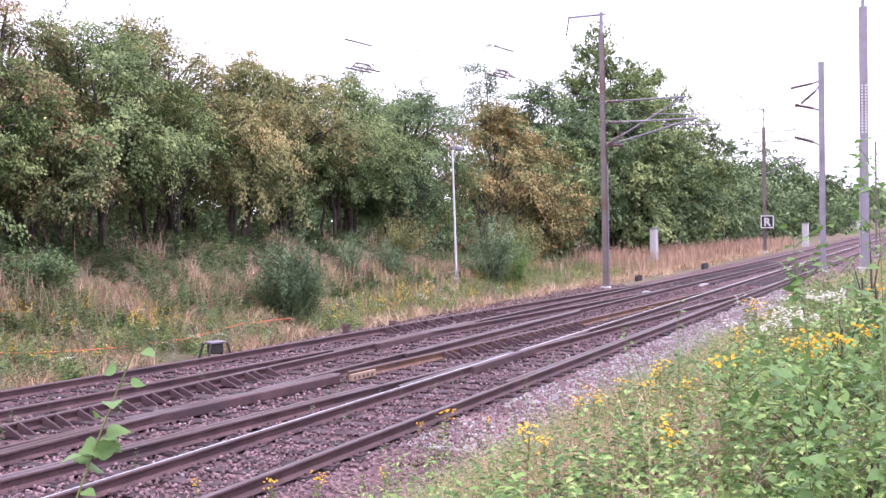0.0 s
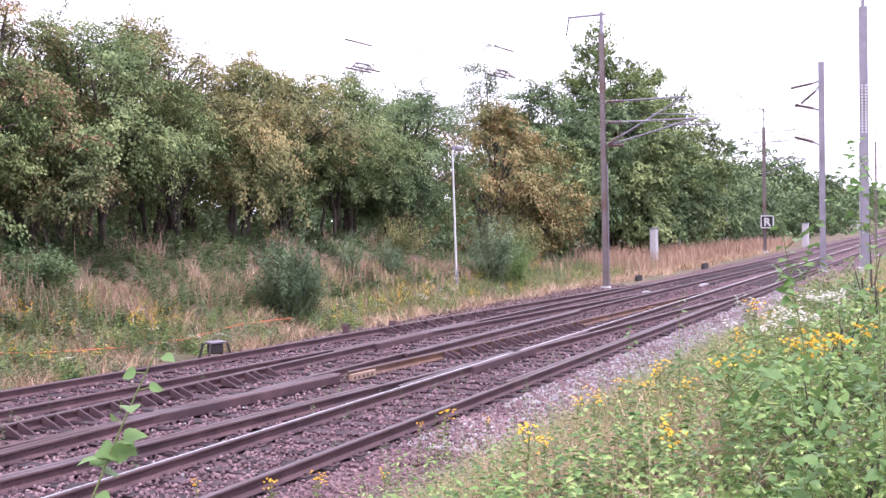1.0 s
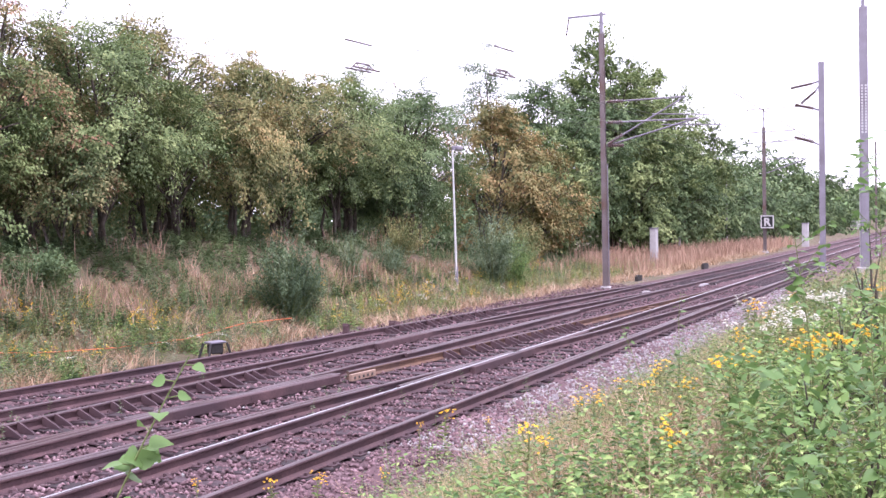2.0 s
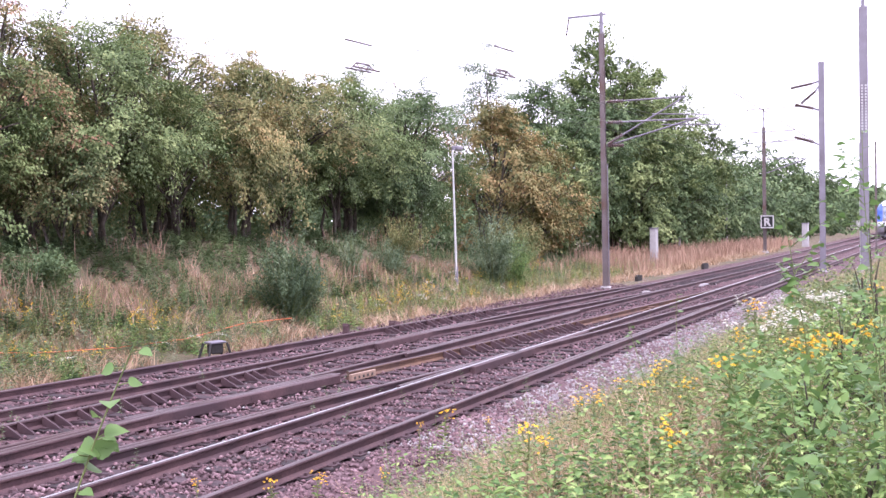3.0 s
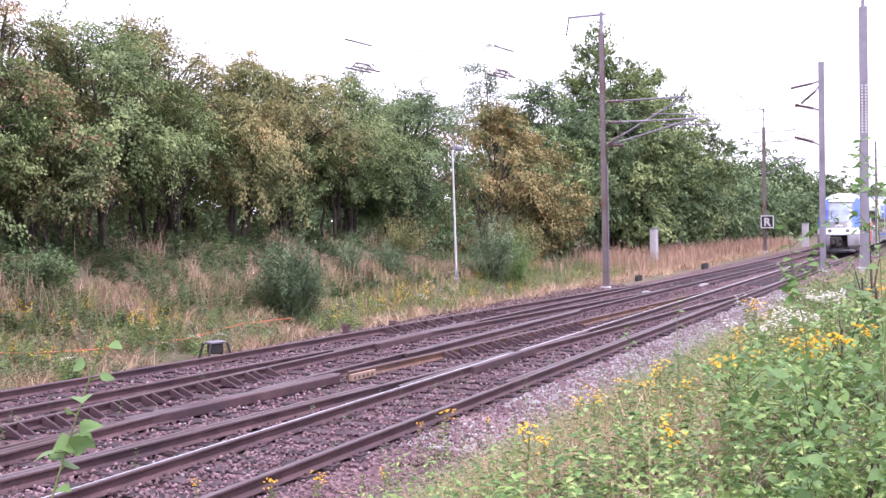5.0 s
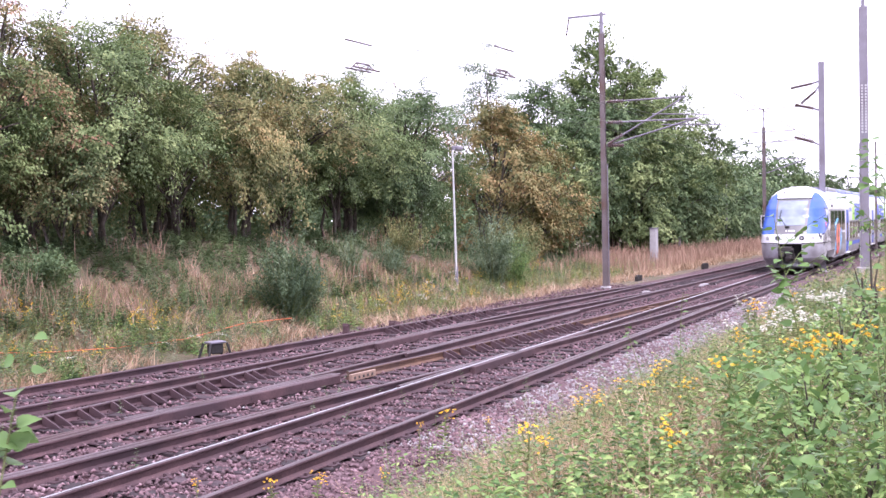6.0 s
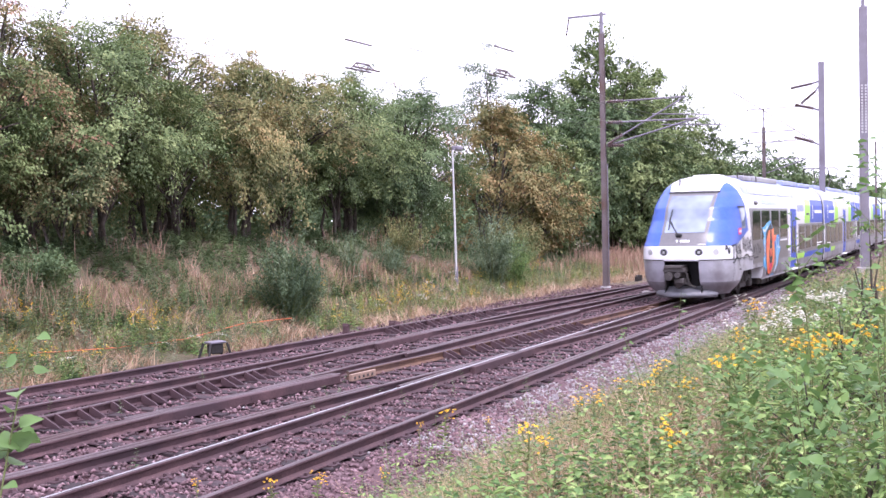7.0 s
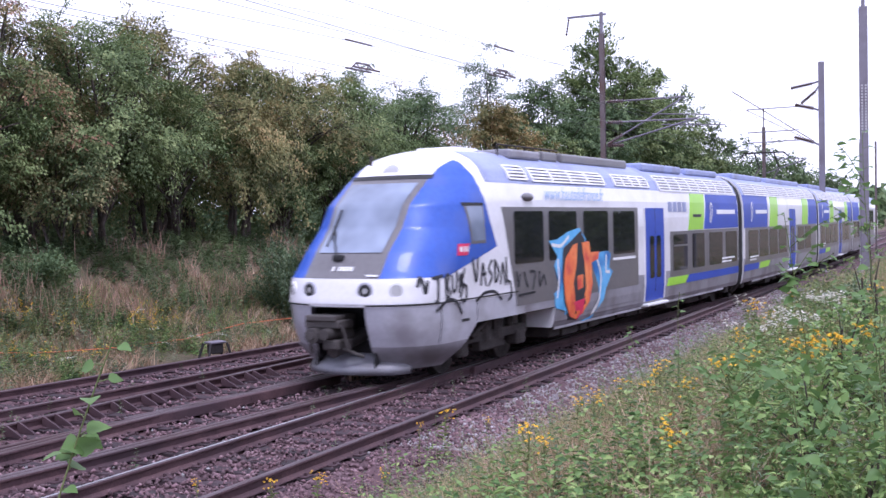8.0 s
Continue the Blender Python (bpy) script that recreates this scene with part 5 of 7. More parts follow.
# ---- the train: a four-car regional unit ----
T_WHITE = surface("dirty_white_train_paint", [(0.72, 0.71, 0.75), (0.83, 0.82, 0.87)], 1.0, 12, 0.32, 0, 0.03, 0.002, stain=(0.64, 0.63, 0.66), stain_scale=0.8, coat=0.4)
T_SILVER = surface("silver_grey_train_paint", [(0.4, 0.4, 0.46), (0.49, 0.49, 0.55)], 1.0, 12, 0.4, 0.1, 0.03, 0.002, stain=(0.29, 0.28, 0.31), stain_scale=1.1, coat=0.2)
T_BLUE = surface("royal_blue_train_paint", [(0.022, 0.076, 0.405), (0.034, 0.111, 0.506)], 0.8, 10, 0.42, 0, 0.02, 0.002, stain=(0.05, 0.1, 0.4), coat=0.15)
T_DEEPBLUE = surface("deep_blue_train_paint", [(0.018, 0.05, 0.34), (0.026, 0.075, 0.45)], 0.8, 10, 0.5, 0, 0.02, 0.002, coat=0.08)
T_ROOF = surface("dusty_roof_grey", [(0.24, 0.28, 0.48), (0.33, 0.37, 0.57)], 1.0, 14, 0.5, 0, 0.05, 0.003, stain=(0.22, 0.24, 0.36))
T_BAND = surface("dark_grey_window_band", [(0.11, 0.104, 0.112), (0.16, 0.153, 0.163)], 1.0, 14, 0.35, 0, 0.02, 0.002, stain=(0.15, 0.14, 0.145), stain_scale=0.9, coat=0.2)
T_GREY = surface("mid_grey_train_paint", [(0.22, 0.215, 0.245), (0.29, 0.28, 0.315)], 1.0, 12, 0.45, 0.0, 0.03, 0.002, stain=(0.16, 0.15, 0.16), stain_scale=1.1)
COUPLER = surface("grey_brown_coupler_iron", [(0.04, 0.035, 0.035), (0.1, 0.088, 0.085)], 3.0, 40, 0.6, 0.2, 0.05)
T_DARK = surface("grimy_underframe", [(0.012, 0.01, 0.01), (0.04, 0.034, 0.033), (0.075, 0.06, 0.055)], 5, 40, 0.8, 0.2, 0.4, 0.01)
T_BLACK = surface("black_rubber", [(0.008, 0.008, 0.009), (0.02, 0.02, 0.022)], 5, 40, 0.6, 0, 0.1)
T_GREEN = surface("lime_green_vinyl", [(0.3, 0.62, 0.03), (0.36, 0.7, 0.05)], 2, 20, 0.4, 0, 0.02, coat=0.2)
T_ORANGE = surface("orange_spray_paint", [(0.75, 0.14, 0.03), (0.85, 0.28, 0.09)], 1.6, 6, 0.5, 0, 0.03, stain=(0.55, 0.05, 0.04), stain_scale=2.0)
T_CYAN = surface("sky_blue_spray_paint", [(0.05, 0.33, 0.62), (0.2, 0.52, 0.88)], 1.6, 6, 0.5, 0, 0.03, stain=(0.02, 0.13, 0.4), stain_scale=1.5)
T_INK = surface("black_spray_paint", [(0.01, 0.01, 0.014), (0.03, 0.03, 0.04)], 3, 20, 0.6, 0, 0.02)
T_RED = surface("crimson_badge", [(0.6, 0.015, 0.08), (0.7, 0.03, 0.13)], 3, 20, 0.4, 0, 0.02)
T_LETTER = surface("white_vinyl_lettering", [(0.7, 0.7, 0.72), (0.78, 0.78, 0.8)], 3, 20, 0.5, 0, 0.02)
T_PALEBLUE = surface("pale_blue_lettering", [(0.32, 0.45, 0.68), (0.36, 0.5, 0.72)], 3, 20, 0.5, 0, 0.02)
T_YELLOW = surface("yellow_marking", [(0.7, 0.5, 0.03), (0.75, 0.55, 0.05)], 3, 20, 0.5, 0, 0.02)


def pane_glass(name, tint, rough=0.04):
    m, n, l, b = shader(name, rough)
    tc = n.new("ShaderNodeTexCoord")
    a = n.new("ShaderNodeTexNoise")
    a.inputs["Scale"].default_value = 1.3
    l.new(tc.outputs["Object"], a.inputs["Vector"])
    r = ramp_node(n, [(0.35, tint), (0.7, tuple(c * 1.7 for c in tint))])
    l.new(a.outputs[0], r.inputs[0])
    l.new(r.outputs[0], b.inputs["Base Color"])
    b.inputs["IOR"].default_value = 1.5
    return m


T_GLASS = pane_glass("dark_tinted_side_glass", (0.012, 0.013, 0.015))
# pale blue base colour stands in for most of the sky's reflection
T_SCREEN = pane_glass("windscreen_glass_sky_tint", (0.17, 0.2, 0.27), 0.05)
T_LENS = pane_glass("lamp_lens", (0.35, 0.35, 0.36), 0.1)

PROFILE = np.array([(0.28, 1.2), (0.5, 1.38), (0.62, 1.43), (0.9, 1.465), (1.3, 1.475), (2.7, 1.475), (3.1, 1.455), (3.4, 1.4), (3.65, 1.29), (3.85, 1.1), (4.0, 0.82), (4.09, 0.42), (4.11, 0.0)])
NOSE_S = np.array([(0.3, 0.5), (0.6, 0.28), (1.0, 0.14), (1.4, 0.07), (1.78, 0.14), (1.9, 0.26), (2.2, 0.48), (2.6, 0.88), (3.0, 1.1), (3.39, 1.6), (3.46, 1.68), (3.7, 2.0), (3.9, 2.35), (4.03, 2.9), (4.11, 3.6)])
NOSE_L = np.array([(0.3, 1.3), (0.9, 1.25), (1.7, 1.25), (2.2, 1.5), (2.9, 1.75), (3.5, 1.75), (3.9, 1.3), (4.11, 0.4)])
NOSE_END = 4.3


def half_width(z):
    return float(np.interp(z, PROFILE[:, 0], PROFILE[:, 1]))


def nose_at(z, u):
    """A point of the nose's near half: z, and u from 0 (centre line, front) to 1 (side, where the corner ends) and on to 2 (end of the nose)."""
    s0, ln, w = float(np.interp(z, NOSE_S[:, 0], NOSE_S[:, 1])), float(np.interp(z, NOSE_L[:, 0], NOSE_L[:, 1])), half_width(z)
    if u > 1:
        s1 = s0 + ln
        return Vector((s1 + (NOSE_END - s1) * (u - 1), -w, z))
    a = u * math.pi / 2
    return Vector((s0 + ln * (1 - math.cos(a) ** 0.85), -w * math.sin(a) ** 0.72 if a > 0 else 0.0, z))


def nose_u(z, y=None, s=None):
    """The u at which the nose at height z has half-breadth y, or lies s behind its tip."""
    lo, hi = 0.0, 2.0
    for _ in range(40):
        mid = (lo + hi) / 2
        p = nose_at(z, mid)
        if (y is not None and mid <= 1 and -p.y < y) or (s is not None and p.x < s):
            lo = mid
        else:
            hi = mid
    return lo


def nose_patch(rows, cols, lift, side=1):
    """A skin over the nose: rows of (z, u from, u to), lifted off it; side -1 mirrors it to the far side, 0 spans both."""
    bm = bm_new()
    grid = []
    for z, ua, ub in rows:
        line = []
        for j in range(cols + 1):
            u = ua + (ub - ua) * j / cols
            sg = 1 if u >= 0 else -1
            p = nose_at(z, abs(u))
            e = 1e-3
            q, r = nose_at(z, abs(u) + e), nose_at(min(z + e, 4.1), abs(u))
            nn = (q - p).cross(r - p)
            nn = nn.normalized() if nn.length > 1e-12 else Vector((-1, 0, 0))
            if nn.x > 0 and abs(u) < 1 or (nn.y > 0 and abs(u) >= 1):
                nn = -nn
            p = p + nn * lift
            line.append(bm.verts.new((p.x, p.y * sg * (side or 1), p.z)))
        grid.append(line)
    for a, b in zip(grid, grid[1:]):
        for j in range(cols):
            try:
                bm.faces.new((a[j], a[j + 1], b[j + 1], b[j]))
            except ValueError:
                pass
    return bm


def zrows(z0, z1, n, fa, fb):
    return [(z, fa(z), fb(z)) for z in (z0 + (z1 - z0) * i / n for i in range(n + 1))]


def side_skin(corners, lift, rows=6, cols=1, sgn=-1):
    """A panel on a car's side: four (s, z) corners in order, lifted off the body and closed at its edges."""
    bm = bm_new()
    (a, b, c, d) = [np.array(q, float) for q in corners]
    grid = []
    for i in range(rows + 1):
        t = i / rows
        l0, r0 = a + (d - a) * t, b + (c - b) * t
        grid.append([bm.verts.new((*(lambda q: (q[0], sgn * (half_width(q[1]) + lift), q[1]))(l0 + (r0 - l0) * j / cols),)) for j in range(cols + 1)])
    for p, q in zip(grid, grid[1:]):
        for j in range(cols):
            bm.faces.new((p[j], p[j + 1], q[j + 1], q[j]))
    r = bmesh.ops.extrude_face_region(bm, geom=bm.faces[:])
    for v in r["geom"]:
        if isinstance(v, bmesh.types.BMVert):
            v.co.y -= sgn * (lift + 0.01)
    return bm


def rounded_pane(s0, z0, s1, z1, lift, depth=0.012, r=0.07, sgn=-1):
    """A window pane with rounded corners on a car's side."""
    bm = bm_new()
    ring = []
    for cx, cz, a0 in ((s1 - r, z1 - r, 0), (s0 + r, z1 - r, 90), (s0 + r, z0 + r, 180), (s1 - r, z0 + r, 270)):
        for k in range(4):
            a = radians(a0 + 30 * k)
            x, z = cx + r * math.cos(a), cz + r * math.sin(a)
            ring.append((x, z))
    f = bm.faces.new([bm.verts.new((x, sgn * (half_width(z) + lift), z)) for x, z in ring])
    e = bmesh.ops.extrude_face_region(bm, geom=[f])
    for v in e["geom"]:
        if isinstance(v, bmesh.types.BMVert):
            v.co.y -= sgn * (lift + depth)
    return bm


def stroke(pts, width, lift, on_nose=False, sgn=-1, seg=None):
    """A painted stroke over the car's side through (s, z) points."""
    p = np.array(pts, float)
    d = np.concatenate([[0], np.cumsum(np.linalg.norm(np.diff(p, axis=0), axis=1))])
    n = seg or max(6, len(pts) * 4)
    t = np.linspace(0, d[-1], n)
    q = np.stack([np.interp(t, d, p[:, k]) for k in (0, 1)], 1)
    for _ in range(2):
        q[1:-1] = (q[:-2] + 2 * q[1:-1] + q[2:]) / 4
    tan = unit(np.gradient(q, axis=0))
    nr = np.stack([-tan[:, 1], tan[:, 0]], 1) * width / 2
    bm = bm_new()

    def put(s, z):
        if on_nose and s < NOSE_END:
            u = nose_u(z, s=s)
            v = nose_at(z, u)
            return bm.verts.new((v.x - lift * 0.3, v.y - lift, z))
        return bm.verts.new((s, sgn * (half_width(z) + lift), z))
    l = [(put(*a), put(*b)) for a, b in zip(q + nr, q - nr)]
    for a, b in zip(l, l[1:]):
        bm.faces.new((a[0], a[1], b[1], b[0]))
    return bm


def car_shell(s0, s1, parent, name, label, material, low=0.5):
    """A straight length of car body, closed at its ends."""
    bm = bm_new()
    prof = [(low, half_width(low))] + [(z, w) for z, w in PROFILE if z > low]
    ring = [(-w, z) for z, w in prof] + [(w, z) for z, w in prof[-2::-1]]
    a = [bm.verts.new((s0, y, z)) for y, z in ring]
    b = [bm.verts.new((s1, y, z)) for y, z in ring]
    m = len(ring)
    for j in range(m):
        f = bm.faces.new((a[j], a[(j + 1) % m], b[(j + 1) % m], b[j]))
        zz = (ring[j][1] + ring[(j + 1) % m][1]) / 2
        f.material_index = 1 if zz > 3.38 else (2 if zz < 1.15 else 0)
    bm.faces.new(a)
    bm.faces.new(b[::-1])
    return part(name, bm, material, parent, label)


def words(text, size, s, z, material, parent, lift=0.02, name="lettering", y=None, lean=0.0, sx=1.0):
    c = bpy.data.curves.new(name, "FONT")
    c.body, c.size, c.extrude, c.shear = text, size, 0.001, lean
    tmp = bpy.data.objects.new(name, c)
    scene.collection.objects.link(tmp)
    me = bpy.data.meshes.new_from_object(tmp.evaluated_get(bpy.context.evaluated_depsgraph_get()))
    bpy.data.objects.remove(tmp)
    ob = link(name, me, material, parent)
    ob.matrix_basis = Matrix.Translation((s, -(half_width(z) + lift) if y is None else y, z)) @ pose(0, 0, 0, 90) @ Matrix.Diagonal((sx, 1, 1, 1))
    return ob


def grille(s0, s1, z0, z1, parent, bars, gaps, sgn=-1):
    """A roof-edge ventilation grille: dark recess, louvre bars and uprights."""
    part("grille_recess", side_skin([(s0, z0), (s1, z0), (s1, z1), (s0, z1)], 0.006, 4, 1, sgn), T_BAND, parent)
    bm = bm_new()
    for i in range(bars + 1):
        z = z0 + (z1 - z0) * i / bars
        b2 = side_skin([(s0, z - 0.016), (s1, z - 0.016), (s1, z + 0.016), (s0, z + 0.016)], 0.03, 1, 1, sgn)
        me = bpy.data.meshes.new("tmp")
        b2.to_mesh(me)
        b2.free()
        bm.from_mesh(me)
        bpy.data.meshes.remove(me)
    for i in range(gaps + 1):
        s = s0 + (s1 - s0) * i / gaps
        b2 = side_skin([(s - 0.035, z0), (s + 0.035, z0), (s + 0.035, z1), (s - 0.035, z1)], 0.032, 4, 1, sgn)
        me = bpy.data.meshes.new("tmp")
        b2.to_mesh(me)
        b2.free()
        bm.from_mesh(me)
        bpy.data.meshes.remove(me)
    part("grille_louvres", bm, T_WHITE, parent)


def door(s, w, parent):
    """A double plug door with two tall narrow windows and a step."""
    d = part("passenger_door", side_skin([(s, 0.62), (s + w, 0.62), (s + w, 2.95), (s, 2.95)], 0.012, 6), T_DEEPBLUE, parent, "blue double passenger door")
    for k in (0, 1):
        a = s + w * (0.2 if k == 0 else 0.56)
        part("door_window", rounded_pane(a, 1.18, a + w * 0.24, 2.25, 0.018, r=0.08), T_GLASS, d)
    part("door_seam", side_skin([(s + w / 2 - 0.012, 0.52), (s + w / 2 + 0.012, 0.52), (s + w / 2 + 0.012, 2.95), (s + w / 2 - 0.012, 2.95)], 0.015, 6), T_BLACK, d)
    for e in (s - 0.1, s + w + 0.02):
        part("door_frame", side_skin([(e, 0.62), (e + 0.08, 0.62), (e + 0.08, 2.95), (e, 2.95)], 0.014, 6), T_WHITE, d)
    bm = bm_new()
    box(bm, (s - 0.1, -1.56, 0.5), (s + w + 0.1, -1.3, 0.56), 0.015)
    part("door_step", bm, T_LETTER, d, "pale folding step under the door")
    return d


def bogie(s, parent, label="grimy bogie frame with springs and dampers"):
    """A bogie: side frames, springs, axle boxes; its wheelsets are parts of the train."""
    bm = bm_new()
    for y in (-1.12, 1.12):
        box(bm, (s - 1.55, y - 0.08, 0.5), (s + 1.55, y + 0.08, 0.68), 0.03)
        box(bm, (s - 0.5, y - 0.1, 0.32), (s + 0.5, y + 0.1, 0.55), 0.04)
        for e in (-1.2, 1.2):
            box(bm, (s + e - 0.2, y - 0.13, 0.3), (s + e + 0.2, y + 0.13, 0.6), 0.05)
            rod(bm, (s + e - 0.3, y, 0.55), (s + e - 0.3, y, 0.85), 0.09, seg=10)
            rod(bm, (s + e + 0.3, y, 0.55), (s + e + 0.3, y, 0.85), 0.09, seg=10)
            rod(bm, (s + e, y - 0.14, 0.44), (s + e, y + 0.14, 0.44), 0.13, seg=12)
        rod(bm, (s - 0.25, y, 0.5), (s - 0.25, y, 0.92), 0.17, seg=12)
        rod(bm, (s + 0.25, y, 0.5), (s + 0.25, y, 0.92), 0.17, seg=12)
        rod(bm, (s - 0.9, y * 1.1, 0.62), (s - 0.25, y * 1.1, 0.9), 0.045)
    box(bm, (s - 0.3, -1.1, 0.45), (s + 0.3, 1.1, 0.88), 0.03)
    part("bogie_frame", bm, T_DARK, parent, label)


WHEELS = []


def wheelset(s, parent):
    bm = bm_new()
    rod(bm, (0, -1.0, 0), (0, 1.0, 0), 0.08, seg=10)
    for y in (-0.75, 0.88):
        o = 0.07 if y < 0 else -0.07
        rod(bm, (0, y - 0.065, 0), (0, y + 0.065, 0), 0.42, seg=28)
        rod(bm, (0, y + o - 0.0, 0), (0, y + o + (0.028 if o > 0 else -0.028), 0), 0.448, seg=28)
        rod(bm, (0, y - 0.09, 0), (0, y + 0.09, 0), 0.13, seg=14)
        for k in range(6):
            a = k * math.pi / 3
            rod(bm, (0.27 * math.cos(a), y - 0.072, 0.27 * math.sin(a)), (0.27 * math.cos(a), y + 0.072, 0.27 * math.sin(a)), 0.03, seg=6)
    ob = part("wheelset", bm, T_DARK, parent, "grimy steel wheelset")
    ob.location = (s, 0, 0.42)
    WHEELS.append((ob, s))


def skirt(s0, s1, parent):
    for sg in (-1, 1):
        bm = bm_new()
        box(bm, (s0, sg * 1.36 - 0.02, 0.44), (s1, sg * 1.36 + 0.02, 0.6), 0.015)
        part("side_skirt", bm, T_SILVER, parent)


def underframe(s0, s1, parent, seed):
    rng = random.Random(seed)
    s = s0
    while s < s1 - 0.4:
        w = min(rng.uniform(0.5, 1.3), s1 - s)
        bm = bm_new()
        box(bm, (s, -1.15 - rng.uniform(0, 0.1), rng.uniform(0.22, 0.34)), (s + w - 0.1, 1.15, 0.8), 0.03)
        part("underfloor_equipment", bm, T_DARK, parent)
        s += w


def window_row(specs, z0, z1, parent):
    for s0, s1 in specs:
        part("side_window", rounded_pane(s0, z0, s1, z1, 0.014), T_GLASS, parent, "dark tinted saloon window")


def map_logo(s, z, h, parent):
    """A plain outline badge in white."""
    pts = [(0, 0), (0.25, 0.35), (0.2, 0.8), (0.5, 1.0), (0.75, 0.88), (0.7, 0.35), (0.45, 0.05), (0.2, -0.2), (0, 0)]
    part("badge_outline", stroke([(s + a * h * 0.75, z + b * h) for a, b in pts], 0.07, 0.018), T_LETTER, parent)


def bars(s, z, n, length, h, parent, lift=0.018, material=None):
    for i in range(n):
        part("small_print", side_skin([(s, z - i * h * 2), (s + length * (1 - 0.25 * (i % 2)), z - i * h * 2), (s + length * (1 - 0.25 * (i % 2)), z - i * h * 2 + h), (s, z - i * h * 2 + h)], lift, 1), material or T_LETTER, parent)


def car_length(s0, s1, low):
    bm = bm_new()
    prof = [(low, half_width(low))] + [(z, w) for z, w in PROFILE if z > low]
    ring = [(-w, z) for z, w in prof] + [(w, z) for z, w in prof[-2::-1]]
    a, b = ([bm.verts.new((s, y, z)) for y, z in ring] for s in (s0, s1))
    m = len(ring)
    for j in range(m):
        f = bm.faces.new((a[j], a[(j + 1) % m], b[(j + 1) % m], b[j]))
        zz = (ring[j][1] + ring[(j + 1) % m][1]) / 2
        f.material_index = 1 if zz > 3.38 else (2 if zz < 1.15 else 0)
    return bm


def nose(car):
    """Cab front: shell, windscreen, blue flanks, lamp band, lower mask, coupler and plough."""
    zs = [1.33 + (4.105 - 1.33) * i / 44 for i in range(45)]
    part("nose_shell", nose_patch([(z, -2, 2) for z in zs], 64, 0.0, 0), T_WHITE, car, "rounded white nose shell", True)
    part("cab_sill", car_length(NOSE_END - 0.02, 5.75, 0.93), [T_WHITE, T_ROOF, T_GREY], car)
    glass_y = lambda z: 0.74 - 0.06 * (3.46 - z) / 1.5
    mask_y = lambda z: glass_y(z) + 0.05 + 0.06 * max(0, 2.2 - z)
    for sd in (1, -1):
        part("lower_mask", nose_patch(zrows(0.92, 1.34, 6, lambda z: nose_u(z, y=0.54), lambda z: 2.0), 34, 0.0, sd), T_SILVER, car, "silver grey lower side of the nose", True)
        part("lower_cheek", nose_patch(zrows(0.66, 0.93, 5, lambda z: nose_u(z, y=0.54), lambda z: nose_u(z, s=1.5 + 1.25 * (z - 0.26))), 30, 0.0, sd), T_SILVER, car, "silver grey cheek beside the coupler", True)
        part("lower_cheek", nose_patch(zrows(0.26, 0.66, 8, lambda z: nose_u(z, y=0.54), lambda z: nose_u(z, s=1.5 + 1.25 * (z - 0.26))), 30, 0.001, sd), T_GREY, car, "darker grey lower edge of the nose", True)
    part("windscreen_surround", nose_patch(zrows(1.79, 3.5, 26, lambda z: -nose_u(z, y=mask_y(z)), lambda z: nose_u(z, y=mask_y(z))), 24, 0.008, 0), T_BAND, car, "dark grey panel round the windscreen", True)
    part("windscreen", nose_patch(zrows(2.2, 3.38, 18, lambda z: -nose_u(z, y=glass_y(z) - 0.06), lambda z: nose_u(z, y=glass_y(z) - 0.06)), 24, 0.02, 0), T_SCREEN, car, "raked windscreen with the pale sky's reflection in its tint", True)
    part("windscreen_top_trim", nose_patch(zrows(3.46, 3.53, 2, lambda z: -nose_u(z, y=0.84), lambda z: nose_u(z, y=0.84)), 20, 0.016, 0), T_BLACK, car, "", True)

    def rear(z):
        if z >= 3.3:
            return nose_u(z, y=float(np.interp(z, [3.3, 3.45, 3.6, 3.7, 3.78, 3.81], [1.38, 1.3, 1.19, 1.09, 0.98, 0.9])))
        return nose_u(z, s=float(np.interp(z, [1.55, 1.75, 2.24, 2.73, 3.18, 3.3], [0.5, 1.1, 3.12, 2.84, 2.66, 2.63])))
    front = lambda z: nose_u(z, y=mask_y(z) if z < 3.4 else float(np.interp(z, [3.4, 3.63, 3.74, 3.79, 3.81], [mask_y(3.4), 0.81, 0.85, 0.875, 0.9])))
    for sd in (1, -1):
        part("blue_flank", nose_patch(zrows(1.77, 3.81, 60, front, lambda z: max(rear(z), front(z) + 0.002)), 26, 0.006, sd), T_BLUE, car, "royal blue flank of the cab", True)
        part("roof_flank", nose_patch(zrows(3.41, 4.0, 12, lambda z: nose_u(z, s=2.9 + 0.25 * max(0.0, z - 3.6)), lambda z: 2.0), 12, 0.005, sd), T_ROOF, car, "blue-grey roof edge behind the white arch", True)
        # same pale glass, the sky's reflection held in its colour
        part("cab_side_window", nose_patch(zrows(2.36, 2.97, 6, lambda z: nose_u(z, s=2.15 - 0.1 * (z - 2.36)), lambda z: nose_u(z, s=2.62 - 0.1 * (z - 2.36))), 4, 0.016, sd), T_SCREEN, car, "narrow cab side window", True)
        part("cab_window_frame", nose_patch(zrows(2.98, 3.03, 1, lambda z: nose_u(z, s=1.98), lambda z: nose_u(z, s=2.6)), 4, 0.018, sd), T_BLACK, car, "", True)
        part("cab_window_gasket", nose_patch(zrows(2.31, 3.0, 6, lambda z: nose_u(z, s=2.1 - 0.1 * (z - 2.36)), lambda z: nose_u(z, s=2.67 - 0.1 * (z - 2.36))), 4, 0.011, sd), T_BAND, car, "", True)
        part("panel_joint", nose_patch(zrows(1.345, 1.37, 1, lambda z: nose_u(z, y=0.56), lambda z: 1.9), 30, 0.012, sd), T_BLACK, car, "", True)
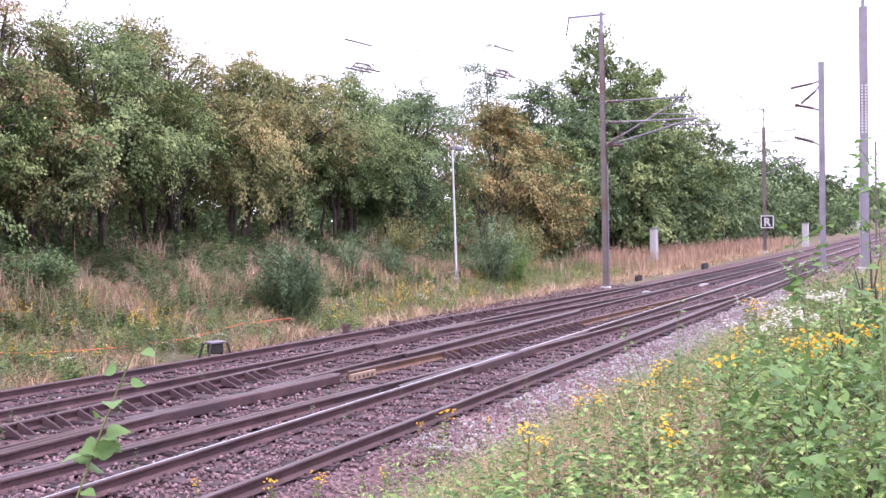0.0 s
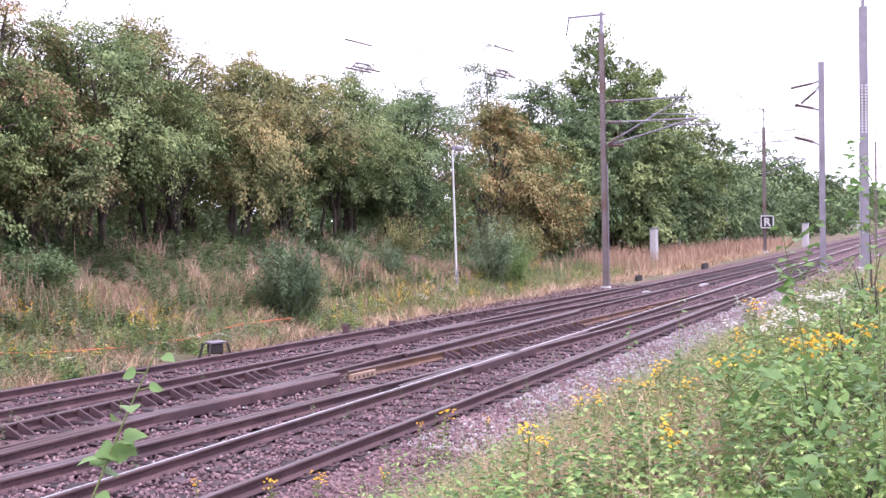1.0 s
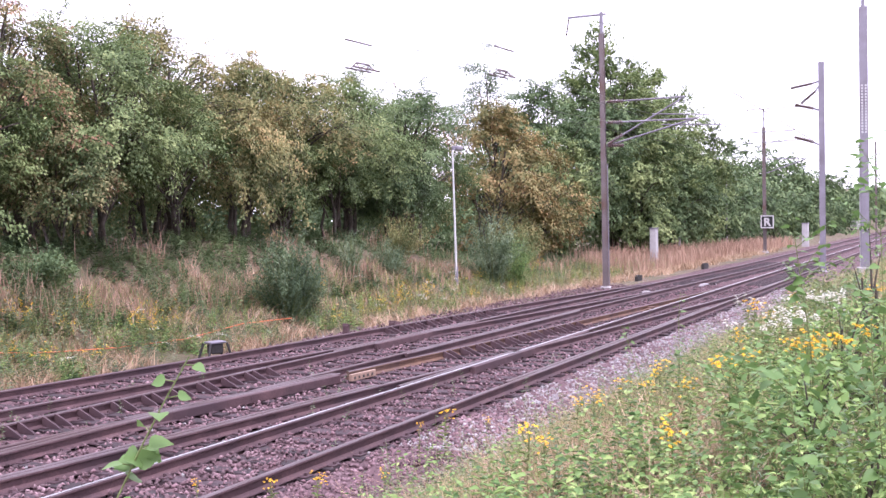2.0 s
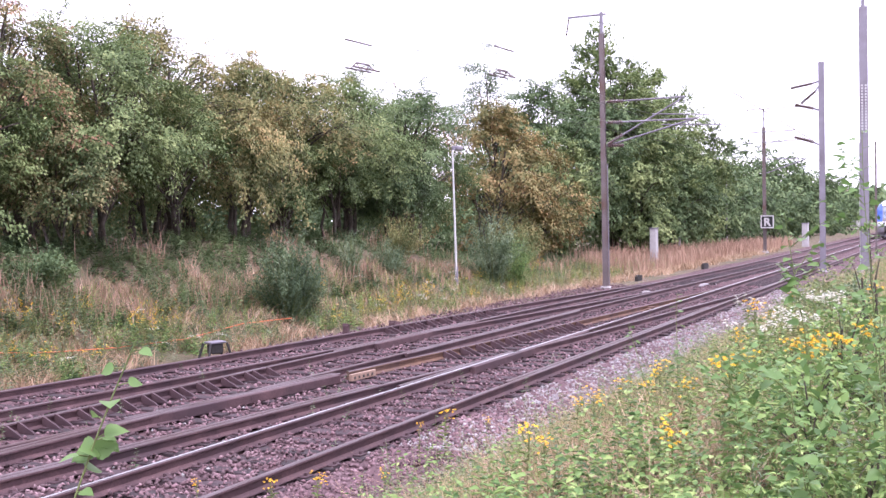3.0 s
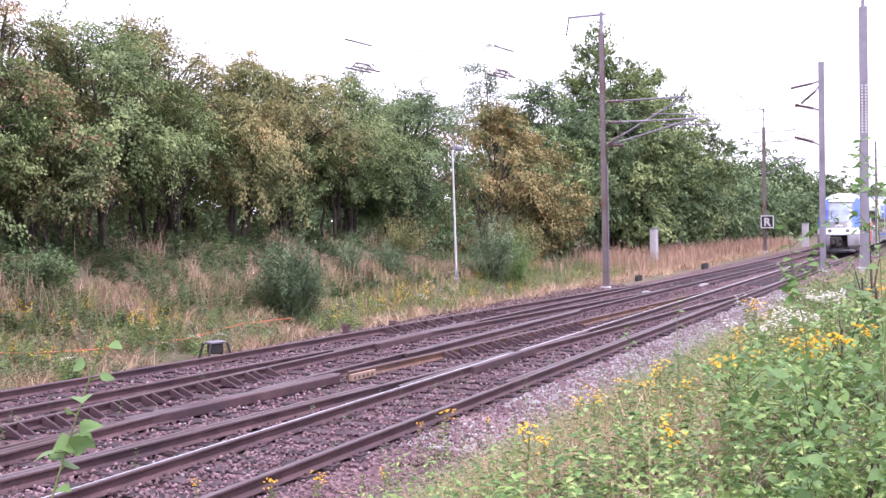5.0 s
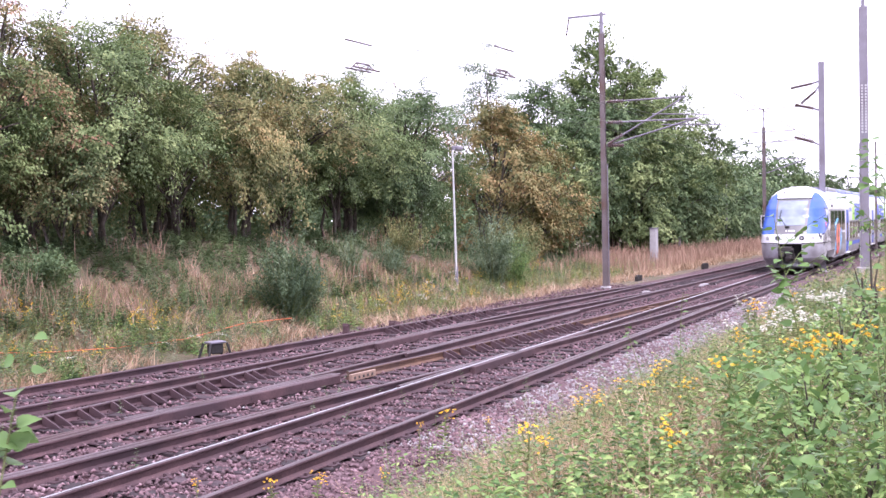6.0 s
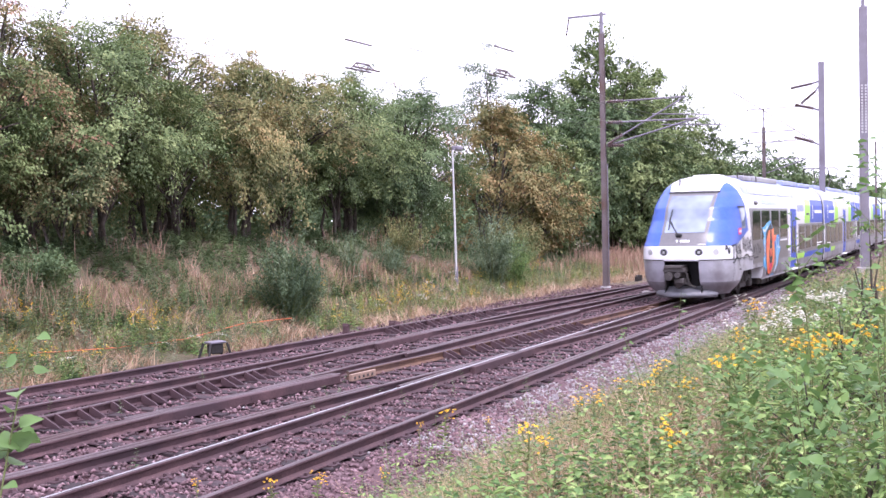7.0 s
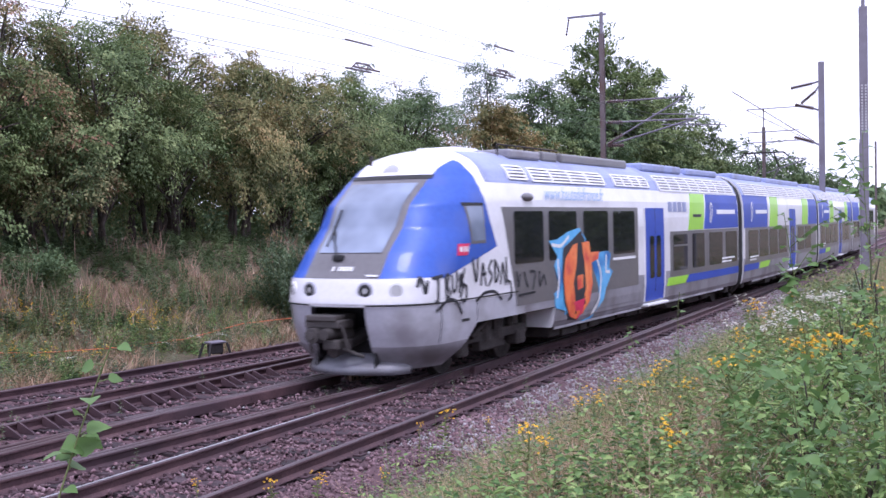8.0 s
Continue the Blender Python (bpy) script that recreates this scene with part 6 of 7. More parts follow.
    part("lamp_band", nose_patch(zrows(1.38, 1.785, 8, lambda z: -nose_u(z, s=0.88), lambda z: nose_u(z, s=0.88)), 40, 0.012, 0), T_WHITE, car, "white band across the nose that holds the lamps", True)
    for y, r, mt, nm in ((0.55, 0.115, T_LENS, "headlamp"), (1.03, 0.105, T_LENS, "marker_lamp")):
        for sd in (-1, 1):
            z = 1.6
            u = nose_u(z, y=y)
            p = nose_at(z, u)
            q = nose_at(z, u + 0.02)
            nn = Vector((-(q.y - p.y), q.x - p.x, 0)).normalized()
            if nn.x > 0:
                nn = -nn
            c = Vector((p.x, p.y * sd, z))
            nn = Vector((nn.x, nn.y * sd, 0))
            bm = bm_new()
            rod(bm, c - nn * 0.02, c + nn * 0.022, r + 0.025, seg=24)
            h = part(nm, bm, T_LETTER if y > 1 else T_SILVER, car, "round lamp in the nose band")
            bm = bm_new()
            rod(bm, c - nn * 0.02, c + nn * 0.03, r, r * 0.9, seg=24)
            part("lamp_lens", bm, mt if y > 1 else T_BLACK, h)
            bm = bm_new()
            rod(bm, c, c + nn * 0.034, r * 0.5, r * 0.4, seg=16)
            part("lamp_reflector", bm, T_LENS, h)
    # coupler pocket
    bm = bm_new()
    box(bm, (0.95, -0.9, 0.3), (1.05, 0.9, 1.5), 0.0)
    box(bm, (0.3, -0.62, 1.3), (1.0, 0.62, 1.38), 0.0)
    box(bm, (0.35, -0.6, 0.3), (1.0, -0.56, 1.34), 0.0)
    box(bm, (0.35, 0.56, 0.3), (1.0, 0.6, 1.34), 0.0)
    part("coupler_pocket", bm, T_BLACK, car, "dark opening round the coupler", False)
    bm = bm_new()
    box(bm, (-0.1, -0.1, 1.1), (0.5, 0.5, 1.2), 0.02)
    box(bm, (-0.06, -0.16, 0.98), (0.4, 0.54, 1.12), 0.03)
    rod(bm, (-0.16, 0.34, 0.86), (0.5, 0.34, 0.86), 0.13, 0.16, seg=16)
    rod(bm, (-0.2, 0.06, 0.9), (0.5, 0.06, 0.9), 0.09, 0.13, seg=14)
    rod(bm, (-0.19, 0.34, 0.86), (-0.15, 0.34, 0.86), 0.07, seg=14)
    box(bm, (-0.05, -0.12, 0.62), (0.4, 0.2, 0.8), 0.04)
    rod(bm, (0.1, 0.1, 0.6), (0.9, 0.02, 0.8), 0.13, seg=12)
    for a, b in (((0.0, -0.16, 1.05), (0.1, -0.26, 0.6)), ((-0.05, 0.48, 1.0), (0.1, 0.5, 0.55)), ((0.1, -0.05, 0.66), (0.3, -0.4, 0.5))):
        rod(bm, a, b, 0.028)
    part("coupler", bm, COUPLER, car, "grey-brown automatic coupler head")
    # snow plough: a rounded, sloping plate with a lip
    bm = bm_new()
    n = 48
    section = ((0.34, 0.6, 0.92, 0.17), (0.2, 0.64, 0.97, 0.2), (0.19, 0.64, 0.98, 0.28), (0.26, 0.62, 0.96, 0.35), (0.42, 0.56, 0.92, 0.44), (0.6, 0.5, 0.88, 0.52))
    rings = []
    for s0, deep, w, z in section:
        ring = []
        for i in range(n + 1):
            a = -math.pi / 2 + math.pi * i / n
            ring.append(bm.verts.new((s0 + deep * (1 - math.cos(a)), w * math.sin(a), z)))
        rings.append(ring)
    for p, q in zip(rings, rings[1:]):
        for i in range(n):
            bm.faces.new((p[i], p[i + 1], q[i + 1], q[i]))
    bmesh.ops.solidify(bm, geom=bm.faces[:], thickness=0.025)
    part("snow_plough", bm, T_SILVER, car, "rounded silver-grey plough plate above the rails", True)

    # wiper on the windscreen
    def on_screen(y, z, lift=0.05):
        p = nose_at(z, nose_u(z, y=abs(y)))
        return (p.x - lift * 0.85, y, z + lift * 0.5)
    for nm, pts, rr in (("windscreen_wiper", [(0.2, 2.16), (0.4, 2.4), (0.57, 2.64)], 0.014), ("wiper_blade", [(0.5, 2.3), (0.54, 2.6), (0.5, 2.92)], 0.016), ("wiper_arm", [(0.22, 2.2), (0.36, 2.36), (0.47, 2.55)], 0.01)):
        bm = bm_new()
        for a, b in zip(pts, pts[1:]):
            rod(bm, on_screen(*a), on_screen(*b), rr)
        part(nm, bm, T_BLACK, car, "black windscreen wiper")
    bm = bm_new()
    c = Vector(on_screen(0.14, 2.12, 0.03))
    box(bm, c - Vector((0.06, 0.1, 0.06)), c + Vector((0.06, 0.1, 0.05)), 0.03)
    part("wiper_base", bm, T_BLACK, car)
    # upright seams in the lower nose
    for sd in (1, -1):
        for sa, sb in ((1.05, 1.02), (2.3, 2.25)):
            part("panel_seam", nose_patch(zrows(0.68 if sa < 2 else 0.95, 1.34, 8, lambda z: nose_u(z, s=sa), lambda z: nose_u(z, s=sa + 0.02)), 1, 0.006, sd), T_BLACK, car)
        part("grab_recess", nose_patch(zrows(0.98, 1.03, 1, lambda z: nose_u(z, s=1.72), lambda z: nose_u(z, s=2.0)), 3, 0.012, sd), T_BLACK, car)
    for k in range(7):
        if k == 1:
            continue
        y = 0.17 - k * 0.062
        x = nose_at(1.93, abs(y)).x
        bm = bm_new()
        box(bm, (-0.005, -0.021, -0.045), (0.005, 0.021, 0.045), 0, Matrix.Translation((nose_at(1.94, nose_u(1.94, y=abs(y))).x - 0.012, y, 1.95)) @ pose(0, 0, 0, 0, 38))
        part("number_bar", bm, T_LETTER, car)
    bm = bm_new()
    box(bm, (-0.005, -0.15, -0.016), (0.005, 0.15, 0.016), 0, Matrix.Translation((nose_at(1.84, nose_u(1.84, y=0.55)).x - 0.015, -0.6, 1.845)) @ pose(0, 0, 0, 0, 30, -6))
    part("front_print", bm, T_LETTER, car)
    # badge on the flank
    u = nose_u(2.2, s=1.62)
    part("operator_badge", nose_patch(zrows(2.12, 2.32, 5, lambda z: nose_u(z, s=1.6 + 0.35 * (z - 2.12)), lambda z: nose_u(z, s=1.97 + 0.35 * (z - 2.12))), 6, 0.014, 1), T_RED, car, "small crimson badge", True)
    for a, b in ((1.7, 1.78), (1.82, 1.9), (1.94, 2.0)):
        part("badge_mark", nose_patch(zrows(2.18, 2.27, 2, lambda z: nose_u(z, s=a), lambda z: nose_u(z, s=b)), 2, 0.019, 1), T_LETTER, car)
    # dome disc and roof-edge lamp
    bm = bm_new()
    c = nose_at(3.62, 0.0)
    rod(bm, c + Vector((-0.02, 0, -0.01)), c + Vector((0.06, 0, -0.06)), 0.16, seg=20)
    part("dome_lamp", bm, T_LENS, car, "round lamp over the windscreen")
    bm = bm_new()
    box(bm, (3.5, -0.45, 4.0), (4.5, 0.45, 4.13), 0.05)
    part("roof_pod", bm, T_WHITE, car)
    rod_bm = bm_new()
    rod(rod_bm, (2.0, 0.5, 3.75), (2.05, 0.5, 3.92), 0.03)
    part("horn", rod_bm, T_DARK, car)
    # spray-painted scrawl on the flank
    scr = [[(0.55, 1.62), (0.62, 1.78), (0.66, 1.5), (0.72, 1.7)], [(0.8, 1.72), (1.05, 1.75)], [(0.93, 1.74), (0.9, 1.38), (0.84, 1.44)], [(1.12, 1.45), (1.1, 1.75), (1.24, 1.77), (1.13, 1.62), (1.26, 1.5), (1.1, 1.42)],
           [(1.3, 1.75), (1.32, 1.5), (1.44, 1.56), (1.46, 1.8)], [(1.52, 1.5), (1.64, 1.78), (1.5, 1.68), (1.68, 1.58), (1.55, 1.44)], [(1.72, 1.82), (1.62, 1.62), (1.8, 1.58), (1.74, 1.36), (1.6, 1.42)],
           [(0.86, 1.3), (1.1, 1.42), (1.3, 1.44), (1.5, 1.36), (1.62, 1.22)], [(2.0, 1.95), (2.12, 1.56), (2.2, 1.95)], [(2.28, 1.56), (2.36, 1.92), (2.46, 1.54)], [(2.28, 1.7), (2.48, 1.72)],
           [(2.7, 1.9), (2.54, 1.78), (2.72, 1.68), (2.55, 1.54)], [(2.8, 1.9), (2.8, 1.54), (2.98, 1.72), (2.8, 1.9)], [(3.0, 1.54), (3.1, 1.9), (3.2, 1.52)], [(3.24, 1.92), (3.26, 1.56), (3.4, 1.58), (3.46, 1.36), (3.3, 1.3)],
           [(2.1, 1.36), (2.4, 1.46), (2.8, 1.46), (3.05, 1.32)]]
    for q in [[(a * 1.08 - 0.02, 1.64 + (b - 1.62) * 1.3) for a, b in w] for w in scr]:
        part("scrawl", stroke(q, 0.055, 0.016, True), T_INK, car, "black spray-painted scrawl")


def graffiti(car):
    """A large spray-painted piece: sky-blue outline, orange swirl, black gaps."""
    m = lambda p: [(5.43 + (a - 4.95) * 1.08, b) for a, b in p]

    def blob(pts, material, lift, name="spray_piece", label=""):
        pts = m(pts)
        bm = bm_new()
        f = bm.faces.new([bm.verts.new((s, -(half_width(z) + lift), z)) for s, z in pts])
        e = bmesh.ops.extrude_face_region(bm, geom=[f])
        for v in e["geom"]:
            if isinstance(v, bmesh.types.BMVert):
                v.co.y += lift * 0.8
        bmesh.ops.triangulate(bm, faces=bm.faces[:])
        part(name, bm, material, car, label)
    blob([(4.95, 2.28), (5.35, 2.3), (5.9, 2.45), (6.45, 2.52), (6.75, 2.3), (6.95, 2.0), (7.1, 1.95), (8.0, 1.98), (8.2, 1.9), (8.05, 1.6), (8.3, 1.5), (7.9, 1.15), (7.75, 0.88), (7.2, 0.52), (6.4, 0.45), (5.7, 0.46), (5.75, 0.8), (5.25, 0.9), (5.2, 1.2), (5.45, 1.3), (5.2, 1.75), (5.35, 1.95)], T_CYAN, 0.02, "spray_outline", "sky-blue sprayed outline")
    blob([(5.6, 2.1), (6.0, 2.25), (6.5, 2.45), (6.85, 2.15), (6.9, 1.2), (6.75, 0.88), (6.4, 0.55), (5.95, 0.6), (5.65, 1.0), (5.55, 1.5)], T_INK, 0.024, "spray_shadow", "black sprayed shadow")
    blob([(5.72, 1.9), (6.1, 2.16), (6.32, 2.2), (6.28, 1.8), (6.1, 1.35), (6.2, 0.95), (6.5, 0.72), (6.3, 0.58), (5.98, 0.66), (5.7, 1.02), (5.62, 1.5)], T_ORANGE, 0.028, "spray_fill", "orange sprayed letter")
    blob([(6.55, 2.2), (6.95, 2.22), (7.0, 1.98), (7.5, 1.98), (7.42, 1.82), (7.05, 1.75), (7.1, 1.3), (6.95, 0.92), (6.6, 0.66), (6.5, 0.74), (6.75, 1.2), (6.7, 1.7)], T_ORANGE, 0.028, "spray_fill")
    blob([(6.3, 1.5), (6.6, 1.52), (6.6, 1.24), (6.32, 1.2)], T_ORANGE, 0.027, "spray_fill")
    blob([(6.12, 0.95), (6.7, 1.0), (6.6, 0.7), (6.35, 0.56)], T_RED, 0.03, "spray_fill")
    for q in ([(5.05, 2.2), (5.5, 2.15), (5.9, 2.35)], [(5.35, 1.9), (5.4, 1.5), (5.3, 1.1)], [(7.3, 1.9), (7.6, 1.5), (7.5, 0.9), (7.1, 0.6)], [(7.9, 1.9), (7.85, 1.5), (8.1, 1.5)]):
        part("spray_highlight", stroke(m(q), 0.07, 0.026), T_LETTER, car)
    for q in ([(3.55, 1.75), (3.6, 1.4), (3.7, 1.7)], [(3.85, 1.72), (4.0, 1.4)], [(4.1, 1.72), (4.35, 1.7), (4.2, 1.35)], [(4.5, 1.7), (4.5, 1.35), (4.7, 1.65), (4.8, 1.4)], [(3.6, 1.28), (4.3, 1.3)]):
        part("scrawl", stroke(m(q), 0.05, 0.02), T_INK, car)


def end_car(train_ob, s_off=0.0, facing=True):
    """The leading motor car."""
    car = car_shell(5.75, 20.55, train_ob, "end_car", "white and blue motor car with grey roof", [T_WHITE, T_ROOF, T_GREY])
    nose(car)
    graffiti(car)
    part("window_band", side_skin([(3.95, 1.08), (10.85, 1.08), (10.85, 2.96), (3.35, 2.96)], 0.006, 10), T_BAND, car, "dark grey band that holds the windows")
    window_row([(3.85, 5.2), (5.47, 6.93), (7.32, 8.8), (9.14, 10.6)], 1.88, 2.88, car)
    part("waist_panel", side_skin([(5.76, 0.54), (11.28, 0.54), (11.28, 1.07), (5.76, 1.07)], 0.005, 3), T_GREY, car, "silver grey sill panel")
    part("notice_panel", side_skin([(10.9, 2.5), (11.25, 2.5), (11.25, 2.93), (10.9, 2.93)], 0.01, 2), T_LETTER, car)
    door(11.42, 1.45, car)
    part("window_band", side_skin([(13.4, 1.12), (20.5, 1.12), (20.5, 2.33), (13.4, 2.33)], 0.006, 8), T_BAND, car)
    window_row([(13.66, 14.94), (15.42, 16.61), (17.14, 18.58), (18.97, 20.3)], 1.28, 2.24, car)
    part("window_bar", side_skin([(13.66, 1.92), (14.94, 1.92), (14.94, 1.97), (13.66, 1.97)], 0.02, 1), T_BAND, car)
    part("blue_panel", side_skin([(16.6, 2.35), (20.5, 2.35), (20.5, 3.36), (16.95, 3.36)], 0.006, 8), T_DEEPBLUE, car, "blue livery panel")
    part("green_panel", side_skin([(15.05, 2.35), (16.5, 2.35), (16.8, 3.36), (15.4, 3.36)], 0.009, 8), T_GREEN, car, "lime green slanted panel")
    part("green_slot", side_skin([(15.5, 2.7), (16.3, 2.7), (16.33, 2.78), (15.53, 2.78)], 0.014, 1), T_INK, car)
    part("green_panel", side_skin([(13.12, 0.9), (14.7, 0.9), (15.05, 1.11), (13.25, 1.11)], 0.009, 2), T_GREEN, car)
    part("blue_stripe", side_skin([(14.85, 0.9), (20.5, 0.9), (20.5, 1.11), (15.15, 1.11)], 0.006, 2), T_DEEPBLUE, car)
    map_logo(17.2, 2.62, 0.5, car)
    bars(18.0, 2.78, 1, 2.1, 0.13, car)
    bars(18.5, 1.4, 2, 1.5, 0.05, car)
    bars(9.1, 1.74, 1, 1.5, 0.06, car, 0.02)
    for i in range(4):
        part("notice_panel", side_skin([(13.3 + i * 0.42, 2.85), (13.63 + i * 0.42, 2.85), (13.63 + i * 0.42, 3.12), (13.3 + i * 0.42, 3.12)], 0.008, 2), T_ROOF, car)
    words("www.hautsdefrance.fr", 0.4, 5.27, 3.1, T_PALEBLUE, car, 0.03, "web_lettering", sx=0.92)
    bm = bm_new()
    bmesh.ops.create_uvsphere(bm, u_segments=16, v_segments=8, radius=1)
    for v in bm.verts:
        v.co = Vector((4.52 + v.co.x * 0.26, -1.45 + v.co.y * 0.08, 3.15 + v.co.z * 0.085))
    part("side_camera_pod", bm, T_BAND, car, "", True)
    grille(3.9, 4.7, 3.5, 3.76, car, 4, 1)
    grille(4.95, 8.9, 3.48, 3.74, car, 4, 4)
    grille(9.6, 12.0, 3.48, 3.74, car, 4, 4)
    grille(12.8, 20.2, 3.42, 3.8, car, 5, 8)
    for a, b, h in ((4.7, 6.2, 0.1), (6.4, 7.2, 0.13), (7.4, 11.6, 0.13), (12.6, 16, 0.12), (16.5, 19.8, 0.1)):
        bm = bm_new()
        box(bm, (a, -0.95 if h > 0.12 else -1.0, 3.93), (b, 0.95, 4.02 + h), 0.05)
        part("roof_equipment", bm, T_BAND if a in (6.4, 7.4) else (T_GREY if a < 7 else T_ROOF), car, "roof-mounted equipment box")
    for k in range(7):
        bm = bm_new()
        rod(bm, (4.4 + k * 0.42, -0.88, 3.98), (4.4 + k * 0.42, -0.88, 4.2), 0.02)
        rod(bm, (4.4 + k * 0.42, -0.88, 4.2), (4.82 + k * 0.42, -0.88, 4.2), 0.015)
        part("roof_rail", bm, T_DARK, car)
    skirt(5.9, 19.0, car)
    underframe(6.0, 18.6, car, 3)
    bogie(3.4, car)
    return car


def inner_car(train_ob, a, b, seed, first):
    car = car_shell(a, b, train_ob, "inner_car", "white, blue and green trailer car", [T_WHITE, T_ROOF, T_GREY])
    mid = a + 8.6
    part("window_band", side_skin([(a + 0.3, 1.1), (b - 0.3, 1.1), (b - 0.3, 2.31), (a + 0.3, 2.31)], 0.006, 8), T_BAND, car)
    door(mid, 1.45, car)
    window_row([(a + 0.8 + 1.85 * i, a + 2.35 + 1.85 * i) for i in range(4)], 1.28, 2.22, car)
    window_row([(mid + 2.0 + 1.85 * i, mid + 3.55 + 1.85 * i) for i in range(int((b - mid - 2.6) // 1.85))], 1.28, 2.22, car)
    part("blue_panel", side_skin([(a + 0.1, 2.3), (a + 4.1, 2.3), (a + 4.3, 3.4), (a + 0.1, 3.4)], 0.006, 8), T_DEEPBLUE, car, "blue livery panel")
    part("green_panel", side_skin([(a + 4.5, 2.3), (a + 6.0, 2.3), (a + 6.3, 3.4), (a + 4.85, 3.4)], 0.009, 8), T_GREEN, car, "lime green slanted panel")
    part("green_panel", side_skin([(mid + 3.1, 2.3), (mid + 4.5, 2.3), (mid + 4.8, 3.4), (mid + 3.4, 3.4)], 0.009, 8), T_GREEN, car)
    part("blue_panel", side_skin([(mid + 4.7, 2.3), (b - 0.1, 2.3), (b - 0.1, 3.4), (mid + 5.0, 3.4)], 0.006, 8), T_DEEPBLUE, car)
    part("green_panel", side_skin([(a + 2.6, 0.88), (a + 4.2, 0.88), (a + 4.6, 1.09), (a + 2.8, 1.09)], 0.009, 2), T_GREEN, car)
    part("blue_stripe", side_skin([(a + 0.1, 0.88), (a + 2.5, 0.88), (a + 2.5, 1.09), (a + 0.1, 1.09)], 0.006, 2), T_DEEPBLUE, car)
    map_logo(a + 1.2, 2.62, 0.55, car)
    bars(a + 2.0, 2.78, 1, 2.0, 0.13, car)
    bars(a + 1.0, 1.3, 2, 1.4, 0.05, car)
    grille(a + 0.5, b - 0.5, 3.42, 3.8, car, 5, 7)
    for p, q in ((a + 1, a + 6), (a + 7, b - 1.5)):
        bm = bm_new()
        box(bm, (p, -0.9, 3.95), (q, 0.9, 4.16), 0.05)
        part("roof_equipment", bm, T_ROOF, car)
    if first:
        bm = bm_new()
        c = b - 4.2
        for y in (-0.45, 0.45):
            rod(bm, (c - 0.8, y, 4.18), (c + 0.9, y * 0.9, 4.75), 0.035)
            rod(bm, (c + 0.9, y * 0.9, 4.75), (c - 0.2, y * 0.9, 5.35), 0.03)
            rod(bm, (c - 0.5, y, 4.05), (c - 0.5, y, 4.25), 0.08)
            rod(bm, (c + 0.5, y, 4.05), (c + 0.5, y, 4.25), 0.08)
        for dx in (-0.35, -0.05):
            rod(bm, (c + dx, -0.8, 5.38), (c + dx, 0.8, 5.38), 0.025)
            rod(bm, (c + dx, -0.8, 5.38), (c + dx, -1.0, 5.2), 0.02)
            rod(bm, (c + dx, 0.8, 5.38), (c + dx, 1.0, 5.2), 0.02)
        box(bm, (c - 1.0, -0.6, 4.14), (c + 1.0, 0.6, 4.2), 0.02)
        part("pantograph", bm, T_DARK, car, "folding pantograph on the roof")
    skirt(a + 1.8, b - 1.8, car)
    underframe(a + 2, b - 2, car, seed)
    return car


def gangway(s, train_ob):
    bm = bm_new()
    for k in range(5):
        x = s - 0.26 + k * 0.13
        ring = [(-w + 0.02, z) for z, w in PROFILE] + [(w - 0.02, z) for z, w in PROFILE[-2::-1]]
        d = 0.0 if k % 2 == 0 else 0.05
        a = [bm.verts.new((x - 0.065, y * (1 - d), z - 0.02)) for y, z in ring]
        b = [bm.verts.new((x + 0.065, y * (1 - 0.05 + d), z - 0.02)) for y, z in ring]
        for j in range(len(ring)):
            bm.faces.new((a[j], a[(j + 1) % len(ring)], b[(j + 1) % len(ring)], b[j]))
    part("gangway_bellows", bm, T_BLACK, train_ob, "black bellows between the cars")


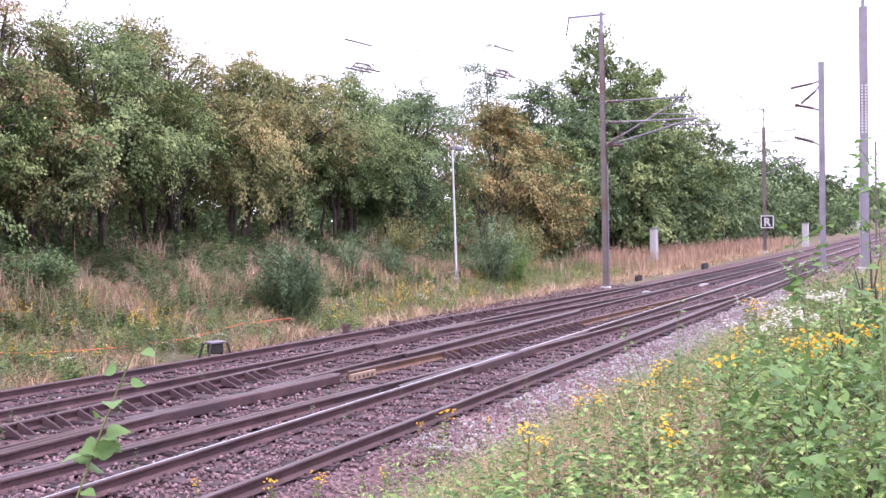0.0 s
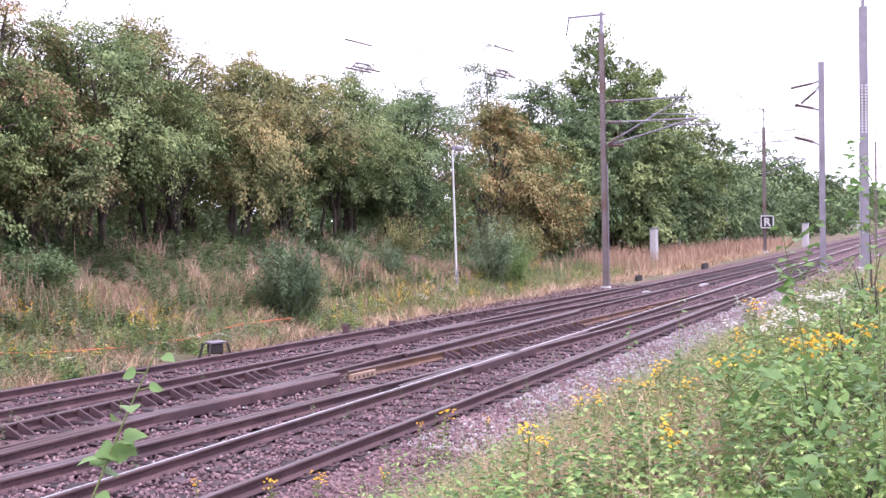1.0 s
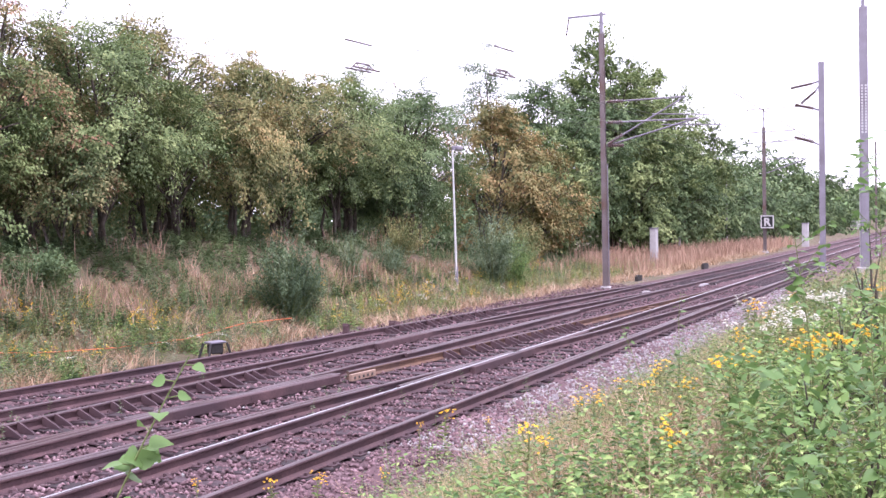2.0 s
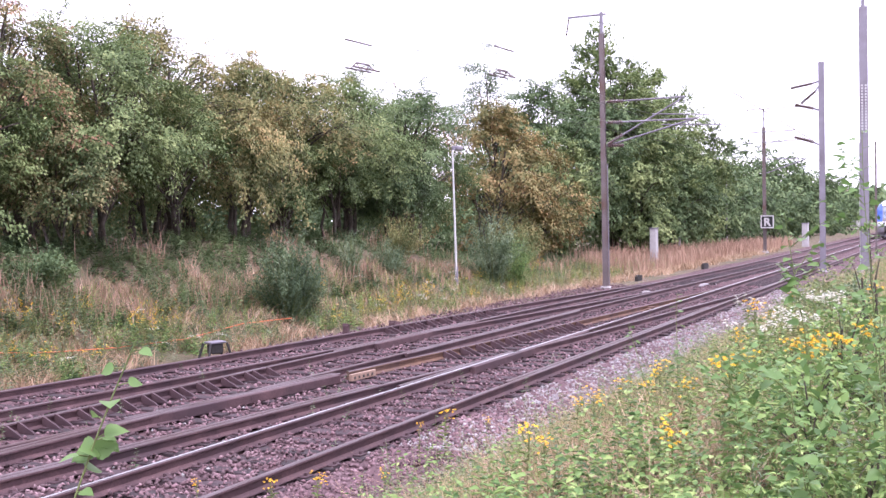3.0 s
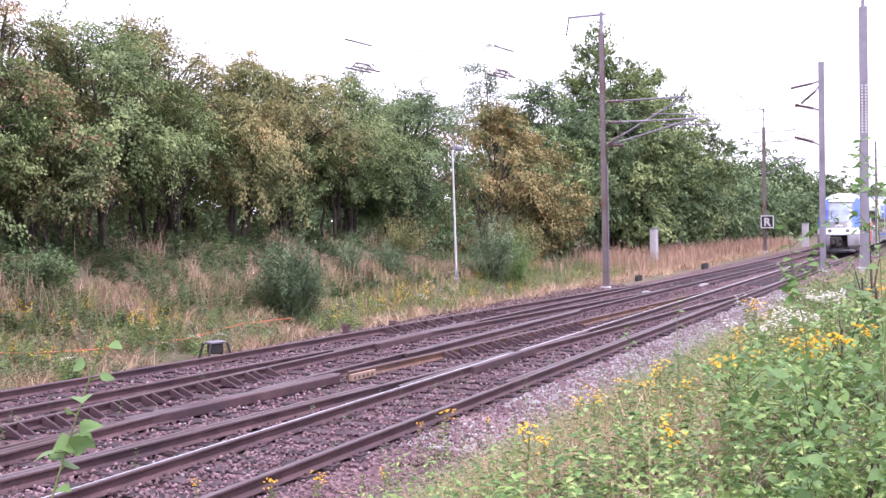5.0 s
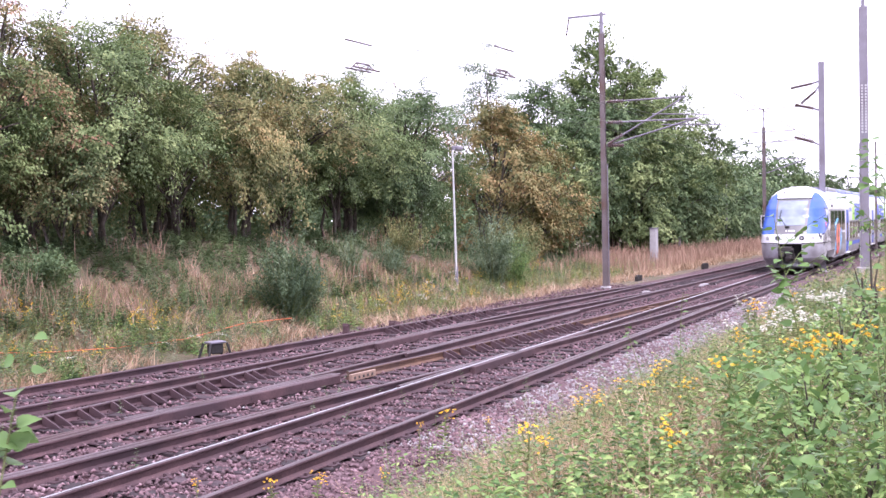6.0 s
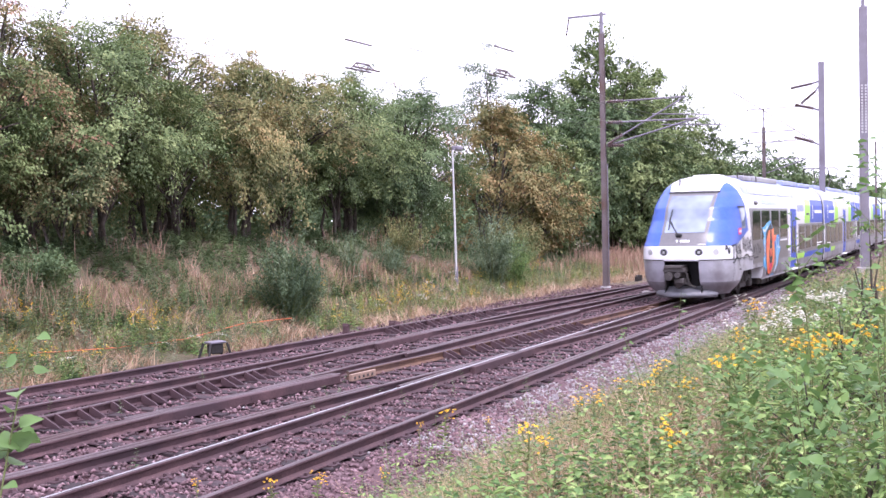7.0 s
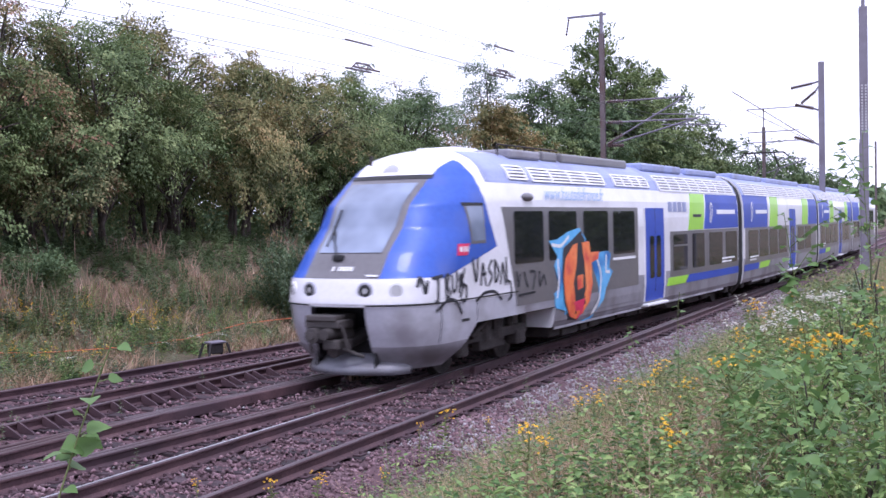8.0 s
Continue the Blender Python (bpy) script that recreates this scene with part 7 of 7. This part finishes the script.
def rear_car(train_ob, a, b):
    car = car_shell(a, b, train_ob, "end_car", "white and blue motor car with grey roof", [T_WHITE, T_ROOF, T_GREY])
    part("window_band", side_skin([(a + 0.3, 0.98), (a + 8, 0.98), (a + 8, 2.28), (a + 0.3, 2.28)], 0.006, 8), T_BAND, car)
    window_row([(a + 0.8 + 1.85 * i, a + 2.35 + 1.85 * i) for i in range(4)], 1.28, 2.22, car)
    part("window_band", side_skin([(a + 10.3, 1.03), (b - 4, 1.03), (b - 4, 2.98), (a + 10.3, 2.98)], 0.006, 8), T_BAND, car)
    window_row([(a + 10.6 + 1.7 * i, a + 12.0 + 1.7 * i) for i in range(3)], 1.86, 2.9, car)
    door(a + 8.4, 1.45, car)
    part("blue_panel", side_skin([(a + 0.1, 2.3), (a + 4.1, 2.3), (a + 4.3, 3.4), (a + 0.1, 3.4)], 0.006, 8), T_DEEPBLUE, car)
    part("green_panel", side_skin([(a + 4.5, 2.3), (a + 6.0, 2.3), (a + 6.3, 3.4), (a + 4.85, 3.4)], 0.009, 8), T_GREEN, car)
    grille(a + 0.5, a + 9, 3.48, 3.86, car, 5, 8)
    skirt(a + 1.8, b - 2, car)
    underframe(a + 2, b - 2, car, 9)
    return car


train = empty("train", pose(0, 0, 0), "blue, white and green regional train with colourful sprayed graffiti", "train")
CARS = [end_car(train), inner_car(train, 21.15, 37.0, 5, True), inner_car(train, 37.6, 53.4, 7, False), rear_car(train, 54.0, 74.0)]
BOGIES = (3.4, 20.85, 37.3, 53.7, 71.0)
for g_s, owner in zip(BOGIES[1:4], CARS[1:]):
    gangway(g_s, owner)
for c_s, owner in zip(BOGIES, CARS[:1] + CARS[1:] + CARS[3:]):
    if c_s > 4:
        bogie(c_s, owner)
    for d_s in (-1.2, 1.2):
        wheelset(c_s + d_s, owner)


# ---- what moves ----
def crossover_y(x):
    """The middle of the crossover track, which leaves the near track 46 m away."""
    d = max(0.0, 46.1 - x)
    d = d * d / 12 if d < 6 else d - 3
    return 7.678 + 0.0631 * d


def car_pose(nose_x, k):
    """Where car k stands when the nose is at nose_x: its two bogies are on the track."""
    sa, sb = BOGIES[k], BOGIES[k + 1]
    xa, xb = nose_x + sa, nose_x + sb
    ya, yb = crossover_y(xa), crossover_y(xb)
    a = math.atan2(yb - ya, xb - xa)
    return Matrix.Translation((xa, ya, 0)) @ Matrix.Rotation(a, 4, "Z") @ Matrix.Translation((-sa, 0, 0))


def motions():
    def nose_at_time(t):
        """How far off the nose is: the train brakes gently as it comes."""
        q = 8 - t
        near = min(q, 5.0)
        return 15.4 + 18.0 * near + 0.5 * near**2 + 0.08 * near**3 + 29.0 * (q - near)

    times = [i * 0.25 for i in range(33)]
    lead = [(t, car_pose(nose_at_time(t), 0)) for t in times]
    walk(train, lead)
    for k in (1, 2, 3):
        walk(CARS[k], [(t, m.inverted() @ car_pose(nose_at_time(t), k)) for t, m in lead])
    for ob, s in WHEELS:
        walk(ob, [(i / FPS, pose(s, 0, 0.42, 0, -84.0 * i, 0)) for i in range(8 * FPS + 1)])
    sway()


motions()
